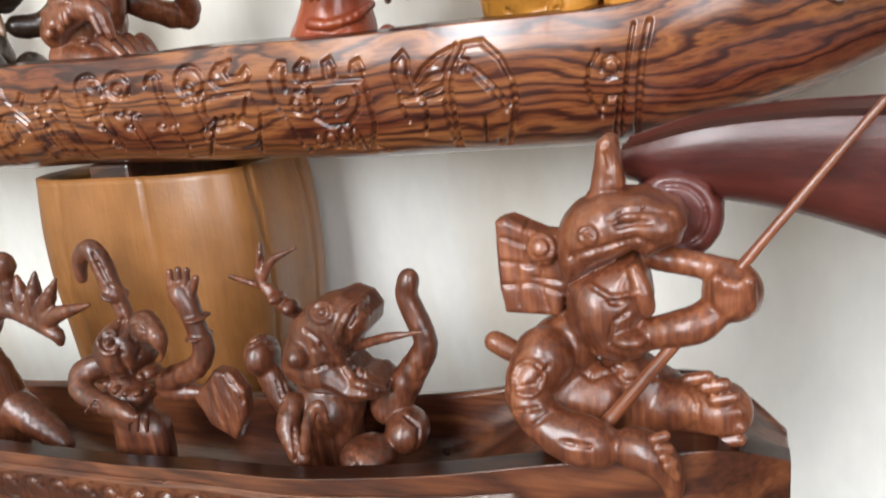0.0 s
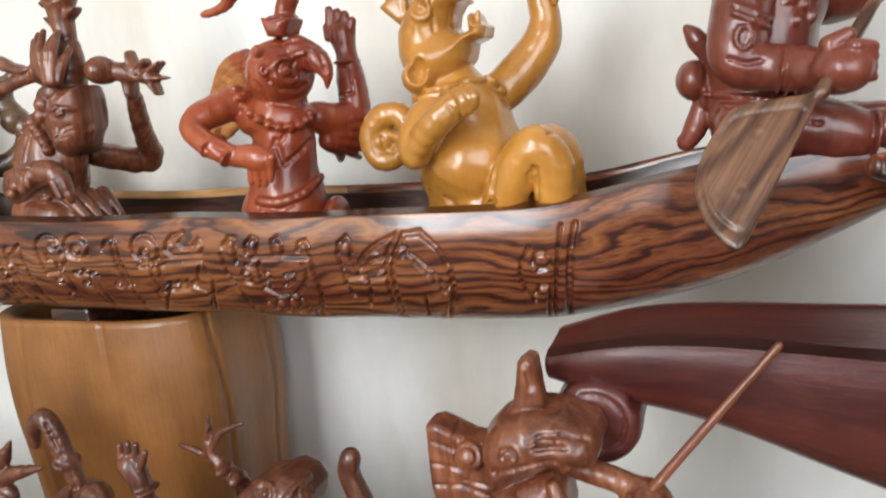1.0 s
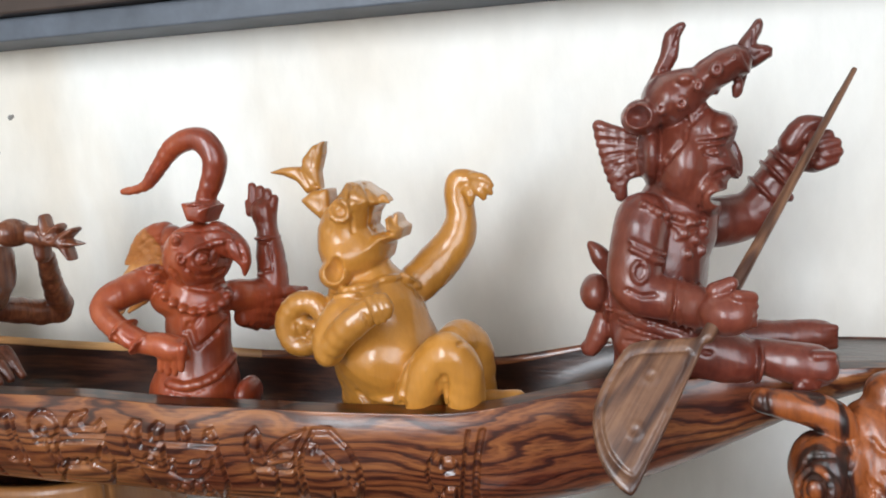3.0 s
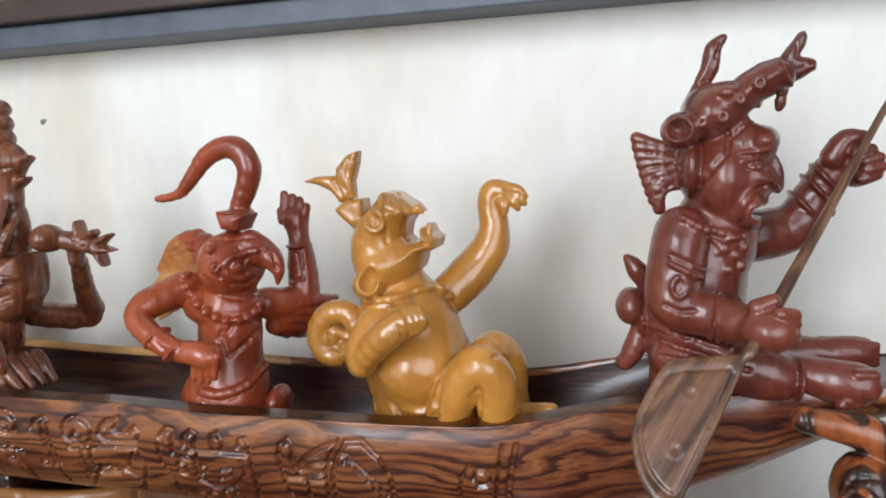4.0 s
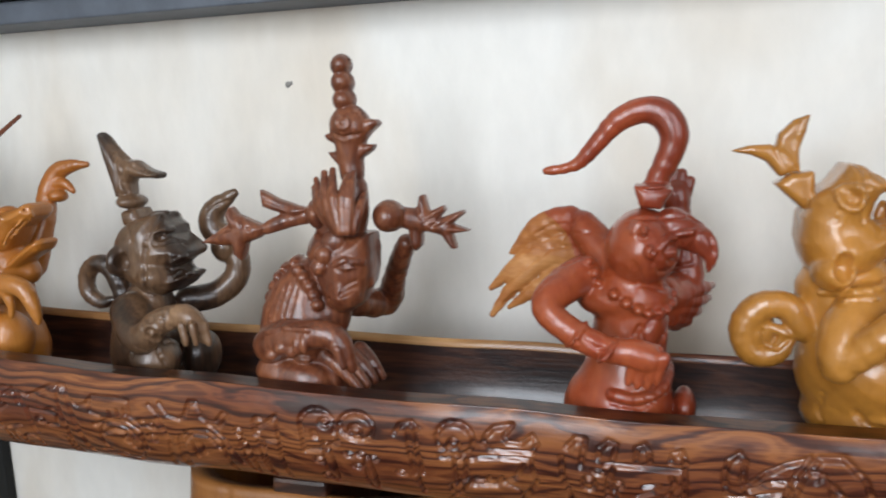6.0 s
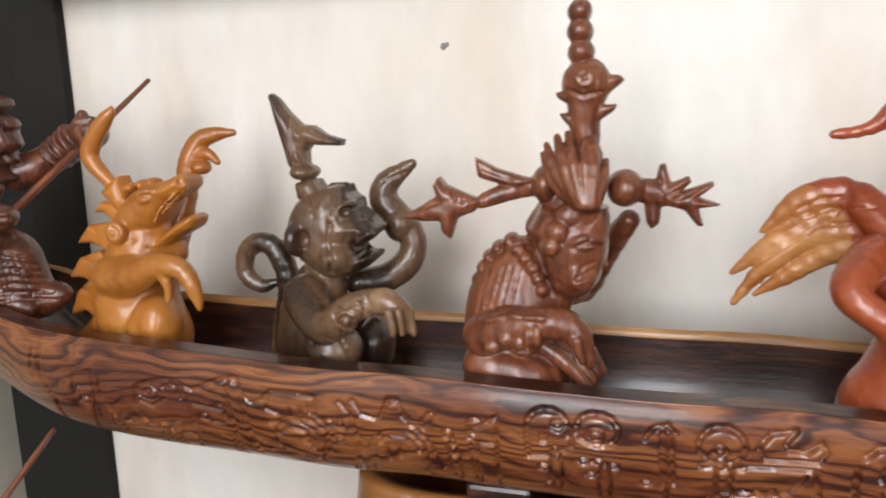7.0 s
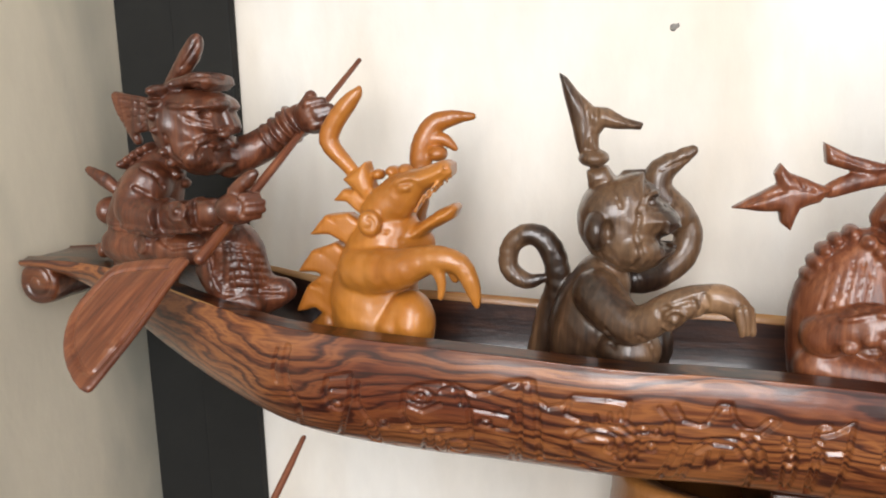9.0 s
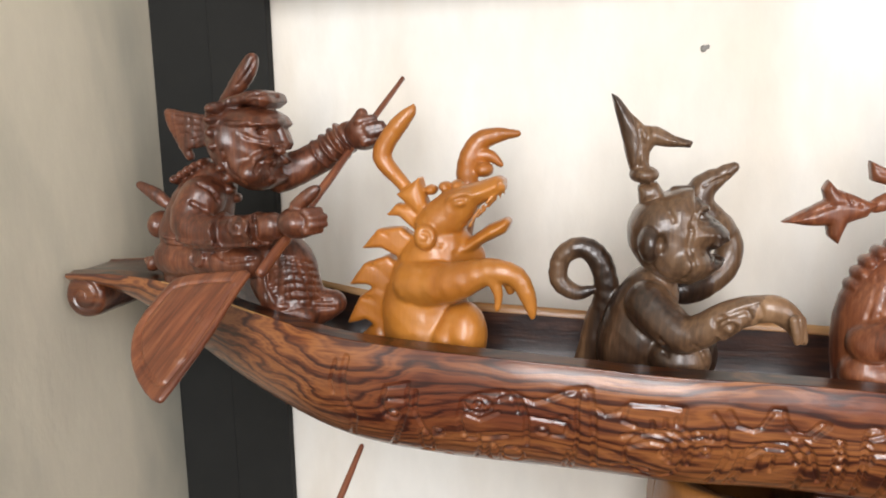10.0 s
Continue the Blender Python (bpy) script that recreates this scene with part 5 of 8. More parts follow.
    c.score((252.6, 1254.3), (258.9, 1256.5), (268.7, 1246.3), r=1.2)
    ob = c.skin("jaguar_carving", W_YELLOW)
    return tagged(ob, "honey-yellow wooden jaguar figurine howling, seated in the canoe", "figurine")


jaguar_carving()


def bow_paddler_carving():
    c = Carving((325, -15, 1224), (488, 113, 1443), 1)
    c.limb((377, 62, 1252), (377, 62, 1238.5), 24, 24, flat=0.6)
    c.chain((387.6, 62, 1334.9, 18.5), (382.4, 62, 1312.1, 24.9), (378.2, 62, 1286.7, 26.8), (373.9, 62, 1260.7, 22.6), k=3)
    c.chain((370.2, 40, 1328.9, 14.5), (366, 32, 1305.9, 14.2), (366.7, 28, 1290.6, 12.4), (385.3, 24, 1285.8, 10.6), (398.2, 14, 1283.8, 10.7), k=2.5)
    c.ball((410.4, 8, 1283.2), 15, 17, 12.2)
    c.ball((385.4, 26, 1285), 1.9, 19, 12.7, -8, k=0.7)
    c.ball((389.5, 26, 1283.9), 1.9, 19, 13.6, -8, k=0.7)
    c.ball((393.7, 26, 1282.8), 1.9, 19, 13.6, -8, k=0.7)
    c.ball((397.6, 26, 1281.7), 1.9, 19, 14, -8, k=0.7)
    c.chain((405.1, 4, 1294.7, 5.2), (412.2, 4, 1298.6, 3.6), k=1)
    c.chain((414.5, -2, 1293, 3.6), (422, 2, 1291.9, 3), k=0.7)
    c.chain((414.5, -2, 1288.5, 3.6), (422.1, 2, 1287.4, 3), k=0.7)
    c.chain((414.5, -2, 1284, 3.6), (422.1, 2, 1282.8, 3), k=0.7)
    c.chain((414.6, -2, 1279.8, 3.6), (422.2, 2, 1278.6, 3), k=0.7)
    c.chain((369.5, 44, 1257.5, 16), (393.7, 40, 1255.3, 16.7), (420.3, 40, 1248.9, 13.6), k=3)
    c.chain((386.7, 52, 1260, 13.5), (411.1, 60, 1255.1, 11.5), (422.9, 60, 1240.3, 10.1), k=3)
    c.chain((432.3, 40, 1251.8, 9.7), (448.8, 36, 1249.1, 10.9), (459.5, 36, 1247.4, 11.3), k=1.5)
    c.chain((456.9, 28, 1255, 3.2), (465.3, 30, 1255, 2.6), k=0.6)
    c.chain((456.3, 28, 1249.9, 3.2), (464.7, 30, 1249.9, 2.6), k=0.6)
    c.chain((455, 28, 1245.6, 3.2), (463.4, 30, 1245.6, 2.6), k=0.6)
    c.chain((452.6, 28, 1241.7, 3.2), (461.1, 30, 1241.7, 2.6), k=0.6)
    c.chain((449.9, 28, 1238.4, 3.2), (458.4, 30, 1238.4, 2.6), k=0.6)
    c.ball((430.5, 40, 1248.5), 1.8, 18, 12.3, -5, k=0.7)
    c.chain((415, 78, 1250.7, 12.4), (451.9, 82, 1251.9, 9.6), (472.4, 82, 1253.9, 8.2), k=2)
    c.chain((469.5, 78, 1258.2, 3.1), (478.5, 78, 1258.3, 2.4), k=0.6)
    c.chain((469.6, 78, 1254.8, 3.1), (478.6, 78, 1254.9, 2.4), k=0.6)
    c.chain((469.6, 78, 1251.4, 3.1), (478.7, 78, 1251.5, 2.4), k=0.6)
    c.chain((469.7, 78, 1247.9, 3.1), (478.7, 78, 1248, 2.4), k=0.6)
    c.ball((342.9, 62, 1282.5), 9.2, 14, 11.5)
    c.chain((350.5, 62, 1293.4, 2.8), (346.1, 62, 1304.2, 5.5), (340.3, 62, 1311.6, 2.1), k=1)
    c.chain((348, 62, 1271.6, 4.2), (345.2, 62, 1258.3, 6.5), (339.1, 62, 1247.5, 5.1), (335.9, 62, 1249.3, 2.3), k=1)
    c.ball((349.7, 62, 1273.8), 3.2, 12, 9.2)
    c.chain((397.4, 62, 1333.9, 16.2), (395.6, 62, 1317.6, 16.2), k=4)
    c.chain((408.9, 84, 1320.8, 15.3), (428.5, 92, 1323.3, 14.2), (437.3, 92, 1328.7, 12.5), (445.8, 92, 1343.4, 10.8), (455.1, 92, 1358.6, 9.9), k=2)
    c.ball((440.7, 92, 1338), 2.6, 15, 13.4, 40, k=0.7)
    c.ball((446.6, 92, 1348), 2.4, 15, 12.5, 40, k=0.7)
    c.ball((450.9, 92, 1354.3), 2.2, 14, 11.6, 40, k=0.7)
    c.ball((453.9, 84, 1335.2), 2.5, 8, 3)
    c.ball((468.2, 90, 1361.6), 12.4, 14, 12.9)
    c.chain((454.6, 84, 1366.7, 7.2), (460.8, 84, 1375.3, 6.4), (470.2, 82, 1377.3, 3.4), k=1)
    c.chain((465.1, 78, 1368.4, 4.2), (472.8, 80, 1370.1, 3.4), k=0.7)
    c.chain((469.1, 78, 1363.8, 4.2), (476.8, 80, 1365.5, 3.4), k=0.7)
    c.chain((470.2, 78, 1358.8, 4.2), (477.9, 80, 1360.6, 3.4), k=0.7)
    c.chain((468.1, 78, 1354.2, 4.2), (475.9, 80, 1355.9, 3.4), k=0.7)
    c.profile(62, 24, 17, (379.5, 1377.4), (379.3, 1348.9), (384.4, 1337.9), (393, 1330), (402.5, 1327.2), (412.3, 1329.1), (413.8, 1333), (408.9, 1334.5), (406.2, 1338.6), (409.9, 1342), (416, 1342.5), (416.6, 1346.7), (418.3, 1349.4), (421.8, 1348.1), (423.6, 1352.4), (421.9, 1359.4), (418.5, 1365.7), (419.5, 1371.3), (417.5, 1377.8), (410.8, 1386), (404.1, 1391.6), (394, 1387), k=1.2)
    c.ball((392, 58, 1357.3), 16.4, 27, 24, k=3)
    c.ball((405.6, 50, 1341.3), 8.3, 20, 11.8, k=3)
    c.ball((411.8, 56, 1377.1), 9.6, 22, 8.8, k=3)
    c.chain((419.5, 62, 1368.2, 2.4), (422.2, 62, 1359.4, 3), (421.8, 62, 1351.6, 3.2), k=1)
    c.ball((417.2, 52, 1352.5), 3.6, 8, 3.2, k=0.8)
    c.profile(62, 28, 15, (371.9, 1396.8), (375.4, 1401.3), (385.7, 1409.2), (397.5, 1410.1), (400.8, 1413.2), (409.1, 1418.5), (418.8, 1421.1), (425.3, 1418), (427.8, 1412), (426.3, 1404.5), (421.4, 1403.7), (415.7, 1400.2), (411.1, 1398.3), (404.1, 1391.6), (398.3, 1384.7), (388.9, 1380), (382.1, 1379), (374.4, 1383.8), k=0.9)
    c.ball((383.9, 62, 1392.9), 14.1, 30, 16.2, k=3)
    c.ball((392.3, 48, 1403.1), 8.6, 16, 5.9, k=1.5)
    c.chain((420.3, 50, 1402.9, 2.9), (420.7, 50, 1396.7, 2.8), (419.9, 50, 1393.9, 1.6), k=0.8)
    c.chain((426, 72, 1405.6, 2.7), (425.5, 72, 1400.4, 1.9), k=0.8)
    c.profile(62, 9, 5, (421.3, 1421.7), (426.9, 1428.7), (431, 1434.6), (433.5, 1434.7), (434.7, 1431.4), (433.6, 1426.5), (430.6, 1421.4), (436.5, 1420.3), (439.4, 1418.6), (439, 1414.1), (430.3, 1408.5), (425.7, 1410.5), k=0.8)
    c.chain((373.3, 62, 1397.1, 2.4), (379.7, 62, 1407.1, 4), (385.7, 62, 1418.6, 4.8), (387.4, 62, 1428.7, 4), (392.8, 62, 1434.4, 2.2), k=1.2)
    c.ball((370.2, 46, 1384.5), 11.3, 16, 10.1, k=1.2)
    c.ball((367.7, 28, 1384.8), 7.1, 14, 6.3, k=0.8, cut=True)
    c.ball((375.4, 62, 1364.3), 7.3, 27, 18.6, k=1.5)
    c.chain((373, 62, 1373.3, 2.4), (361.2, 60, 1376.2, 3), (346.3, 62, 1381, 3.8), k=0.5)
    c.chain((373, 62, 1371, 2.4), (361.1, 60, 1373.2, 3), (346.8, 62, 1376.1, 3.8), k=0.5)
    c.chain((373, 62, 1368.5, 2.4), (361.1, 60, 1370, 3), (347.8, 62, 1371, 3.8), k=0.5)
    c.chain((373, 62, 1366, 2.4), (361.1, 60, 1366.9, 3), (348.9, 62, 1365.9, 3.8), k=0.5)
    c.chain((373, 62, 1363.5, 2.4), (361, 60, 1363.7, 3), (350.5, 62, 1360.8, 3.8), k=0.5)
    c.chain((372.9, 62, 1361.2, 2.4), (361, 60, 1360.7, 3), (352.2, 62, 1355.8, 3.8), k=0.5)
    c.chain((372.9, 62, 1358.7, 2.4), (360.9, 60, 1357.4, 3), (354.1, 62, 1350.6, 3.8), k=0.5)
    c.chain((372.9, 62, 1356.2, 2.4), (360.9, 60, 1354.4, 3), (356.1, 62, 1345.4, 3.8), k=0.5)
    c.chain((372.9, 62, 1353.6, 2.4), (360.9, 60, 1351.1, 3), (358.6, 62, 1340.2, 3.8), k=0.5)
    c.view_slope(62, 0.075, 0.012)
    c.score((395.4, 1382.6), (394.9, 1372.1), (388, 1364.6), (382.3, 1357.7), (379.8, 1349.8), r=1.5)
    c.score((396.6, 1379), (404.1, 1386.4), (410.8, 1396.3), (417.3, 1400.6), (426.3, 1404), r=1.1)
    c.score((397.4, 1383.3), (405, 1389.8), (411.6, 1397.6), (419, 1401.2), r=1, proud=True)
    c.score((401.6, 1371.2), (409.2, 1371.9), (418.1, 1373.8), r=1, proud=True)
    c.score((402.8, 1367.7), (409.2, 1368.4), (415, 1368.8), r=1, proud=True)
    c.score((400.8, 1369.5), (409.2, 1370.1), (416.7, 1371.1), r=0.9)
    c.boss(409.5, 1363.8, 5.2, 2.2, 2)
    c.score((403.8, 1363.4), (409.2, 1366.3), (415, 1364.3), r=0.8)
    c.score((404.2, 1363.1), (409.2, 1361.4), (414.5, 1362.6), r=0.8)
    c.boss(410.2, 1363.8, 1.2, 1.2, 1.6, cut=True)
    c.score((416.6, 1354.1), (409.2, 1351.2), (404.2, 1346.1), (401.5, 1340.9), (402.1, 1333.7), (405.2, 1327.9), r=1.2)
    c.ball((411.3, 50, 1339), 6.7, 40, 3.9, k=0.8, cut=True)
    c.score((415.1, 1343), (409.3, 1341.5), (406.2, 1338), (409.3, 1334.2), r=1.1)
    c.score((419.2, 1356), (417.3, 1353.3), (419.3, 1349.9), r=0.8)
    c.boss(392.7, 1390.9, 3.4, 4, 2.2)
    c.boss(392.7, 1390.9, 1.5, 1.7, 2.2, cut=True)
    c.boss(382.1, 1388.6, 3, 3.6, 2.2)
    c.boss(382.1, 1388.6, 1.4, 1.5, 2.2, cut=True)
    c.boss(401.1, 1399.5, 2.6, 3.2, 2.2)
    c.boss(401.1, 1399.5, 1.2, 1.3, 2.2, cut=True)
    c.boss(410.4, 1407.4, 3.4, 4, 2.2)
    c.boss(410.4, 1407.4, 1.5, 1.7, 2.2, cut=True)
    c.boss(418.9, 1412.7, 1.8, 2.4, 2.2)
    c.boss(418.9, 1412.7, 0.8, 0.9, 2.2, cut=True)
    c.score((430.1, 1429.3), (428.9, 1420.3), r=0.8)
    c.score((436.6, 1418), (428.6, 1412.8), r=0.8)
    c.score((391.7, 1432.6), (387.4, 1420.2), (380.6, 1407), r=0.8)
    c.score((423.7, 1415.7), (426.2, 1410.4), r=0.8)
    c.score((367.3, 1371.5), (350, 1373.6), r=0.5)
    c.score((367.2, 1365.6), (352.5, 1364.5), r=0.5)
    c.score((367.1, 1360.9), (354.5, 1357.2), r=0.5)
    c.score((367.1, 1355.2), (357.1, 1348), r=0.5)
    c.boss(373.4, 1337.9, 2.6, 2.6, 2.4)
    c.boss(377.3, 1335.4, 2.6, 2.6, 2.4)
    c.boss(381.1, 1333.1, 2.6, 2.6, 2.4)
    c.boss(384.9, 1331.2, 2.6, 2.6, 2.4)
    c.boss(388.7, 1329.6, 2.6, 2.6, 2.4)
    c.boss(392.5, 1328.2, 2.6, 2.6, 2.4)
    c.boss(396.3, 1327.2, 2.6, 2.6, 2.4)
    c.boss(400.1, 1326.4, 2.6, 2.6, 2.4)
    c.boss(403.9, 1326, 2.6, 2.6, 2.4)
    c.score((385.2, 1327), (390.4, 1323.2), (400.8, 1326.6), r=1, proud=True)
    c.score((390.4, 1317.8), (400.8, 1321.1), r=1, proud=True)
    c.score((366.9, 1319.2), (375.4, 1314.7), (385.8, 1309.5), r=1.3, proud=True)
    c.score((367.3, 1314.9), (375.4, 1310.5), (384.4, 1305.7), r=1.3, proud=True)
    c.score((375.3, 1302.7), (374.6, 1299.5), (372.7, 1297.5), (370.5, 1297.5), (368.6, 1299.5), (368, 1302.8), (368.7, 1306), (370.6, 1308), (372.8, 1308), (374.6, 1305.9), (375.3, 1302.7), r=1, proud=True)
    c.score((365, 1293.2), (373.2, 1289.9), (379.3, 1290.9), r=1.1)
    c.score((350.2, 1274.6), (362.7, 1273.3), (379.1, 1271.2), (393.3, 1267.8), r=1.2, proud=True)
    c.score((358.5, 1269), (375, 1266), (391.3, 1262.6), r=1.2, proud=True)
    c.score((361.5, 1260.6), (387.2, 1260.9), (407.3, 1257.1), r=1)
    c.boss(393.4, 1320.2, 3.2, 3.2, 2.2)
    c.boss(399.4, 1315.9, 3.2, 3.2, 2.2)
    c.boss(404.3, 1319.9, 3.2, 3.2, 2.2)
    c.boss(396.4, 1308.7, 2.8, 3.2, 2.2)
    c.boss(403.3, 1309.6, 2.8, 3.2, 2.2)
    c.score((458.7, 1243.6), (461.9, 1238), r=0.6)
    c.score((461.6, 1243), (464.7, 1237.2), r=0.6)
    c.score((464.4, 1242.5), (467.5, 1236.2), r=0.6)
    c.score((467.2, 1241.9), (470.3, 1235.4), r=0.6)
    ob = c.skin("bow_paddler_carving", MAROON_F)
    return tagged(ob, "maroon wooden paddler figurine in an animal headdress, seated on the bow", "figurine")


bow_paddler_carving()


def plumed_carving():
    c = Carving((-190, -8, 1161), (-2, 128, 1431), 1)
    c.limb((-112, 38, 1220), (-112, 38, 1168), 25, 25, flat=0.9)
    c.chain((-112.2, 38, 1284.8, 16.2), (-122.8, 38, 1262.7, 22.4), (-127.6, 38, 1235.2, 19.3), (-123.7, 38, 1212.7, 19.3), k=3)
    c.ball((-114, 38, 1258.3), 22.2, 24, 31.3, k=4)
    c.ball((-120.4, 38, 1298.3), 4.2, 10, 4.2, k=0.5)
    c.ball((-127.2, 38, 1294.4), 4.2, 10, 4.2, k=0.5)
    c.ball((-132.4, 38, 1289), 4.2, 10, 4.2, k=0.5)
    c.ball((-136.1, 38, 1282.6), 4.2, 10, 4.2, k=0.5)
    c.ball((-139.3, 38, 1275.7), 4.2, 10, 4.2, k=0.5)
    c.ball((-141.2, 38, 1268.3), 4.2, 10, 4.2, k=0.5)
    c.ball((-142.6, 38, 1260.3), 4.2, 10, 4.2, k=0.5)
    c.chain((-133.2, 20, 1247.8, 11.5), (-121.5, 12, 1254.3, 10.7), (-104.3, 8, 1258.7, 9.2), (-87.7, 8, 1259.7, 8), (-79.7, 8, 1252.8, 6.3), (-74, 8, 1239.3, 3.1), k=1.5)
    c.chain((-80.6, 2, 1253, 3.1), (-77.2, 2, 1242.2, 2.1), k=0.6)
    c.chain((-134.5, 24, 1229.4, 12.1), (-114.9, 22, 1226.7, 11), (-106, 22, 1225, 10), k=2)
    c.chain((-99.8, 26, 1240.9, 4.6), (-87.6, 24, 1232.8, 4), (-77.1, 24, 1220.8, 2.8), k=0.5)
    c.chain((-95.4, 34, 1240.1, 4.6), (-84.3, 32, 1232.3, 4.1), (-75, 32, 1220.9, 2.8), k=0.5)
    c.chain((-90.8, 42, 1239.3, 4.7), (-81, 40, 1231.8, 4.2), (-72.9, 40, 1221.1, 2.9), k=0.5)
    c.chain((-86.1, 50, 1238.7, 4.8), (-77.5, 48, 1231.4, 4.3), (-70.6, 48, 1221.4, 2.9), k=0.5)
    c.chain((-96.3, 38, 1273.5, 12), (-100.4, 38, 1261.4, 13), k=3)
    c.profile(38, 22, 15, (-88.8, 1317.7), (-67.7, 1317.9), (-66.8, 1306.7), (-69.2, 1293), (-70.6, 1286.1), (-75.1, 1280.9), (-77, 1274.3), (-81.9, 1269.4), (-89.1, 1268.6), (-96.3, 1273.5), (-100.5, 1282.8), (-104.6, 1296.8), (-109.3, 1306), (-101.9, 1319.9), k=1.2)
    c.ball((-83.8, 38, 1296.1), 16.2, 24, 21.9, k=3)
    c.ball((-81.4, 32, 1282.3), 10.3, 20, 11.3, k=3)
    c.chain((-73.4, 34, 1297, 3.6), (-71.3, 34, 1286.9, 3.9), k=1)
    c.chain((-104.9, 38, 1306.1, 7.3), (-95.2, 38, 1313.1, 11.5), (-84.8, 38, 1324.5, 12.5), (-79.1, 38, 1344.5, 8.3), k=2)
    c.chain((-82.9, 18, 1321.1, 3.2), (-94.6, 21, 1332.6, 3.5), (-100.8, 27, 1346.3, 1.8), k=0.4)
    c.chain((-81.8, 16, 1321.4, 3.2), (-92.3, 19, 1336.6, 3.5), (-99.2, 27, 1351.3, 1.8), k=0.4)
    c.chain((-80.3, 13, 1321.7, 3.2), (-88.3, 17, 1338.8, 3.5), (-93.5, 27, 1355, 1.8), k=0.4)
    c.chain((-78.8, 12, 1321.8, 3.2), (-83.6, 16, 1340.3, 3.4), (-87.8, 27, 1356.6, 1.8), k=0.4)
    c.chain((-76.4, 12, 1321.8, 3.2), (-77.7, 16, 1340.3, 3.4), (-78.3, 27, 1353.4, 1.8), k=0.4)
    c.chain((-74.8, 13, 1321.7, 3.2), (-74, 17, 1339.6, 3.5), (-74.4, 27, 1355.1, 1.8), k=0.4)
    c.chain((-72.6, 16, 1321.4, 3.2), (-70, 20, 1332.6, 3.5), (-68.6, 28, 1342.2, 1.8), k=0.4)
    c.chain((-79.8, 38, 1353.2, 7.3), (-80.6, 38, 1364.1, 8.3), (-79.8, 38, 1374.7, 9.9), k=1)
    c.ball((-79.6, 38, 1382.2), 13, 13, 13)
    c.profile(38, 7, 4, (-72.1, 1386.7), (-62.4, 1386.2), (-59.7, 1383.4), (-69, 1376), k=0.7)
    c.profile(38, 6, 3, (-95.7, 1377.9), (-88.2, 1378.9), (-83.2, 1372.7), (-88.4, 1371.6), (-93.9, 1374.8), k=0.7)
    c.profile(38, 6, 3, (-74.9, 1371.4), (-64.1, 1370.8), (-65.6, 1367.9), (-74.6, 1361.7), k=0.7)
    c.profile(38, 6, 3, (-93.3, 1367), (-85.1, 1367.4), (-84.1, 1355.9), (-90.2, 1362.2), k=0.7)
    c.ball((-82.4, 38, 1398.1), 7, 9.5, 7, k=0.5)
    c.ball((-82.8, 38, 1408.5), 7, 9.5, 7, k=0.5)
    c.ball((-83.1, 38, 1418.4), 6.5, 9.5, 6.5, k=0.5)
    c.chain((-82.3, 38, 1393.9, 4.2), (-83.2, 38, 1418.8, 3.7), k=0.6)
    c.ball((-100.4, 34, 1330.1), 7.7, 14, 10.3, k=0.8)
    c.ball((-59.2, 44, 1326.9), 10.1, 14, 10.1, k=0.8)
    c.chain((-105.3, 32, 1329.1, 5.1), (-123.6, 28, 1325.4, 4.8), (-134.4, 26, 1321.1, 3.5), k=1)
    c.profile(26, 8, 6, (-181.1, 1311.9), (-168.7, 1318.6), (-159.4, 1324.4), (-161.2, 1330.2), (-158.2, 1335.4), (-153.7, 1330.2), (-144.6, 1326.7), (-134, 1322.2), (-138.9, 1315.4), (-147.9, 1311.8), (-152, 1301), (-156.6, 1304.7), (-157.6, 1310.5), (-168.8, 1310.9), k=0.8)
    c.profile(30, 7, 5, (-138.4, 1345.6), (-126.1, 1339.2), (-115.1, 1335.3), (-104.7, 1333.1), (-115, 1328), (-128.2, 1331.6), (-136.7, 1334.3), k=0.8)
    c.chain((-54.6, 48, 1326.3, 6.4), (-41.5, 52, 1323.2, 7.6), k=1)
    c.profile(54, 8, 6, (-49.4, 1318.5), (-52.4, 1327.6), (-44.6, 1327.1), (-42.1, 1338.8), (-39, 1338.8), (-35.8, 1328.7), (-27, 1332.4), (-25.2, 1329.3), (-30, 1324.2), (-14.2, 1329.7), (-13.8, 1327.1), (-21.6, 1320.8), (-10.3, 1316.9), (-21.3, 1315), (-18.5, 1305.1), (-21.7, 1305.5), (-28.3, 1313.6), (-40.5, 1316.9), (-41.3, 1307.1), (-45.5, 1303.3), (-48.4, 1307), k=0.8)
    c.chain((-100.9, 66, 1267, 10), (-89.1, 110, 1256, 10), (-72.3, 88.6, 1283.1, 7.5), (-58.5, 71, 1305.3, 6.5))
    c.view_slope(38, 0.028, -0.177)
    c.boss(-86.5, 1311.4, 7.3, 6.8, 6)
    c.boss(-91.6, 1302.9, 6, 5.7, 6)
    c.boss(-95.1, 1295.4, 6, 5.2, 6)
    c.score((-83.8, 1296.8), (-77.5, 1299.7), (-69.4, 1298.7), r=1.3, proud=True)
    c.boss(-77.4, 1295.1, 6.3, 2.6, 2)
    c.score((-83.3, 1294.5), (-77.4, 1296.9), (-71, 1295.3), r=0.7)
    c.score((-82.7, 1293.6), (-77.3, 1292.4), (-71.3, 1293.9), r=0.7)
    c.score((-80, 1278.4), (-76.4, 1280.8), (-72.2, 1283.3), r=1.4)
    c.score((-72.8, 1287.2), (-78.7, 1283.5), (-81.4, 1276.4), r=0.9)
    c.score((-87.8, 1283.2), (-91.9, 1273.7), r=0.8)
    c.boss(-114.6, 1293, 3.9, 3.9, 5)
    c.boss(-109.6, 1288.4, 3.9, 3.9, 5)
    c.boss(-105.4, 1283.1, 3.9, 3.9, 5)
    c.boss(-102.6, 1277.5, 3.9, 3.9, 5)
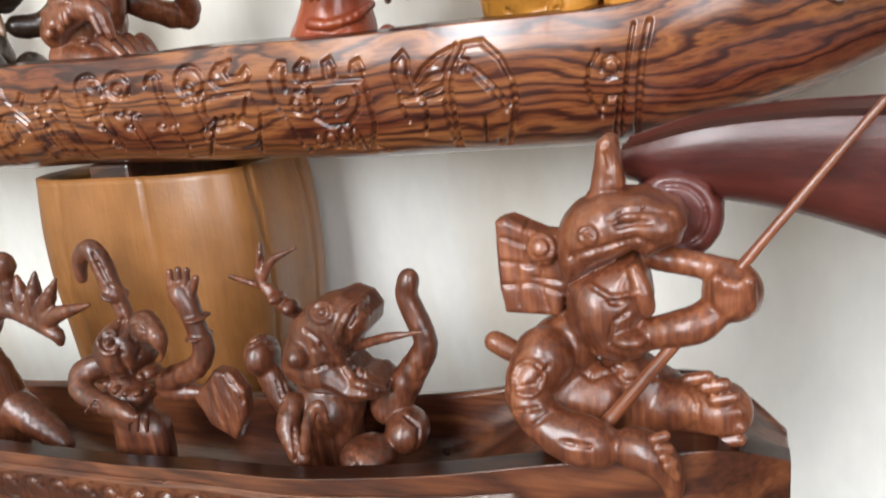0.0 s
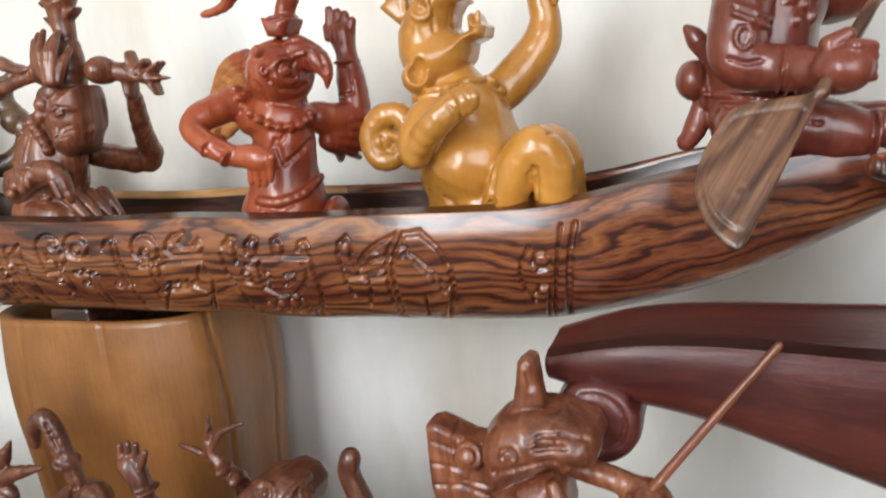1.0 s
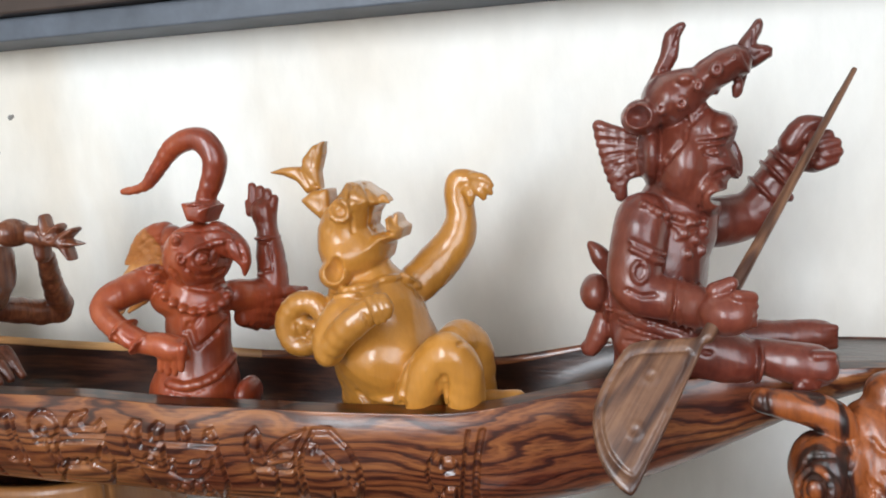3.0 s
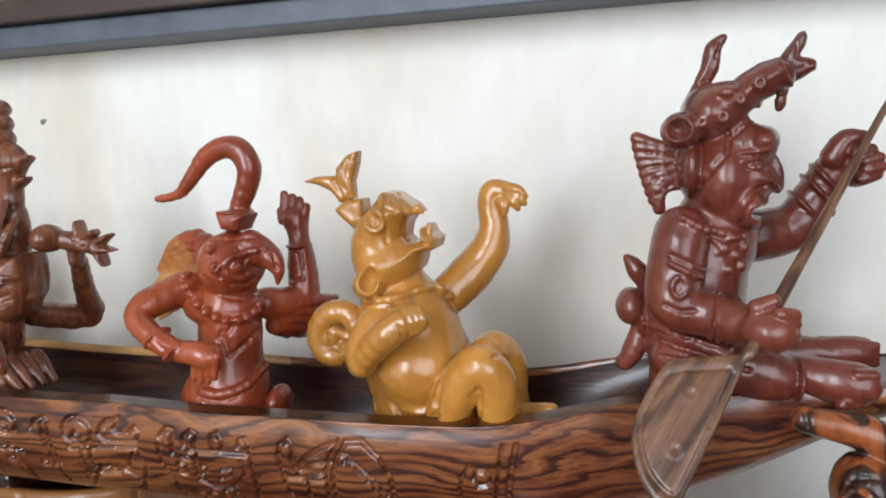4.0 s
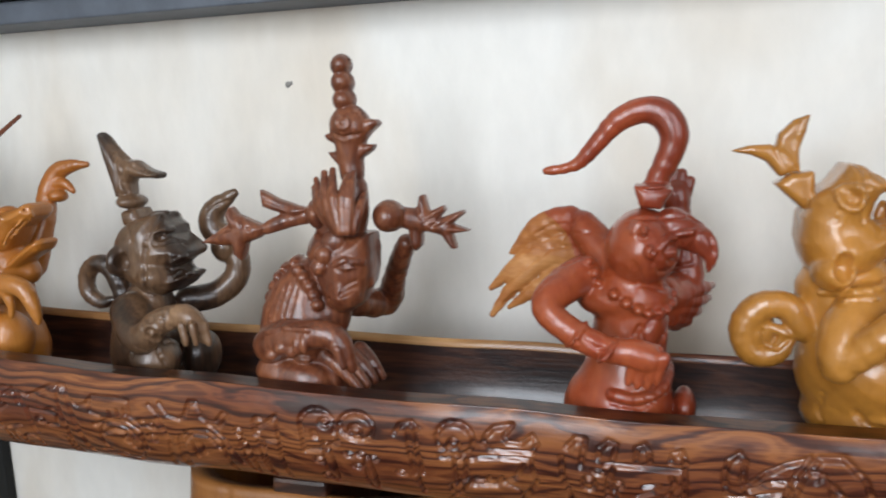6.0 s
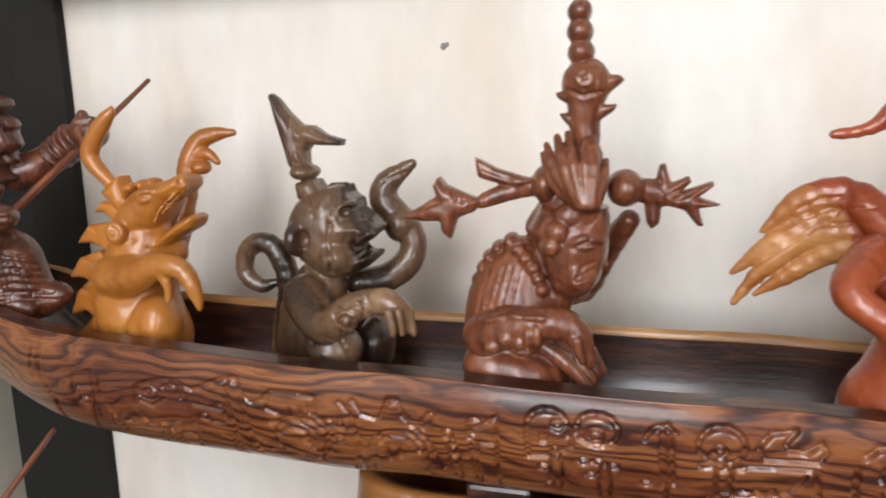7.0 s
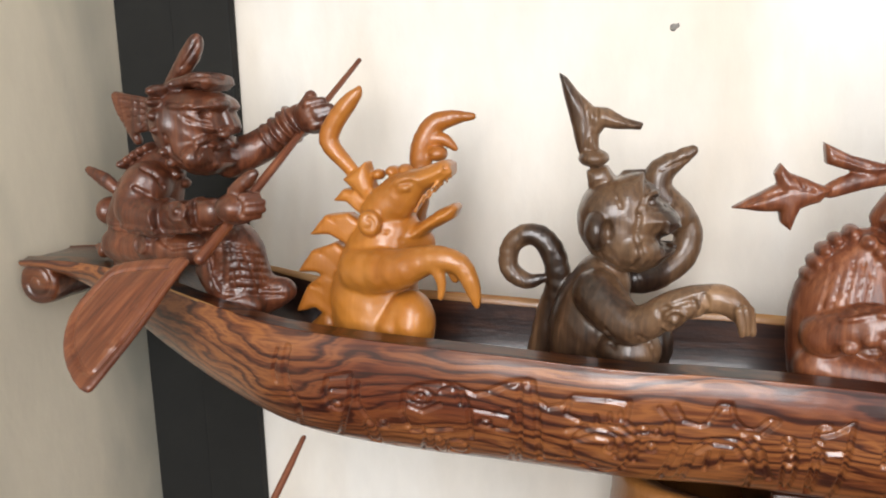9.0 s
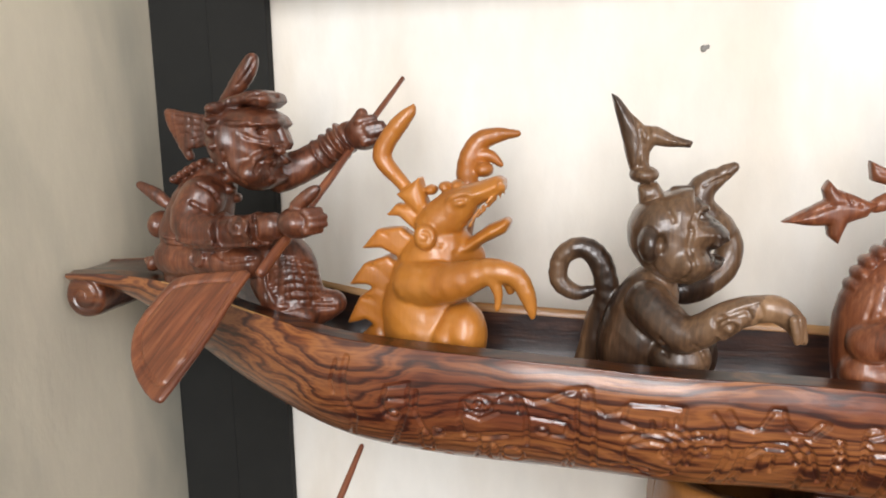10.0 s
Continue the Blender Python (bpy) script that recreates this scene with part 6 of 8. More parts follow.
    c.boss(-100.2, 1271.4, 3.9, 3.9, 5)
    c.score((-130.5, 1280.4), (-135.9, 1255.9), r=0.5)
    c.score((-125.9, 1281.5), (-131.1, 1256.2), r=0.5)
    c.score((-121.3, 1282.6), (-126.5, 1256.4), r=0.5)
    c.score((-116.7, 1283.7), (-121.8, 1256.7), r=0.5)
    c.score((-112.2, 1284.8), (-117.2, 1256.9), r=0.5)
    c.score((-127.8, 1253.9), (-114, 1257.8), (-95.9, 1257.7), r=1.2, proud=True)
    c.boss(-124.1, 1240.4, 4.2, 3.7, 3)
    c.boss(-116.1, 1245.4, 4.2, 3.7, 3)
    c.boss(-108.6, 1243.4, 3.7, 4.2, 3)
    c.boss(-103.5, 1247.9, 2.6, 5.7, 3)
    c.boss(-99, 1248.8, 2.6, 6.3, 3)
    c.boss(-111.3, 1236.3, 5.7, 3.1, 3)
    c.score((-75.3, 1382.2), (-76, 1380), (-77.9, 1378.7), (-80.3, 1378.8), (-82.3, 1380.3), (-83.1, 1382.5), (-82.5, 1384.7), (-80.6, 1386), (-78.1, 1385.9), (-76.2, 1384.5), (-75.3, 1382.2), r=1, proud=True)
    c.boss(-78.8, 1382.3, 2.1, 1.8, 2)
    c.score((-88.6, 1377.2), (-80.1, 1373.7), (-70, 1376.1), r=1)
    c.score((-142.5, 1318.6), (-156.5, 1318.5), (-175.8, 1311.1), r=0.8)
    c.score((-149.5, 1326.8), (-147.1, 1319.7), r=0.8)
    c.score((-135.7, 1338.3), (-117.6, 1330.9), r=0.8)
    c.score((-44.2, 1337.6), (-39.6, 1326.8), (-31.4, 1320.3), r=0.8)
    c.score((-28, 1330), (-37.5, 1323.5), r=0.8)
    c.score((-18.3, 1328.9), (-33.4, 1322), r=0.8)
    c.score((-23.9, 1309.5), (-31.2, 1318.1), r=0.8)
    ob = c.skin("plumed_carving", W_RUST)
    return tagged(ob, "reddish brown wooden figurine with bird totem and branching arms", "figurine")


plumed_carving()


def monkey_carving():
    c = Carving((-315, -17, 1161), (-161, 110, 1393), 1)
    c.limb((-246, 52, 1215), (-246, 52, 1168.5), 21, 21, flat=0.9)
    c.chain((-246, 52, 1265.7, 16), (-253.8, 52, 1244.3, 19.8), (-257.6, 52, 1224.5, 19.8), k=4)
    c.ball((-250, 52, 1238.7), 20.7, 24, 22.6, k=4)
    c.ball((-230, 32, 1229.8), 17.9, 17, 15.2, k=1.5)
    c.ball((-216.3, 66, 1222.8), 12.1, 17, 18.5, k=1.5)
    c.chain((-284.6, 66, 1210.1, 9), (-278.1, 64, 1239.8, 8.1), (-272.7, 60, 1261, 7.7), (-276.7, 58, 1281.7, 7.3), (-288.1, 57, 1290.6, 6.5), (-300.6, 57, 1283.8, 6.1), (-302.3, 57, 1269.4, 5.9), (-291.8, 57, 1261.3, 5), (-281.7, 57, 1263.2, 3), k=1)
    c.profile(52, 26, 18, (-252.8, 1318.6), (-237.2, 1326.4), (-231.1, 1328.2), (-224.7, 1328.5), (-223, 1323.5), (-217.5, 1319.3), (-216.9, 1313.9), (-209.7, 1309), (-203.9, 1302.8), (-205.3, 1298.3), (-211.4, 1296), (-217.5, 1290.8), (-213.5, 1287.2), (-206.1, 1286.7), (-207.3, 1283.4), (-216, 1276.1), (-225.6, 1271.7), (-239, 1273.5), (-252.3, 1282.5), (-259.3, 1293.6), (-259.5, 1306.6), k=1.2)
    c.ball((-243.7, 52, 1303.1), 17.3, 26, 20.7, k=3)
    c.ball((-226.5, 44, 1286.5), 12.9, 22, 11.1, k=3)
    c.ball((-213.4, 48, 1300.5), 8.2, 18, 7.8, k=2)
    c.ball((-204.7, 44, 1292.4), 7.4, 22, 3.3, k=0.9, cut=True)
    c.chain((-233.4, 52, 1324.6, 4.9), (-224.9, 52, 1328.1, 1.9), k=1)
    c.ball((-248.8, 30, 1297.7), 6.8, 12, 11, k=1)
    c.ball((-242.5, 20, 1298.2), 3.5, 10, 7.3, k=0.8, cut=True)
    c.ball((-252, 52, 1336.1), 8.7, 13, 5.3, k=0.7)
    c.profile(52, 12, 6, (-255.8, 1329.5), (-244.6, 1331.8), (-240.3, 1324.6), (-243.1, 1320.2), (-255, 1319.5), k=0.7)
    c.profile(52, 10, 7, (-272.6, 1384.4), (-268.1, 1381.3), (-260.8, 1372.3), (-252.8, 1364.9), (-245.2, 1364), (-236.1, 1358.6), (-225, 1355.4), (-226.8, 1351.4), (-238.1, 1352.3), (-246.6, 1353.3), (-249.6, 1348.9), (-249.6, 1340.4), (-260.6, 1339.1), (-264, 1350.2), (-268.9, 1369.9), k=1)
    c.chain((-248.4, 34, 1261.4, 13.5), (-235.2, 22, 1249.8, 11.5), (-224.2, 16, 1249.4, 9.3), (-209.8, 10, 1260.5, 8.4), (-197.2, 8, 1266.1, 7.4), (-185.1, 6, 1268.2, 6.7), (-176.2, 6, 1262.4, 5.7), (-172.3, 6, 1252.7, 2.7), k=2)
    c.chain((-178.1, -8, 1266, 2.6), (-176.3, -8, 1256.5, 2.1), (-176.1, -8, 1254, 1.4), k=0.6)
    c.chain((-175, -2, 1264.5, 2.6), (-173.2, -2, 1255, 2.1), (-172.9, -2, 1252.4, 1.5), k=0.6)
    c.chain((-171.5, 6, 1262.6, 2.7), (-169.7, 6, 1252.8, 2.2), (-169.4, 6, 1250.2, 1.5), k=0.6)
    c.chain((-227.9, 72, 1262, 9.5), (-213.2, 84, 1263.4, 9.3), (-200.1, 90, 1273.9, 8.6), (-196.8, 92, 1288.4, 8.3), (-206.5, 92, 1301.9, 9.1), (-216.6, 92, 1313.5, 9.1), (-214, 92, 1325.1, 7.8), (-196.2, 92, 1337.4, 3.5), k=2)
    c.ball((-205.1, 91, 1298.2), 11.1, 13, 11.5, -25, k=0.8)
    c.view_slope(52, -0.330, -0.177)
    c.score((-225.9, 1324.6), (-229.1, 1314.2), (-234.1, 1303.2), (-236, 1292.2), (-233.9, 1279.3), (-236.1, 1272.7), r=1.3)
    c.score((-233.1, 1305.1), (-228.2, 1312.7), (-219.1, 1316.4), r=1.6, proud=True)
    c.boss(-224.8, 1311, 5.3, 3.2, 4, cut=True)
    c.boss(-224.5, 1310.6, 2.3, 1.7, 2)
    c.score((-228.4, 1305.1), (-220.9, 1306.1), (-215.2, 1308.9), r=1)
    c.score((-219.2, 1298), (-221.3, 1290.7), (-217.7, 1283.4), r=1)
    c.score((-215.3, 1307.1), (-211.5, 1308.6), r=1)
    c.boss(-209.7, 1306.3, 1.9, 1.5, 2, cut=True)
    c.score((-217.5, 1293.5), (-210.9, 1297.3), (-205.1, 1297.9), r=1, proud=True)
    c.score((-219.6, 1283.4), (-215.7, 1287.2), (-207.4, 1285.6), r=1, proud=True)
    c.score((-248.9, 1319.5), (-244.5, 1306.8), r=0.9)
    c.score((-254.2, 1282.4), (-246.7, 1273.3), (-235.2, 1270.8), r=0.9)
    c.score((-231.9, 1252.7), (-210.7, 1261.9), (-206.9, 1248.6), (-226.2, 1237.7), (-231.9, 1252.7), r=1)
    c.score((-218.6, 1248), (-219.7, 1244.6), (-222.4, 1242.4), (-225.8, 1242.2), (-228.4, 1244.2), (-229.3, 1247.5), (-228.2, 1250.9), (-225.5, 1253.1), (-222.2, 1253.2), (-219.5, 1251.3), (-218.6, 1248), r=1, proud=True)
    c.boss(-224, 1247.8, 2.4, 2.6, 2)
    c.score((-215.5, 1258.5), (-212.9, 1246.4), r=1)
    c.score((-211.7, 1260), (-208.8, 1248.1), r=1)
    c.score((-260.3, 1367.9), (-258, 1353.7), (-259.2, 1340.3), r=1)
    c.score((-252.9, 1362.4), (-255.3, 1350.1), (-251.8, 1341.1), r=1)
    c.score((-245.4, 1359.6), (-232.5, 1354.1), r=1)
    c.score((-240.2, 1237.3), (-230.5, 1234), (-223.1, 1221), r=0.9)
    c.score((-255.9, 1240.3), (-248.4, 1229), r=0.9)
    c.score((-203.7, 1332), (-196.5, 1335.4), (-187.6, 1338.8), r=0.8)
    ob = c.skin("monkey_carving", W_DARK, ((-177, 6, 1260), 20, W_TAN))
    return tagged(ob, "dark brown walnut monkey figurine with curled tail and leaf crest", "figurine")


monkey_carving()


def iguana_carving():
    c = Carving((-459, -16, 1158), (-299, 140, 1395), 1.3)
    c.limb((-386, 57, 1225), (-386, 57, 1173.1), 30.3, 30.3, flat=0.75)
    c.chain((-384, 57, 1221, 30.3), (-390, 57, 1247, 27.8), (-384, 57, 1274, 23.8), (-377, 57, 1291, 17.7))
    c.ball((-359, 39, 1236), 13.6, 16, 20.8)
    c.chain((-364, 37, 1247, 8.6), (-371, 35, 1233, 10.8))
    c.groove((-365, 23, 1251), (-369, 19, 1238), r=0.8)
    c.chain((-379, 57, 1292, 15.7), (-386, 57, 1274, 17.9), (-395, 57, 1256, 19.5), k=3)
    c.chain((-365, 57, 1286, 11.6), (-360, 61, 1282, 10.1), k=3)
    c.profile(57, 19, 13, (-394, 1306), (-386, 1317), (-374, 1326), (-357, 1330), (-341, 1335), (-336, 1333), (-336, 1326), (-341, 1322), (-352, 1317), (-357, 1308), (-363, 1300), (-375, 1293), (-383, 1288), (-392, 1292), k=1.2)
    c.profile(57, 15, 10, (-383, 1287), (-371, 1288), (-358, 1296), (-346, 1304), (-335, 1309), (-332, 1306), (-335, 1300), (-348, 1293), (-358, 1286), (-371, 1279), (-380, 1281), k=1.2)
    c.chain((-336, 48, 1326, 1.3), (-336, 49, 1324, 0.8), k=0.8)
    c.chain((-338, 47, 1324, 1.3), (-338, 48, 1322, 0.8), k=0.8)
    c.chain((-341, 47, 1322, 1.3), (-341, 48, 1320, 0.8), k=0.8)
    c.chain((-343, 46, 1320, 1.3), (-343, 47, 1318, 0.8), k=0.8)
    c.chain((-345, 45, 1318, 1.3), (-345, 46, 1316, 0.8), k=0.8)
    c.chain((-348, 44, 1316, 1.3), (-348, 45, 1314, 0.8), k=0.8)
    c.chain((-350, 44, 1313, 1.3), (-350, 45, 1312, 0.8), k=0.8)
    c.chain((-352, 43, 1311, 1.3), (-352, 44, 1310, 0.8), k=0.8)
    c.chain((-335, 47, 1329, 0.9), (-343, 43, 1322, 0.9), (-351, 40, 1314, 0.9), (-356, 39, 1305, 0.9), k=0.7)
    c.chain((-373, 41, 1314, 1.3), (-368, 39, 1322, 1.7), (-360, 39, 1325, 1.7), (-354, 42, 1324, 1.1), k=0.7)
    c.ball((-363, 41, 1319), 5.7, 5, 2.9, 15, k=0.8)
    c.groove((-368, 37, 1316), (-362, 35, 1320), (-355, 38, 1321), r=1.12)
    c.groove((-372, 37, 1313), (-372, 36, 1303), (-370, 39, 1297), r=1.12)
    c.groove((-375, 39, 1292), (-362, 38, 1299), (-356, 39, 1303), r=1.12)
    c.groove((-374, 42, 1285), (-358, 42, 1289), (-335, 45, 1303), r=0.96)
    c.groove((-340, 44, 1330), (-338, 45, 1331), r=1.44)
    c.ball((-384, 57, 1326), 4.4, 8, 3.6, k=0.9)
    c.ball((-375, 57, 1328), 4.3, 8, 3.6, k=0.9)
    c.ball((-367, 57, 1329), 4.3, 8, 3.5, k=0.9)
    c.ball((-384, 36, 1298), 7.3, 6, 8.1, k=1)
    c.ball((-382, 30, 1299), 4.5, 4, 5.1, k=0.7, cut=True)
    c.ball((-384, 34, 1298), 2.9, 3.5, 3.3, k=0.7)
    c.chain((-401, 57, 1327, 4), (-409, 57, 1336, 5), (-417, 57, 1347, 6), (-413, 57, 1358, 6.2), (-404, 57, 1369, 5.3), (-397, 57, 1376, 3.5), (-395, 57, 1380, 1), k=0.9)
    c.groove((-400, 45, 1333), (-406, 40, 1346), (-401, 40, 1360), r=0.96)
    c.profile(57, 10, 6, (-407, 1323), (-397, 1330), (-391, 1335), (-389, 1328), (-386, 1316), (-392, 1309), (-398, 1316), k=0.8)
    c.profile(57, 8, 3.5, (-380, 1302), (-398, 1316), (-407, 1317), (-415, 1309), (-405, 1309), (-389, 1294), k=1)
    c.groove((-405, 52, 1317), (-398, 48, 1313), (-396, 48, 1306), r=0.96)
    c.profile(57, 8, 3.5, (-390, 1292), (-404, 1302), (-420, 1300), (-432, 1287), (-418, 1288), (-397, 1277), k=1)
    c.groove((-418, 52, 1301), (-412, 48, 1296), (-405, 48, 1290), r=0.96)
    c.profile(57, 8, 3.5, (-399, 1272), (-414, 1283), (-430, 1277), (-442, 1262), (-429, 1263), (-405, 1253), k=1)
    c.groove((-427, 52, 1278), (-421, 48, 1275), (-412, 48, 1266), r=0.96)
    c.profile(57, 8, 3.5, (-403, 1255), (-422, 1263), (-435, 1254), (-444, 1235), (-430, 1239), (-409, 1224), k=1)
    c.groove((-432, 52, 1255), (-424, 48, 1253), (-417, 48, 1238), r=0.96)
    c.chain((-421, 57, 1227, 10.5), (-435, 57, 1222, 4.2), k=2)
    c.chain((-392, 39, 1268, 14.4), (-365, 27, 1272, 11.8), (-342, 22, 1280, 7.8), (-325, 21, 1278, 6), (-317, 21, 1264, 4), (-315, 21, 1253, 1.7), k=2)
    c.chain((-339, 19, 1278, 4.4), (-335, 19, 1267, 3), (-336, 19, 1258, 1.7), k=1)
    c.chain((-332, 25, 1277, 4.1), (-329, 27, 1268, 2.7), k=1)
    c.chain((-377, 82, 1283, 11.6), (-368, 91, 1317, 8.5), (-369, 99, 1340, 7), (-362, 103, 1354, 7), (-349, 105, 1359, 5.1), (-335, 106, 1360, 2.7), k=1)
    c.chain((-362, 101, 1345, 5.1), (-353, 101, 1345, 3.9), (-346, 101, 1339, 2.3), k=1)
    c.ball((-357, 97, 1336), 7, 8, 5.4, k=1)
    ob = c.skin("iguana_carving", W_ORANGE)
    return tagged(ob, "orange wooden iguana figurine with open jaws and spiny back", "figurine")


iguana_carving()


def stern_paddler_carving():
    c = Carving((-605, -15, 1226), (-410, 103, 1422), 1)
    c.limb((-556, 52, 1276), (-556, 52, 1254.3), 22, 22, flat=0.8)
    c.chain((-535.3, 52, 1329.8, 14.2), (-546.7, 52, 1313, 20.6), (-553.7, 52, 1293.7, 23.3), k=3)
    c.chain((-553.8, 52, 1293.3, 22.9), (-557, 52, 1275.8, 19), k=3)
    c.chain((-536.5, 36, 1321.1, 14.9), (-540.1, 26, 1306, 12.3), (-520.3, 20, 1300.2, 10.6), (-497.3, 16, 1303.2, 9.4), (-475, 12, 1307, 8.6), k=2.5)
    c.ball((-454.6, 8, 1310.7), 13.5, 17, 10)
    c.chain((-454.6, 4, 1320.3, 4.6), (-444.9, 4, 1328.5, 3.9), (-440.7, 4, 1331.2, 2.1), k=1)
    c.chain((-446.2, -4, 1317.9, 2.9), (-439.6, 2, 1318, 2.4), k=0.6)
    c.chain((-443.3, -4, 1314.4, 2.9), (-436.7, 2, 1314.4, 2.4), k=0.6)
    c.chain((-443.2, -4, 1310.5, 2.9), (-436.6, 2, 1310.5, 2.4), k=0.6)
    c.chain((-446.1, -4, 1306.8, 2.9), (-439.5, 2, 1306.8, 2.4), k=0.6)
    c.ball((-512.6, 19, 1302.5), 1.8, 19, 12.1, 8, k=0.6)
    c.ball((-484.9, 14, 1305.6), 1.6, 18, 10.5, 8, k=0.6)
    c.chain((-496.6, 70, 1334.7, 12.8), (-479.4, 78, 1341.4, 11.3), (-464.7, 82, 1349.5, 10.6), (-448.8, 84, 1360.6, 10.2), k=2)
    c.ball((-468.3, 82, 1347.4), 2.3, 14, 12.7, 35, k=0.6)
    c.ball((-462.2, 82, 1351.5), 2.3, 14, 12.7, 35, k=0.6)
    c.ball((-456.2, 82, 1355.6), 2.3, 14, 12.7, 35, k=0.6)
    c.ball((-451.4, 82, 1359.1), 2.3, 14, 12.7, 35, k=0.6)
    c.ball((-437.6, 82, 1362.5), 13.1, 14, 12.3)
    c.chain((-437, 72, 1369.8, 4.1), (-427.9, 74, 1372, 3.1), k=0.7)
    c.chain((-431.8, 72, 1365.2, 4.1), (-422.7, 74, 1367.4, 3.1), k=0.7)
    c.chain((-429.1, 72, 1362.1, 4.1), (-420.1, 74, 1364.3, 3.1), k=0.7)
    c.chain((-433.4, 72, 1356.6, 4.1), (-424.3, 74, 1358.8, 3.1), k=0.7)
    c.chain((-442.5, 76, 1364.7, 5.8), (-436.4, 76, 1375, 4.2), k=0.8)
    c.profile(52, 25, 17, (-531.7, 1381.6), (-534.6, 1358.6), (-527.8, 1344.2), (-518.4, 1332.9), (-505, 1326.2), (-497, 1325.8), (-486.2, 1331.5), (-484.8, 1334.3), (-494.4, 1336.8), (-492.5, 1343), (-485.3, 1342), (-483.3, 1344.7), (-487, 1348.8), (-488.1, 1351.2), (-482.7, 1351.9), (-481.2, 1355.9), (-483.2, 1361.8), (-485.1, 1365.8), (-481.3, 1368.6), (-484.8, 1374.6), (-500, 1380.8), k=1.2)
    c.ball((-515.9, 52, 1358.3), 16.8, 27, 20.8, k=3)
    c.ball((-496.4, 52, 1369.9), 12.3, 24, 9.1, k=3)
    c.ball((-497.7, 44, 1338.5), 10.7, 22, 10.7, k=3)
    c.chain((-483.2, 48, 1364.8, 2.7), (-480.4, 48, 1356, 3.3), k=1)
    c.ball((-480.5, 42, 1354.2), 3.5, 8, 3.1, k=0.8)
    c.ball((-479.6, 40, 1340.3), 5.8, 16, 2.9, k=0.9, cut=True)
    c.profile(52, 19, 8, (-528.7, 1381), (-514.1, 1387.7), (-494.5, 1391.4), (-485.8, 1388.8), (-484.7, 1383.3), (-490.7, 1379.2), (-504.4, 1382.3), (-523.3, 1376.9), k=0.8)
    c.chain((-526.1, 52, 1383.5, 2.8), (-515.1, 52, 1394, 5.5), (-506.4, 52, 1404.4, 5.9), (-502.6, 52, 1411.3, 4.4), k=1.2)
    c.ball((-520.5, 36, 1379.7), 5.7, 14, 4.6, k=0.7)
    c.ball((-521.7, 36, 1372.8), 6.1, 14, 3.8, k=0.7)
    c.ball((-521.7, 36, 1364.7), 5.7, 14, 5, k=0.7)
    c.ball((-520.8, 36, 1355.7), 4.6, 14, 3.8, k=0.7)
    c.chain((-537.9, 54, 1373.8, 2.2), (-553.3, 54, 1375.6, 2.8), (-569.2, 56, 1377.6, 3.4), k=0.5)
    c.chain((-538.2, 54, 1371.8, 2.2), (-553.6, 54, 1373.1, 2.8), (-568.8, 56, 1374.1, 3.4), k=0.5)
    c.chain((-538.4, 54, 1369.8, 2.2), (-553.9, 54, 1370.5, 2.8), (-567.6, 56, 1370.3, 3.4), k=0.5)
    c.chain((-538.6, 54, 1367.7, 2.2), (-554.1, 54, 1368, 2.8), (-566.3, 56, 1366.8, 3.4), k=0.5)
    c.chain((-538.8, 54, 1365.7, 2.2), (-554.4, 54, 1365.4, 2.8), (-564.5, 56, 1363, 3.4), k=0.5)
    c.chain((-539, 54, 1363.7, 2.2), (-554.7, 54, 1362.9, 2.8), (-562.5, 56, 1359.5, 3.4), k=0.5)
    c.chain((-539.3, 54, 1361.7, 2.2), (-555, 54, 1360.3, 2.8), (-560.5, 56, 1355.7, 3.4), k=0.5)
    c.chain((-539.5, 54, 1359.6, 2.2), (-555.3, 54, 1357.8, 2.8), (-558, 56, 1352.2, 3.4), k=0.5)
    c.chain((-539.7, 54, 1357.6, 2.2), (-555.6, 54, 1355.1, 2.8), (-555.5, 56, 1348.4, 3.4), k=0.5)
    c.chain((-572.3, 52, 1314.9, 4), (-582.7, 52, 1322.3, 4.7), (-594, 52, 1328.7, 2.8), k=1)
    c.ball((-579.1, 52, 1300.8), 8.3, 13, 9.9)
    c.ball((-561.9, 50, 1333.1), 3.5, 10, 3.5, k=0.7)
    c.ball((-556.7, 50, 1336.3), 3.5, 10, 3.5, k=0.7)
    c.ball((-551.5, 50, 1339.3), 3.5, 10, 3.5, k=0.7)
    c.ball((-546.4, 50, 1342), 3.5, 10, 3.5, k=0.7)
    c.ball((-540.7, 50, 1344), 3.5, 10, 3.5, k=0.7)
    c.chain((-565.9, 40, 1280, 11.9), (-529.6, 30, 1280.7, 10.9), (-499.4, 26, 1280.3, 10), k=2.5)
    c.chain((-592.2, 56, 1272.3, 6), (-595.9, 56, 1274, 2.8), k=1)
    c.chain((-499.1, 44, 1285.2, 13.6), (-481.3, 44, 1279.5, 16.3), (-479.2, 46, 1262.4, 17.9), (-471.2, 50, 1247, 14.6), (-452.7, 54, 1249, 8), k=3)
    c.chain((-494.5, 34, 1266.6, 9.1), (-482.3, 34, 1250.5, 9.1), (-467.3, 38, 1241.9, 7.7), k=2)
    c.view_slope(52, -0.661, -0.167)
    c.score((-576.7, 1288.9), (-554.6, 1286.3), (-532.5, 1287.3), (-503.6, 1290), r=1.3, proud=True)
    c.score((-578.8, 1292.8), (-561.7, 1289.2), (-544.5, 1288.7), r=1.3, proud=True)
    c.score((-550.5, 1278.6), (-551.8, 1275.5), (-554.5, 1273.5), (-557.5, 1273.5), (-559.8, 1275.3), (-560.4, 1278.4), (-559.1, 1281.5), (-556.4, 1283.4), (-553.3, 1283.5), (-551.1, 1281.7), (-550.5, 1278.6), r=1, proud=True)
    c.score((-542.7, 1282.7), (-533.6, 1276.5), (-514.1, 1279.2), r=1)
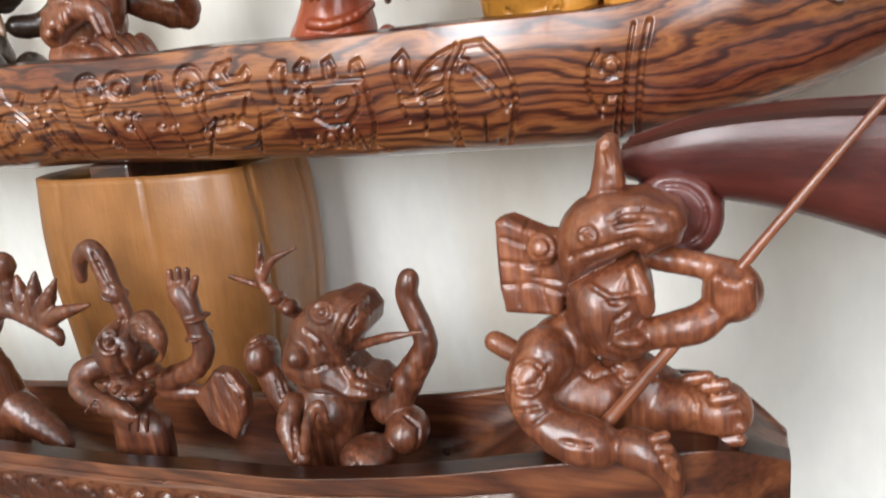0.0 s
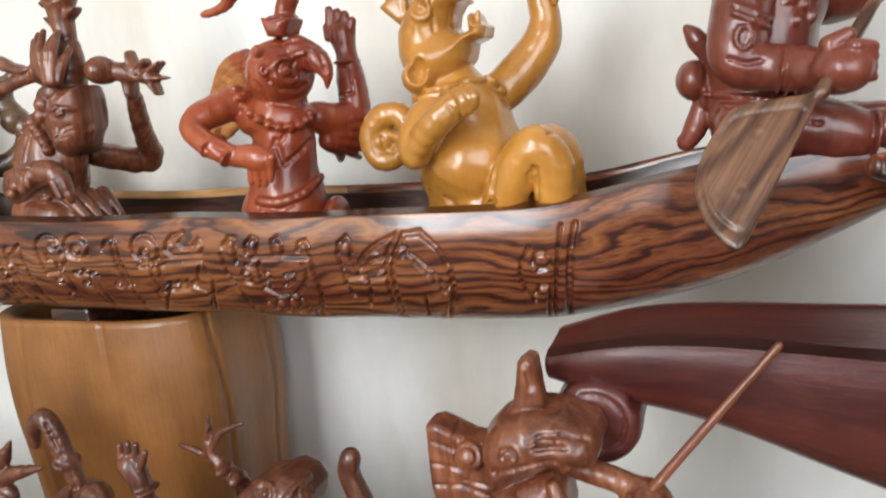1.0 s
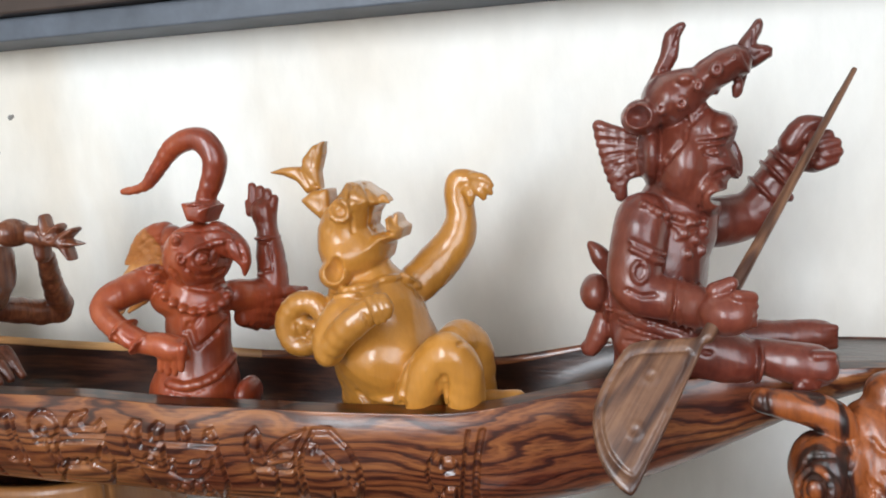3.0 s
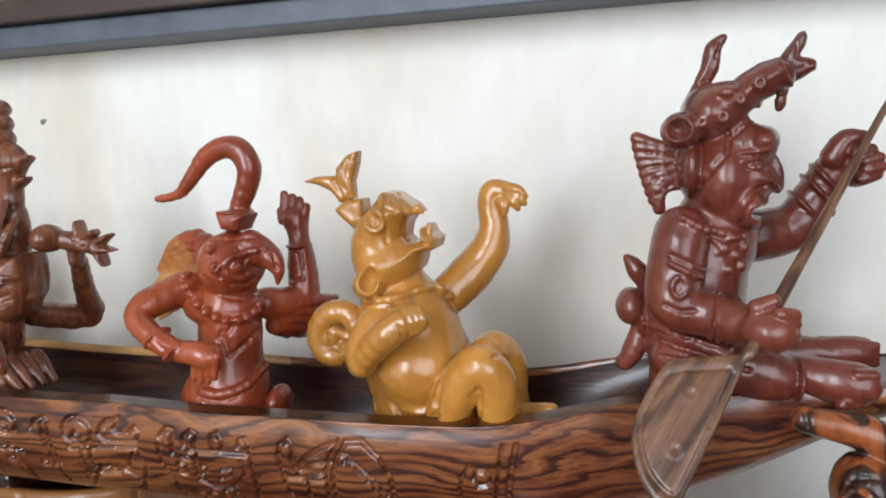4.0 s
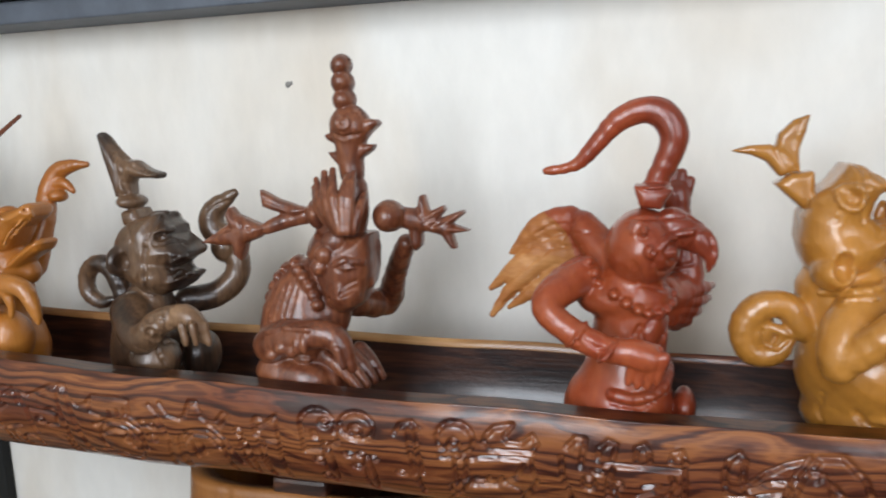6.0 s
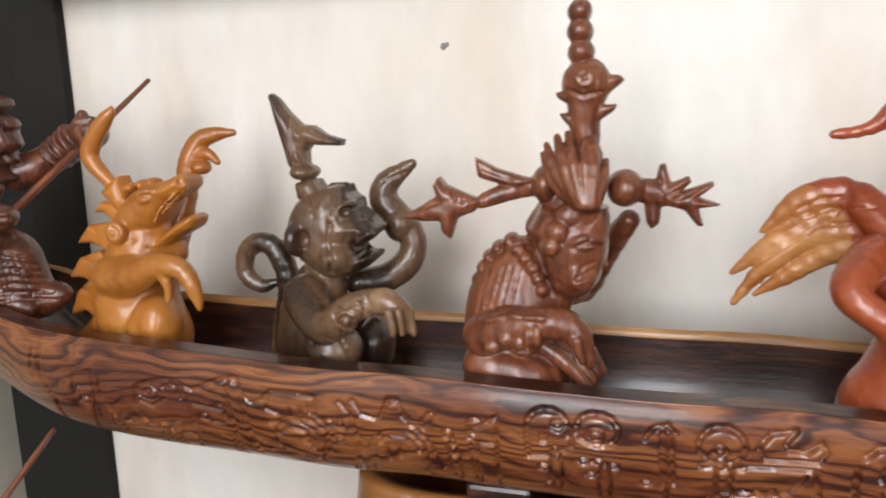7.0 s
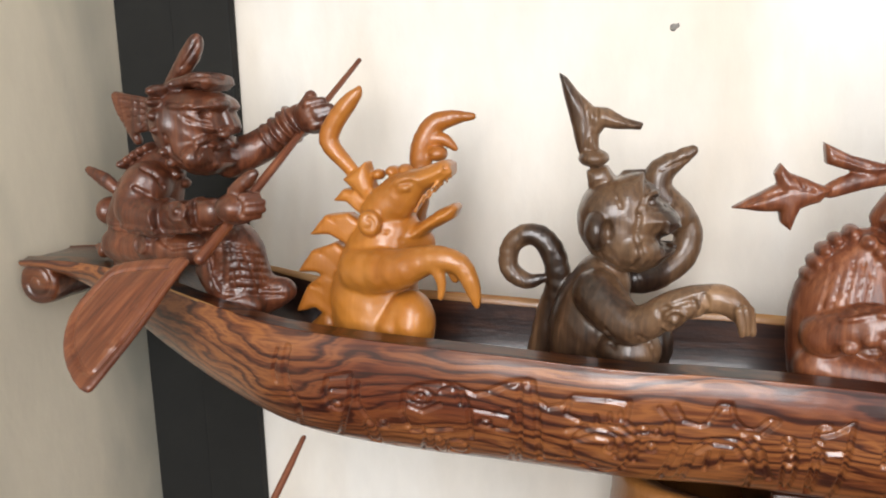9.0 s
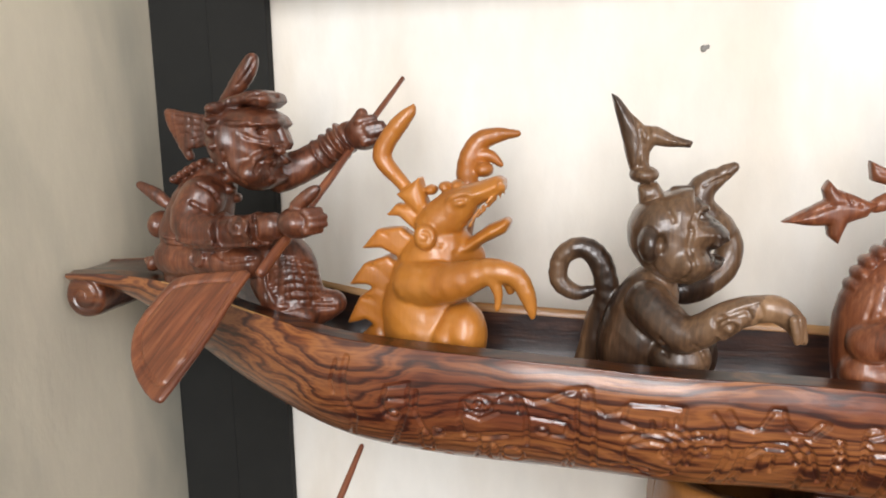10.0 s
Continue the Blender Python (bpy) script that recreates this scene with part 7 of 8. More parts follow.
    c.score((-509.7, 1275), (-490.5, 1279.8), (-470.1, 1276.2), r=0.7)
    c.score((-507.8, 1269.9), (-489.1, 1274.4), (-467.3, 1271.2), r=0.7)
    c.score((-505.9, 1264.9), (-487.7, 1268.9), (-464.5, 1266.3), r=0.7)
    c.score((-504, 1259.8), (-486.3, 1263.4), (-461.7, 1261.3), r=0.7)
    c.score((-502.1, 1254.7), (-484.9, 1257.9), (-458.9, 1256.4), r=0.7)
    c.score((-500.2, 1249.5), (-483.5, 1252.4), (-456, 1251.4), r=0.7)
    c.score((-498.2, 1244.4), (-482.1, 1246.9), (-453.2, 1246.5), r=0.7)
    c.score((-501.9, 1283.7), (-507.9, 1242.7), r=0.5)
    c.score((-496.8, 1282.2), (-498.7, 1244.4), r=0.5)
    c.score((-491.9, 1280.6), (-489.6, 1246.1), r=0.5)
    c.score((-486.9, 1279.1), (-480.6, 1247.8), r=0.5)
    c.score((-481.9, 1277.5), (-471.7, 1249.5), r=0.5)
    c.score((-477, 1276), (-462.9, 1251.1), r=0.5)
    c.score((-507.6, 1271.9), (-506.3, 1260.1), (-501.3, 1249.5), r=1, proud=True)
    c.score((-525.5, 1366.5), (-515.2, 1365.1), (-496.7, 1367.2), (-482.8, 1371.2), r=1.5, proud=True)
    c.score((-522.4, 1362.4), (-510.8, 1363.2), (-499.3, 1363.7), r=1)
    c.boss(-500.6, 1361.7, 5.9, 2.4, 3, cut=True)
    c.boss(-500.6, 1361.7, 3.4, 1.6, 2)
    c.score((-519.2, 1360), (-509.1, 1356.2), (-497.8, 1355.1), r=1)
    c.score((-515.3, 1364.3), (-505.7, 1368.1), (-492, 1368.9), r=1)
    c.score((-486.7, 1351.9), (-496, 1349.6), (-503.4, 1344.1), (-508.7, 1336), r=1.4)
    c.score((-508, 1344.1), (-498.3, 1349.1), (-486.9, 1349.6), (-482.3, 1345.5), r=1.8, proud=True)
    c.score((-492.5, 1343), (-495.8, 1339), (-494.5, 1336), r=1)
    c.score((-510.7, 1340.1), (-507, 1329.9), r=0.6)
    c.score((-507.1, 1338.4), (-503.8, 1329), r=0.6)
    c.score((-503.6, 1336.8), (-500.7, 1328.2), r=0.6)
    c.score((-500, 1335.2), (-497.5, 1327.4), r=0.6)
    c.score((-496.5, 1333.5), (-494.4, 1326.6), r=0.6)
    c.score((-493, 1331.9), (-491.2, 1325.8), r=0.6)
    c.score((-522.8, 1381.4), (-504, 1385.8), (-485.9, 1387.2), r=0.9)
    c.score((-518.6, 1377.3), (-504.5, 1380.9), r=0.9)
    c.score((-514.7, 1394), (-505.8, 1403.4), (-501.8, 1409.9), r=0.8)
    c.score((-530.9, 1348.4), (-527.5, 1336), (-516.5, 1327.8), r=1.1)
    c.score((-542.6, 1372.5), (-563.8, 1375.8), r=0.5)
    c.score((-543, 1368.9), (-561.6, 1369.6), r=0.5)
    c.score((-543.4, 1365.2), (-559.4, 1363.4), r=0.5)
    c.score((-543.8, 1361.6), (-557.3, 1357.3), r=0.5)
    c.score((-544.2, 1357.9), (-555.1, 1351), r=0.5)
    c.boss(-532, 1338.1, 3.4, 3.4, 5)
    c.boss(-527.9, 1331.9, 3.4, 3.4, 5)
    c.boss(-523.8, 1325.7, 3.4, 3.4, 5)
    c.boss(-519.6, 1320.6, 3.4, 3.4, 5)
    c.boss(-515.3, 1316.4, 3.4, 3.4, 5)
    c.boss(-508.4, 1314.4, 3.4, 3.4, 5)
    c.score((-520.6, 1300.3), (-522, 1297), (-525.1, 1295), (-528.7, 1294.9), (-531.3, 1296.8), (-532.1, 1300.1), (-530.7, 1303.3), (-527.6, 1305.4), (-524.1, 1305.4), (-521.4, 1303.5), (-520.6, 1300.3), r=1, proud=True)
    c.boss(-526.4, 1300.2, 2.2, 2.4, 2)
    c.score((-517.6, 1304.9), (-517.4, 1294.4), r=0.8)
    c.score((-514, 1305), (-513.8, 1294.5), r=0.8)
    c.score((-549.9, 1327.7), (-540.7, 1323.6), (-534.4, 1315.2), r=1.1)
    c.score((-556.2, 1315.1), (-546.9, 1310.9), r=1.1)
    ob = c.skin("stern_paddler_carving", W_BROWN)
    return tagged(ob, "brown wooden bearded paddler figurine in a feathered cap, seated astern", "figurine")


stern_paddler_carving()


def low_bow_paddler_carving():
    c = Carving((194, -121, 994), (341, -33, 1173), 1)
    c.limb((269, -66, 1030), (269, -66, 1018), 20, 20, flat=0.5)
    c.chain((251.9, -66, 1068.2, 12.6), (237.1, -66, 1052.5, 17.4), (235.9, -66, 1032.6, 19.1), (257.1, -66, 1032, 18.2), k=3)
    c.chain((272.1, -58, 1040.2, 16), (287, -56, 1029.4, 15.6), k=3)
    c.chain((235, -82, 1059.4, 14.9), (228.5, -92, 1044.9, 10.4), (239.6, -98, 1031.1, 10.6), (254.7, -100, 1026.4, 11.7), (263.4, -98, 1023.1, 10.2), k=2)
    c.chain((277.8, -98, 1023.6, 9.4), (287.5, -100, 1021.8, 9), (293.4, -100, 1014.4, 7), (295.8, -100, 1004.5, 4.3), k=1.5)
    c.chain((288.4, -112, 1036.6, 2.6), (293.5, -110, 1037.9, 2.5), k=0.6)
    c.chain((290.3, -112, 1032.6, 2.6), (294.9, -110, 1031.6, 2.5), k=0.6)
    c.chain((292.2, -112, 1028.6, 2.6), (296.2, -110, 1025.1, 2.5), k=0.6)
    c.chain((294.1, -112, 1024.5, 2.6), (297.6, -110, 1018.7, 2.5), k=0.6)
    c.chain((289.2, -60, 1027.2, 15.4), (304.4, -66, 1030.4, 13.4), (316.9, -70, 1031.4, 13.7), k=2)
    c.chain((301.9, -80, 1050.8, 3.1), (310.5, -80, 1053, 3.1), k=0.6)
    c.chain((309.1, -80, 1047.3, 3.1), (317.5, -80, 1049.5, 3.1), k=0.6)
    c.chain((313.1, -80, 1041.3, 3.1), (321.6, -80, 1043.5, 3.1), k=0.6)
    c.chain((314.8, -80, 1033.8, 3.1), (323.3, -80, 1036.2, 3.1), k=0.6)
    c.chain((315.5, -80, 1026.2, 3.1), (324, -80, 1028.6, 3.1), k=0.6)
    c.chain((315.1, -80, 1019.6, 3.1), (323.7, -80, 1022.1, 3.1), k=0.6)
    c.chain((221.6, -66, 1051.7, 4.8), (213.4, -66, 1055.2, 5.6), (205.7, -66, 1059.3, 5.6), k=1)
    c.profile(-66, 24, 17, (246.6, 1096.9), (264.1, 1106), (279.2, 1110.4), (284, 1099.2), (286.5, 1085.6), (283.4, 1077.5), (284.1, 1069.5), (281.4, 1059.1), (271.6, 1055.7), (258.3, 1058.8), (249.7, 1074.4), k=1.2)
    c.ball((263.1, -66, 1083), 18.4, 26, 21.7, k=3)
    c.chain((279.7, -84, 1104.8, 3.3), (283, -86, 1094.4, 4.5), (284.3, -84, 1086.2, 4.1), k=1.2)
    c.ball((276.4, -84, 1072.4), 9.9, 10, 4.1, k=0.8)
    c.profile(-66, 25, 14, (245.1, 1121.7), (252.2, 1132.2), (265.4, 1138.3), (283.2, 1137.8), (298.6, 1131.2), (302.1, 1123.8), (299.2, 1115.5), (291.7, 1112.7), (284.2, 1108.5), (279.8, 1112.7), (264, 1105), (248.5, 1096.5), (244.2, 1106.9), k=0.9)
    c.ball((259.1, -66, 1118.7), 15.6, 27, 15.2, k=3)
    c.profile(-66, 9, 6, (250.4, 1125.4), (259.1, 1139.6), (262.8, 1161.2), (267.4, 1164.6), (271.7, 1162.9), (273.1, 1152), (275.2, 1139.9), (265.2, 1133.8), k=0.9)
    c.profile(-64, 10, 3, (212.6, 1125.5), (218.4, 1126.6), (235.7, 1118.4), (248.3, 1118.2), (246.9, 1092.2), (242.7, 1077.1), (214.7, 1078), (212.6, 1091.6), k=0.8)
    c.ball((236.2, -75, 1111.9), 8, 7, 8, k=0.6)
    c.chain((281, -60, 1109.1, 6.6), (289.3, -64, 1105.4, 6.5), (305.2, -70, 1103.5, 5.8), (320.2, -74, 1100.3, 5.9), k=1.5)
    c.ball((321, -74, 1092), 13.1, 15, 14)
    c.chain((314.5, -86, 1101.4, 3.5), (315.1, -84, 1089.3, 2.9), k=0.6)
    c.chain((318.5, -86, 1098.7, 3.5), (319.2, -84, 1086.7, 2.9), k=0.6)
    c.chain((322.9, -86, 1098.3, 3.5), (323.6, -84, 1086.3, 2.9), k=0.6)
    c.chain((326.9, -86, 1100.5, 3.5), (327.7, -84, 1088.6, 2.9), k=0.6)
    c.chain((272.4, -70, 1065.5, 7.7), (288, -80, 1073.6, 7.5), (303.7, -82, 1078.1, 8.3), (313.6, -78, 1083.3, 7.5), k=1.5)
    c.view_slope(-66, -0.145, -0.344)
    c.score((248.9, 1103.9), (264.2, 1108.9), (279.3, 1113.1), (284.2, 1109.3), r=1.2)
    c.boss(257.3, 1113.8, 4.8, 4.8, 3)
    c.score((259.8, 1113.8), (259.2, 1112.3), (258, 1111.4), (256.5, 1111.4), (255.3, 1112.3), (254.9, 1113.8), (255.4, 1115.3), (256.7, 1116.2), (258.2, 1116.2), (259.4, 1115.3), (259.8, 1113.8), r=0.8)
    c.score((267.5, 1121.4), (274, 1125.2), (282, 1126), (295.1, 1123.9), r=1)
    c.score((268.2, 1117.6), (277.4, 1120), (284.5, 1119.9), r=1)
    c.boss(274.8, 1122.3, 4.8, 2.6, 2)
    c.score((257.8, 1091), (266.1, 1085.1), (276.4, 1087.3), r=1.2, proud=True)
    c.boss(269.7, 1083.2, 5.2, 2.2, 2, cut=True)
    c.score((274.2, 1079.2), (266.5, 1072.9), (264.2, 1062.4), r=1)
    c.score((266.2, 1157.8), (268.5, 1148.6), (267.2, 1138.5), r=0.9)
    c.score((215, 1115), (225.8, 1110.9), r=0.8)
    c.score((214, 1102.7), (227.1, 1100.8), (243, 1102.9), r=0.8)
    c.score((214.1, 1090.2), (228.5, 1091.5), (243.1, 1086.6), r=0.8)
    c.score((227.8, 1124.9), (225.9, 1113), (227.1, 1100.8), r=0.8)
    c.score((221, 1100.7), (221.5, 1079.8), r=0.8)
    c.score((235.1, 1100.8), (232.4, 1090.5), (235.6, 1078.1), r=0.8)
    c.score((228.7, 1094.6), (242.4, 1092.7), r=0.8)
    c.score((239.5, 1109.3), (238.3, 1106), (235.4, 1103.9), (232, 1103.9), (229.3, 1106), (228.5, 1109.3), (229.8, 1112.6), (232.7, 1114.7), (236.1, 1114.6), (238.7, 1112.6), (239.5, 1109.3), r=0.8)
    c.score((233.8, 1044.7), (232, 1039.4), (228.1, 1035.9), (223.4, 1035.5), (219.8, 1038.6), (218.7, 1043.8), (220.6, 1049.1), (224.6, 1052.5), (229.2, 1052.8), (232.7, 1049.8), (233.8, 1044.7), r=1, proud=True)
    c.score((216.4, 1038), (229.2, 1041.1), (236, 1050.3), r=1.1)
    c.score((217.7, 1026.7), (230.6, 1030), r=1.1)
    c.score((246.1, 1050.9), (255.6, 1042.8), (269.4, 1048), r=1.1)
    c.score((256.4, 1060), (261.8, 1049.6), (271.5, 1054.4), r=1.1)
    c.score((242.1, 1015.1), (254.3, 1014), r=1)
    c.score((223.5, 1018), (236.7, 1028.2), r=1)
    c.score((300.9, 1041.6), (304.4, 1033.6), (302.4, 1020.7), r=1)
    c.score((261.9, 1051.8), (271.1, 1041.7), (286.3, 1044.8), r=1)
    ob = c.skin("low_bow_paddler_carving", W_RUST)
    return tagged(ob, "rust-brown wooden paddler figurine crouching on the lower bow", "figurine")


low_bow_paddler_carving()


def howling_carving():
    c = Carving((23, -96, 932), (168, -15, 1115), 1)
    c.limb((85, -48, 980), (85, -48, 939.4), 23, 23, flat=0.8)
    c.chain((88.2, -48, 1014.5, 16.9), (89.2, -48, 995.6, 19), (89.3, -48, 970.4, 17.7), k=3)
    c.ball((90.7, -48, 1005.3), 20.9, 24, 19.3, k=3)
    c.chain((126.4, -40, 1002.2, 11.5), (146.1, -40, 1029.2, 8.5), (155.4, -40, 1045.6, 6.6), (150, -40, 1062.6, 6.6), (146.2, -40, 1074.5, 6.2), (148.8, -40, 1084.6, 5.9), k=2)
    c.profile(-48, 24, 15, (72.4, 1048.6), (78.8, 1063.3), (92, 1073.9), (113.4, 1080.8), (123.6, 1076.7), (129.6, 1068.4), (127.7, 1059.8), (121.9, 1054.3), (113.9, 1047), (110, 1038.7), (117.4, 1032), (126.4, 1031.3), (133.2, 1024.9), (130.4, 1017.2), (114.9, 1014.2), (102.4, 1018.8), (87.1, 1019.6), (72.5, 1026.1), (67.3, 1035.5), k=1.2)
    c.ball((85.5, -48, 1045.6), 12.1, 26, 14.5, k=3)
    c.ball((111.5, -48, 1067.9), 9.7, 22, 8, k=3)
    c.chain((115.9, -52, 1046.6, 3.2), (138.4, -56, 1054.5, 2.5), (160.2, -56, 1058.8, 1.3), k=0.7)
    c.ball((88.8, -68, 1047.2), 7, 13, 8.5, k=1)
    c.ball((99.5, -80, 1052.6), 3.8, 9, 5, k=0.8, cut=True)
    c.chain((73.8, -46, 1064.2, 4.9), (65.1, -46, 1070.2, 4.9), (56.5, -46, 1077.8, 3.2), (51.9, -46, 1087, 3.2), (54.7, -46, 1097.6, 2.4), (56.5, -46, 1107.4, 1), k=1)
    c.chain((58.7, -46, 1079.1, 2.6), (45.3, -46, 1082.4, 2.1), (30.8, -46, 1086.3, 1.3), k=0.8)
    c.chain((54.9, -46, 1085.2, 2.6), (61.9, -46, 1095.9, 2.6), (71.6, -46, 1101.1, 1.9), (81.2, -46, 1104.6, 0.8), k=0.8)
    c.ball((73.6, -50, 1068.9), 4.8, 8, 4.8, k=0.6)
    c.ball((64.9, -50, 1074.7), 4.2, 8, 3.8, k=0.6)
    c.ball((46.2, -48, 1035.3), 9.7, 14, 13.5)
    c.chain((48, -48, 1025, 8), (56.3, -48, 1008.3, 8.4), (65.2, -48, 995.5, 9.7), k=2)
    c.chain((78, -70, 1015.4, 6.9), (78.8, -80, 1004.5, 6.2), (88.4, -84, 988.7, 5.8), k=2)
    c.chain((92.7, -86, 996.7, 3.5), (97.4, -84, 1015.4, 3.2), (103.8, -82, 1022.7, 2.9), (107.1, -82, 1013.5, 1.9), k=1)
    c.ball((123.2, -68, 985), 17, 18, 10.6, k=1.5)
    c.ball((140.5, -48, 991.9), 13.2, 17, 13.5, k=1.5)
    c.view_slope(-48, -0.612, -0.461)
    c.score((100.5, 1064), (98.7, 1060.5), (94.9, 1058.1), (90.7, 1058), (87.6, 1060.1), (86.9, 1063.6), (88.8, 1067.2), (92.5, 1069.5), (96.7, 1069.6), (99.8, 1067.5), (100.5, 1064), r=1.2, proud=True)
    c.boss(94.1, 1063.8, 2.6, 2.4, 3)
    c.score((117.7, 1073.2), (122.6, 1069.9), (125.5, 1064.9), r=1)
    c.score((123.3, 1075), (108.8, 1062.6), (100.4, 1049.9), (100.7, 1035.5), (108.4, 1021.4), (126.3, 1016.9), r=2, proud=True)
    c.score((116.9, 1068), (107.5, 1053.7), (105.5, 1037.6), (112.7, 1025.4), r=1.6)
    c.boss(113, 1027.2, 2.3, 3.9, 3)
    c.boss(117.5, 1026.6, 1.9, 3.5, 3)
    c.score((80.8, 1052.6), (89.4, 1045.8), (95.3, 1035.2), r=1.1)
    c.score((78.5, 1026.9), (90.9, 1031.3), r=1.1)
    c.score((38.4, 1039.6), (49.5, 1043.9), (59.4, 1042.5), r=1)
    c.score((40.1, 1043.5), (50.4, 1048.6), (59.2, 1047.1), r=1)
    c.score((42.1, 1048.2), (51.1, 1052.3), r=1)
    c.score((57.6, 1021.8), (60.4, 1002.8), r=0.8)
    c.score((53.9, 1017.7), (56.9, 1000.6), r=0.8)
    c.score((63.5, 991.4), (61.8, 969.4), r=0.9)
    c.score((54, 1091.2), (58, 1100), r=0.9)
    c.score((98.2, 977.2), (104.1, 964.3), r=0.9)
    c.score((139, 1001.9), (147.2, 995.3), (143.8, 982), r=0.9)
    ob = c.skin("howling_carving", W_BROWN)
    return tagged(ob, "dark brown wooden howling beast figurine with branch horn", "figurine")


howling_carving()


def macaw_carving():
    c = Carving((-82, -110, 927), (49, -40, 1123), 1)
    c.limb((-34, -70, 988), (-34, -70, 934.7), 14, 14, flat=0.8)
    c.chain((-45.7, -70, 1016.1, 13.2), (-47.6, -70, 988.9, 12.2), (-50.9, -70, 960.6, 11.8), k=3)
    c.ball((-44.9, -70, 1013.9), 18.6, 18, 9.3, k=3)
    c.ball((-37.5, -70, 1047.1), 16.6, 24, 18.9)
    c.chain((-11.3, -80, 1065.8, 9.5), (2.8, -86, 1060.8, 5.5), (2.9, -86, 1051.8, 2.9), (0.3, -86, 1045.2, 1.1), k=1.2)
    c.ball((-2.1, -92, 1051.1), 5.4, 14, 5.4, k=0.8, cut=True)
    c.ball((-11.5, -84, 1036.8), 5.5, 10, 4.2, k=1)
    c.chain((-35.1, -70, 1063.1, 5.1), (-37, -70, 1074.5, 5.1), (-41.9, -70, 1089.8, 6.1), (-46.2, -70, 1105, 6.4), (-52.8, -70, 1111.1, 5.8), (-61.8, -70, 1104, 4.7), (-63.9, -70, 1091.6, 3.7), k=1)
    c.ball((-39.6, -70, 1081.7), 7.1, 10, 2.4, -35, k=0.6)
    c.chain((-58.5, -72, 1033.9, 8.7), (-68.3, -80, 1031.4, 7.6), (-65.9, -88, 1023.4, 6.7), (-48.8, -92, 1016.9, 6), (-30.2, -94, 1014.2, 5.3), (-21.5, -95, 1011.2, 4.1), k=2)
    c.chain((-22.5, -97, 1012.2, 2), (-25.7, -96, 1001.8, 1.2), k=0.6)
    c.chain((-15.6, -97, 1012.8, 2), (-18.7, -96, 1002.5, 1.2), k=0.6)
    c.chain((-8.3, -97, 1013.4, 2), (-11.3, -96, 1003.2, 1.2), k=0.6)
    c.ball((-50.1, -92, 1016.8), 1.6, 11, 7, -30, k=0.6)
    c.chain((-15.8, -66, 1022.9, 7.9), (12, -70, 1035, 6.8), (20.7, -70, 1047.9, 6.1), (18.1, -70, 1064, 5.8), (15.5, -70, 1075.9, 6.4), (11.5, -70, 1083.8, 7.4), k=2)
    c.chain((5.4, -70, 1085.6, 3), (6.4, -70, 1096.5, 2.2), k=0.7)
    c.chain((11, -70, 1086.7, 3), (13, -70, 1097.9, 2.2), k=0.7)
    c.chain((16.4, -70, 1086.8, 3), (19.3, -70, 1097.6, 2.2), k=0.7)
    c.chain((19.4, -70, 1083, 3), (24.5, -70, 1092.8, 2.2), k=0.7)
    c.ball((20.6, -70, 1068.1), 7.1, 10, 1.5, k=0.6)
    c.ball((19, -70, 1056), 7.1, 10, 1.5, k=0.6)
    c.chain((-19.4, -64, 1015.1, 6.9), (-1.6, -62, 1013.2, 5.2), (13.9, -60, 1013.4, 2.8), k=2)
    c.profile(-60, 6, 3, (1.1, 1010.2), (20, 1031), (30.3, 1029.5), (40.6, 1017.5), (38.6, 1000.2), (27.8, 982.5), (9.6, 993.2), k=0.8)
    c.view_slope(-70, -1.044, -0.510)
    c.score((-44.4, 1047.8), (-47.3, 1042.9), (-52.4, 1039.6), (-57.6, 1039.3), (-61, 1042.2), (-61.2, 1047), (-58.2, 1052), (-53.2, 1055.2), (-48.1, 1055.4), (-44.7, 1052.6), (-44.4, 1047.8), r=1.3, proud=True)
    c.score((-47.6, 1047.7), (-49.3, 1044.8), (-52.4, 1042.9), (-55.7, 1042.8), (-57.8, 1044.4), (-58, 1047.2), (-56.3, 1050.1), (-53.1, 1051.9), (-49.9, 1052.1), (-47.8, 1050.5), (-47.6, 1047.7), r=0.8)
    c.boss(-52.8, 1047.2, 1.9, 2, 3)
    c.score((-38.1, 1064), (-44.1, 1051.1), (-45.6, 1035.9), (-42, 1025.2), r=1.2)
    c.score((-23.7, 1055.2), (-25.5, 1052.1), (-28.7, 1050.1), (-32.2, 1050), (-34.5, 1051.7), (-34.8, 1054.7), (-32.9, 1057.7), (-29.7, 1059.7), (-26.2, 1059.8), (-24, 1058.1), (-23.7, 1055.2), r=0.9)
    c.score((-29.7, 1043.2), (-34.5, 1034.4), (-29.1, 1026), r=1)
    c.boss(-61.8, 1019.4, 2.5, 2.5, 4)
    c.boss(-55.5, 1015.4, 2.5, 2.5, 4)
    c.boss(-47.6, 1013.7, 2.5, 2.5, 4)
    c.boss(-38.4, 1014.4, 2.5, 2.5, 4)
    c.boss(-28.7, 1017.3, 2.5, 2.5, 4)
    c.score((17.1, 1020.6), (23.9, 997.7), r=0.9)
    c.score((23.1, 1024.4), (30.6, 1003), r=0.9)
    c.score((28.9, 1028.2), (37.2, 1008.3), r=0.9)
    c.score((34.7, 1031.9), (43.7, 1013.4), r=0.9)
    c.score((-73.1, 1002.7), (-74.5, 1000.6), (-76.9, 999.1), (-79.5, 998.9), (-81.3, 1000), (-81.5, 1002), (-80.1, 1004.2), (-77.6, 1005.6), (-75.1, 1005.8), (-73.3, 1004.7), (-73.1, 1002.7), r=0.8)
    c.score((-50.2, 1107), (-45.3, 1092.9), (-41.3, 1084.7), r=0.9)
    ob = c.skin("macaw_carving", W_BROWN)
    return tagged(ob, "dark brown wooden parrot-headed figurine with raised hand", "figurine")


macaw_carving()


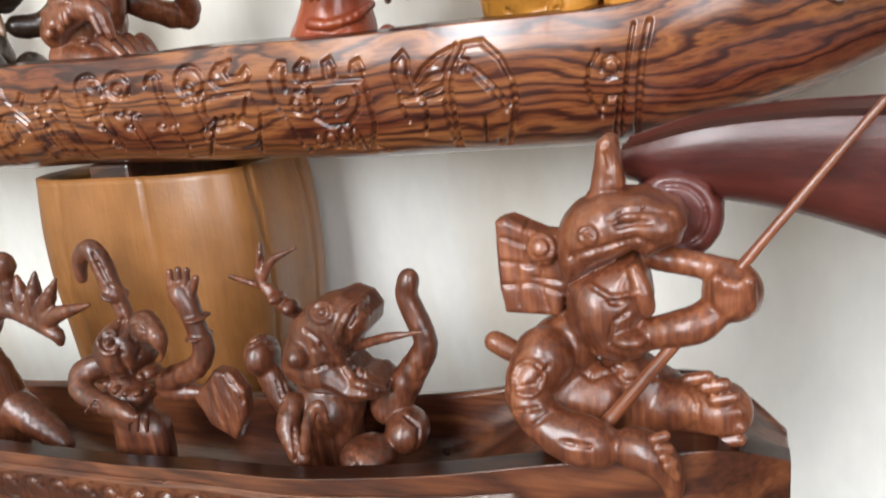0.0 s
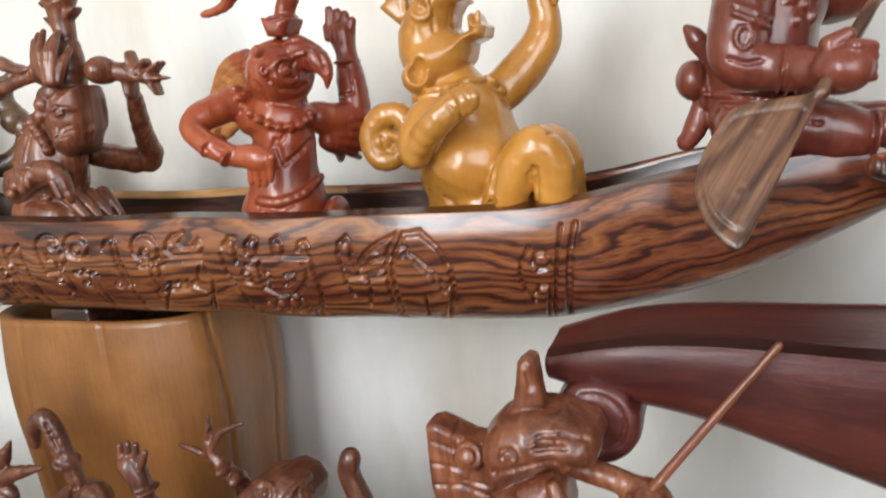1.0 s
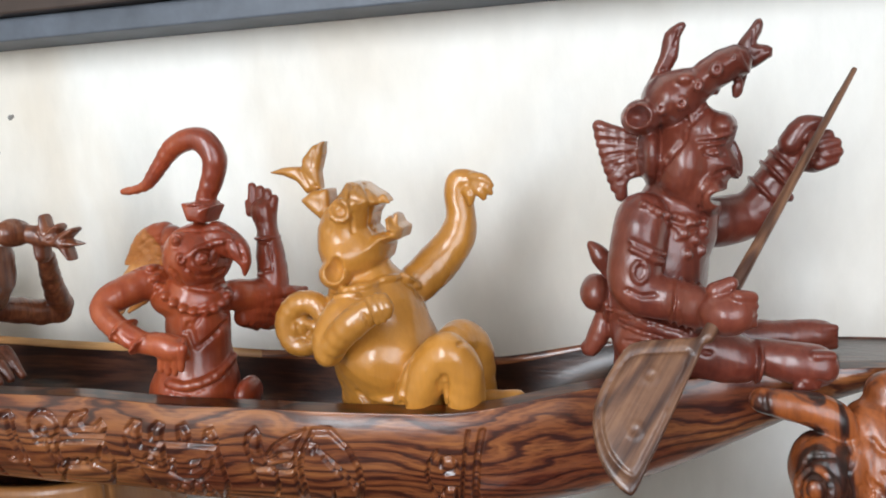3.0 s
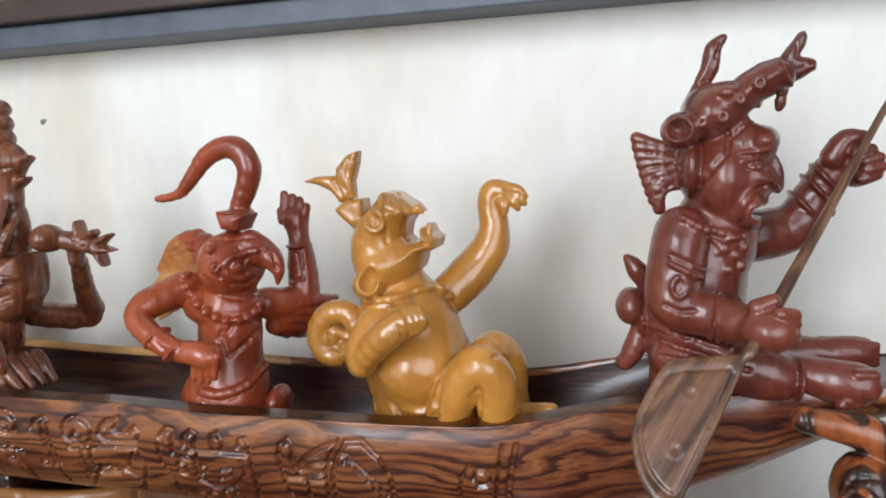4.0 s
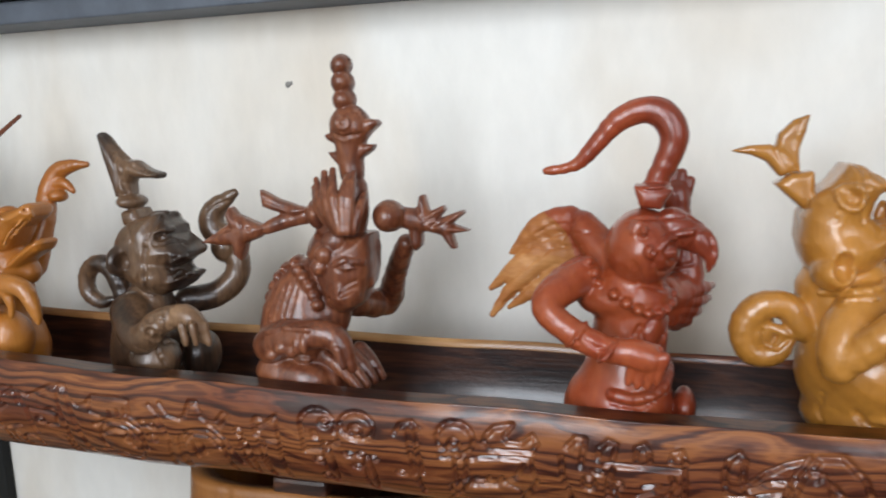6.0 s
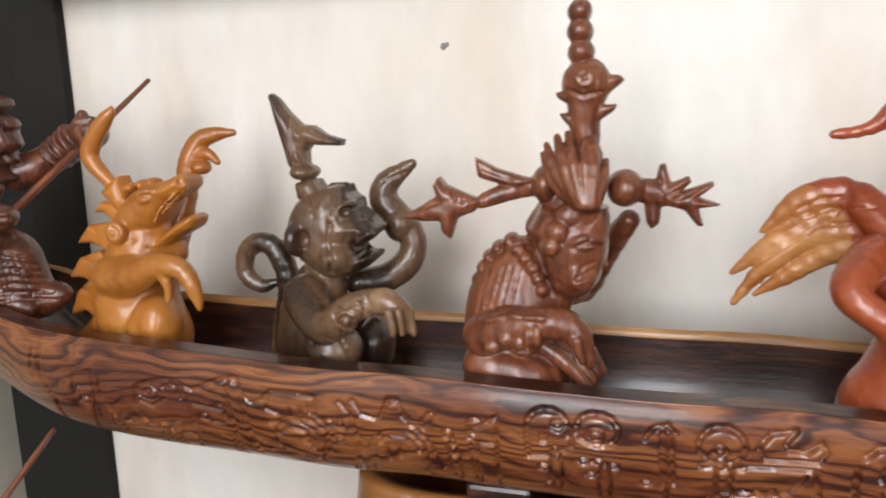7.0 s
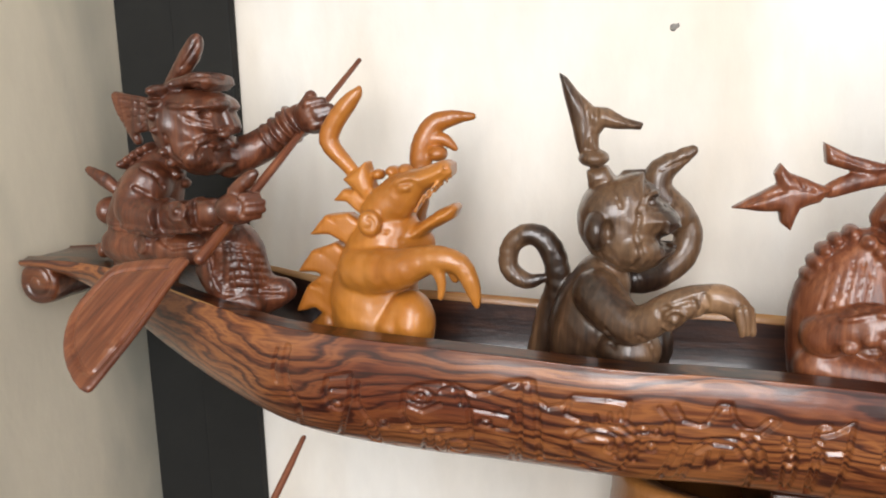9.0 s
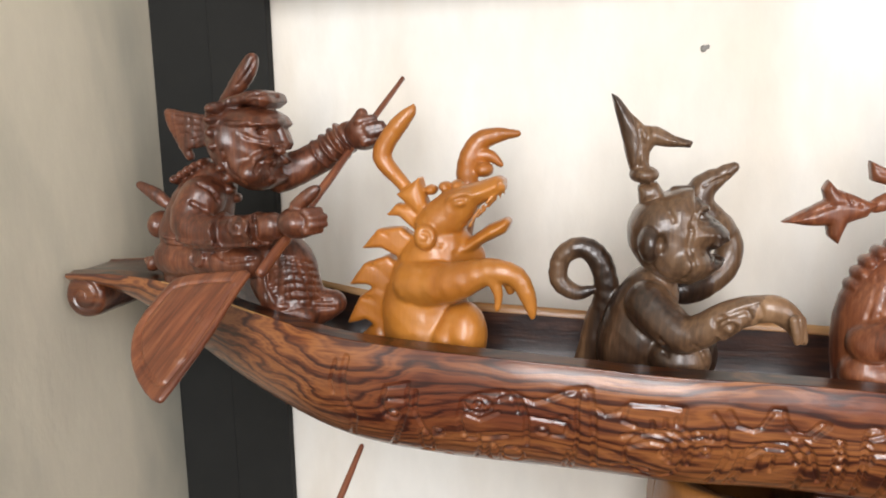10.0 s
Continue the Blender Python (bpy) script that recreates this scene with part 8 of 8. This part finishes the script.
def branch_carving():
    c = Carving((-232, -120, 928), (-53, -9, 1121), 1.3)
    c.limb((-189, -60, 967), (-189, -60, 938.2), 20.4, 20.4, flat=0.7)
    c.chain((-197, -60, 952, 21.5), (-185, -60, 986, 21), (-181, -66, 1026, 14.6))
    c.chain((-167, -60, 988, 12.4), (-147, -58, 973, 10.7), (-131, -58, 960, 7.4))
    c.ball((-180, -66, 1060), 20, 20, 24)
    c.chain((-169, -66, 1061, 11.9), (-144, -66, 1068, 7), (-120, -66, 1060, 5.8), (-103, -66, 1050, 5), (-101, -66, 1043, 1.9), k=1)
    c.chain((-139, -66, 1068, 5.4), (-136, -66, 1086, 5), (-133, -66, 1104, 1.1), k=1)
    c.chain((-126, -66, 1066, 5.4), (-126, -66, 1079, 5), (-126, -66, 1091, 1.1), k=1)
    c.chain((-119, -66, 1065, 5.4), (-114, -66, 1080, 4.9), (-108, -66, 1095, 1.1), k=1)
    c.chain((-112, -66, 1063, 5.3), (-102, -66, 1076, 4.9), (-92, -66, 1089, 1.1), k=1)
    c.chain((-110, -66, 1061, 5.3), (-89, -66, 1067, 4.9), (-68, -66, 1072, 1.1), k=1)
    c.chain((-108, -66, 1059, 5.3), (-98, -66, 1064, 4.9), (-87, -66, 1070, 1.1), k=1)
    c.chain((-157, -66, 1078, 9.4), (-136, -66, 1098, 7.6), (-137, -66, 1104, 3))
    ob = c.skin("branch_carving", W_BROWN)
    return tagged(ob, "dark wooden figurine with leafy branch arms, in the lower canoe", "figurine")


branch_carving()


def mottled_carving():
    c = Carving((416, -26, 1144), (547, 66, 1344), 1)
    c.limb((487, 22, 1177), (487, 22, 1175.1), 28.2, 28.2, flat=0.55)
    c.chain((428.9, 14, 1234.9, 6.2), (439.6, 14, 1232.9, 7.4), (453.3, 14, 1231.1, 8.7), (464.3, 14, 1225.7, 8.7), (468.4, 16, 1215.6, 7.5), k=1.5)
    c.chain((471.6, 18, 1207.3, 14.6), (464.2, 14, 1196.9, 16.5), (462.8, 14, 1181.2, 14.4), k=2)
    c.ball((457.2, 12, 1199.3), 15.2, 20, 20.5, k=2)
    c.ball((451.7, -4, 1196.8), 10.6, 12, 12.2, k=1)
    c.chain((483, 24, 1221, 12.7), (488.6, 24, 1201.8, 23.2), (487.7, 24, 1176.1, 25.4), k=3)
    c.chain((492, 28, 1237.3, 10.7), (491.7, 28, 1219.9, 12.8), k=3)
    c.chain((492, 27, 1231, 8.8), (503, 30, 1242, 11.7), (513, 30, 1266, 17.3))
    c.ball((513, 27, 1290), 17, 22, 19.9)
    c.ball((499, 24, 1282), 6, 12, 3.6, k=0.5)
    c.ball((498.4, 24, 1288.5), 6, 12, 3.6, k=0.5)
    c.ball((497.8, 24, 1295), 6, 12, 3.6, k=0.5)
    c.ball((497.2, 24, 1301.5), 6, 12, 3.6, k=0.5)
    c.ball((496.6, 24, 1308), 6, 12, 3.6, k=0.5)
    c.ball((496, 24, 1314.5), 6, 12, 3.6, k=0.5)
    c.chain((487, 22, 1190, 28), (487, 22, 1176, 28), flat=0.6)
    c.view_slope(18, 0.254, -0.389)
    c.score((464.6, 1188.3), (463.3, 1181.9), (459.4, 1177.8), (454.5, 1177.4), (450.4, 1181.1), (448.8, 1187.3), (450.2, 1193.7), (454.1, 1197.8), (459, 1198.1), (463, 1194.4), (464.6, 1188.3), r=1.2)
    c.boss(457.6, 1187.9, 4.6, 5.4, 3)
    c.score((447.9, 1196.2), (454.7, 1204.5), (464.9, 1205), r=1.1)
    c.score((431.6, 1238.7), (432.6, 1229), r=1.1)
    c.score((471.9, 1195.6), (474.7, 1187.9), (474.1, 1176.1), r=0.8)
    c.score((474.7, 1193), (477.6, 1186.1), (477.2, 1176.3), r=0.8)
    c.score((477.5, 1190.4), (480.5, 1184.4), (480.2, 1176.5), r=0.8)
    c.score((480, 1196.1), (483.2, 1188.4), (483.2, 1176.7), r=0.8)
    c.score((482.7, 1193.5), (486.1, 1186.7), (486.2, 1176.9), r=0.8)
    c.score((485.5, 1190.9), (489, 1184.9), (489.2, 1177.1), r=0.8)
    c.score((488, 1196.5), (491.7, 1189), (492.2, 1177.3), r=0.8)
    c.score((469.8, 1214.9), (473.3, 1207.3), (471.9, 1195.6), r=1.1)
    c.score((481.4, 1215.4), (486.6, 1208), (494.8, 1208.4), r=1.1)
    ob = c.skin("mottled_carving", W_MOTTLE)
    return tagged(ob, "mottled orange and black wooden animal figurine on the red canoe", "figurine")


mottled_carving()


paddle((0.413, 0.008, 1.293), (-0.471, -0.529, -0.706), -161, [(25, 1), (35, -14), (46, -31), (55, -34), (75, -34), (92, -31), (107, -20), (114, -10), (117, -1), (117, 6), (110, 7), (76, 5), (40, 3)], W_PADDLE,
       "striped brown carved paddle held by the bow figurine", holes=((60, -14), (88, -8)))
paddle((-0.469, 0.016, 1.298), (-0.271, -0.730, -0.627), -164, [(25, -4), (33, -25), (46, -52), (58, -54), (84, -55), (102, -45), (114, -31), (123, -13), (124, -2), (119, 0), (80, 0), (43, -4)], W_RUST,
       "reddish brown carved paddle held by the stern figurine", holes=((70, -14), (94, -10)))
paddle((0.266, -0.086, 1.030), (-0.614, -0.094, -0.784), -182, [(15, 1), (29, -6), (49, -10), (75, -8), (95, 5), (90, 20), (65, 24), (42, 14), (27, 4)], W_RUST,
       "rust-brown carved paddle held by the lower bow figurine")
paddle((-0.441, -0.125, 1.073), (-0.152, -0.761, -0.629), -160, [(300, 2), (330, -22), (400, -30), (480, -18), (520, 0), (470, 7), (340, 5)], W_RUST,
       "rust-brown carved paddle leaning up from the shelf below")
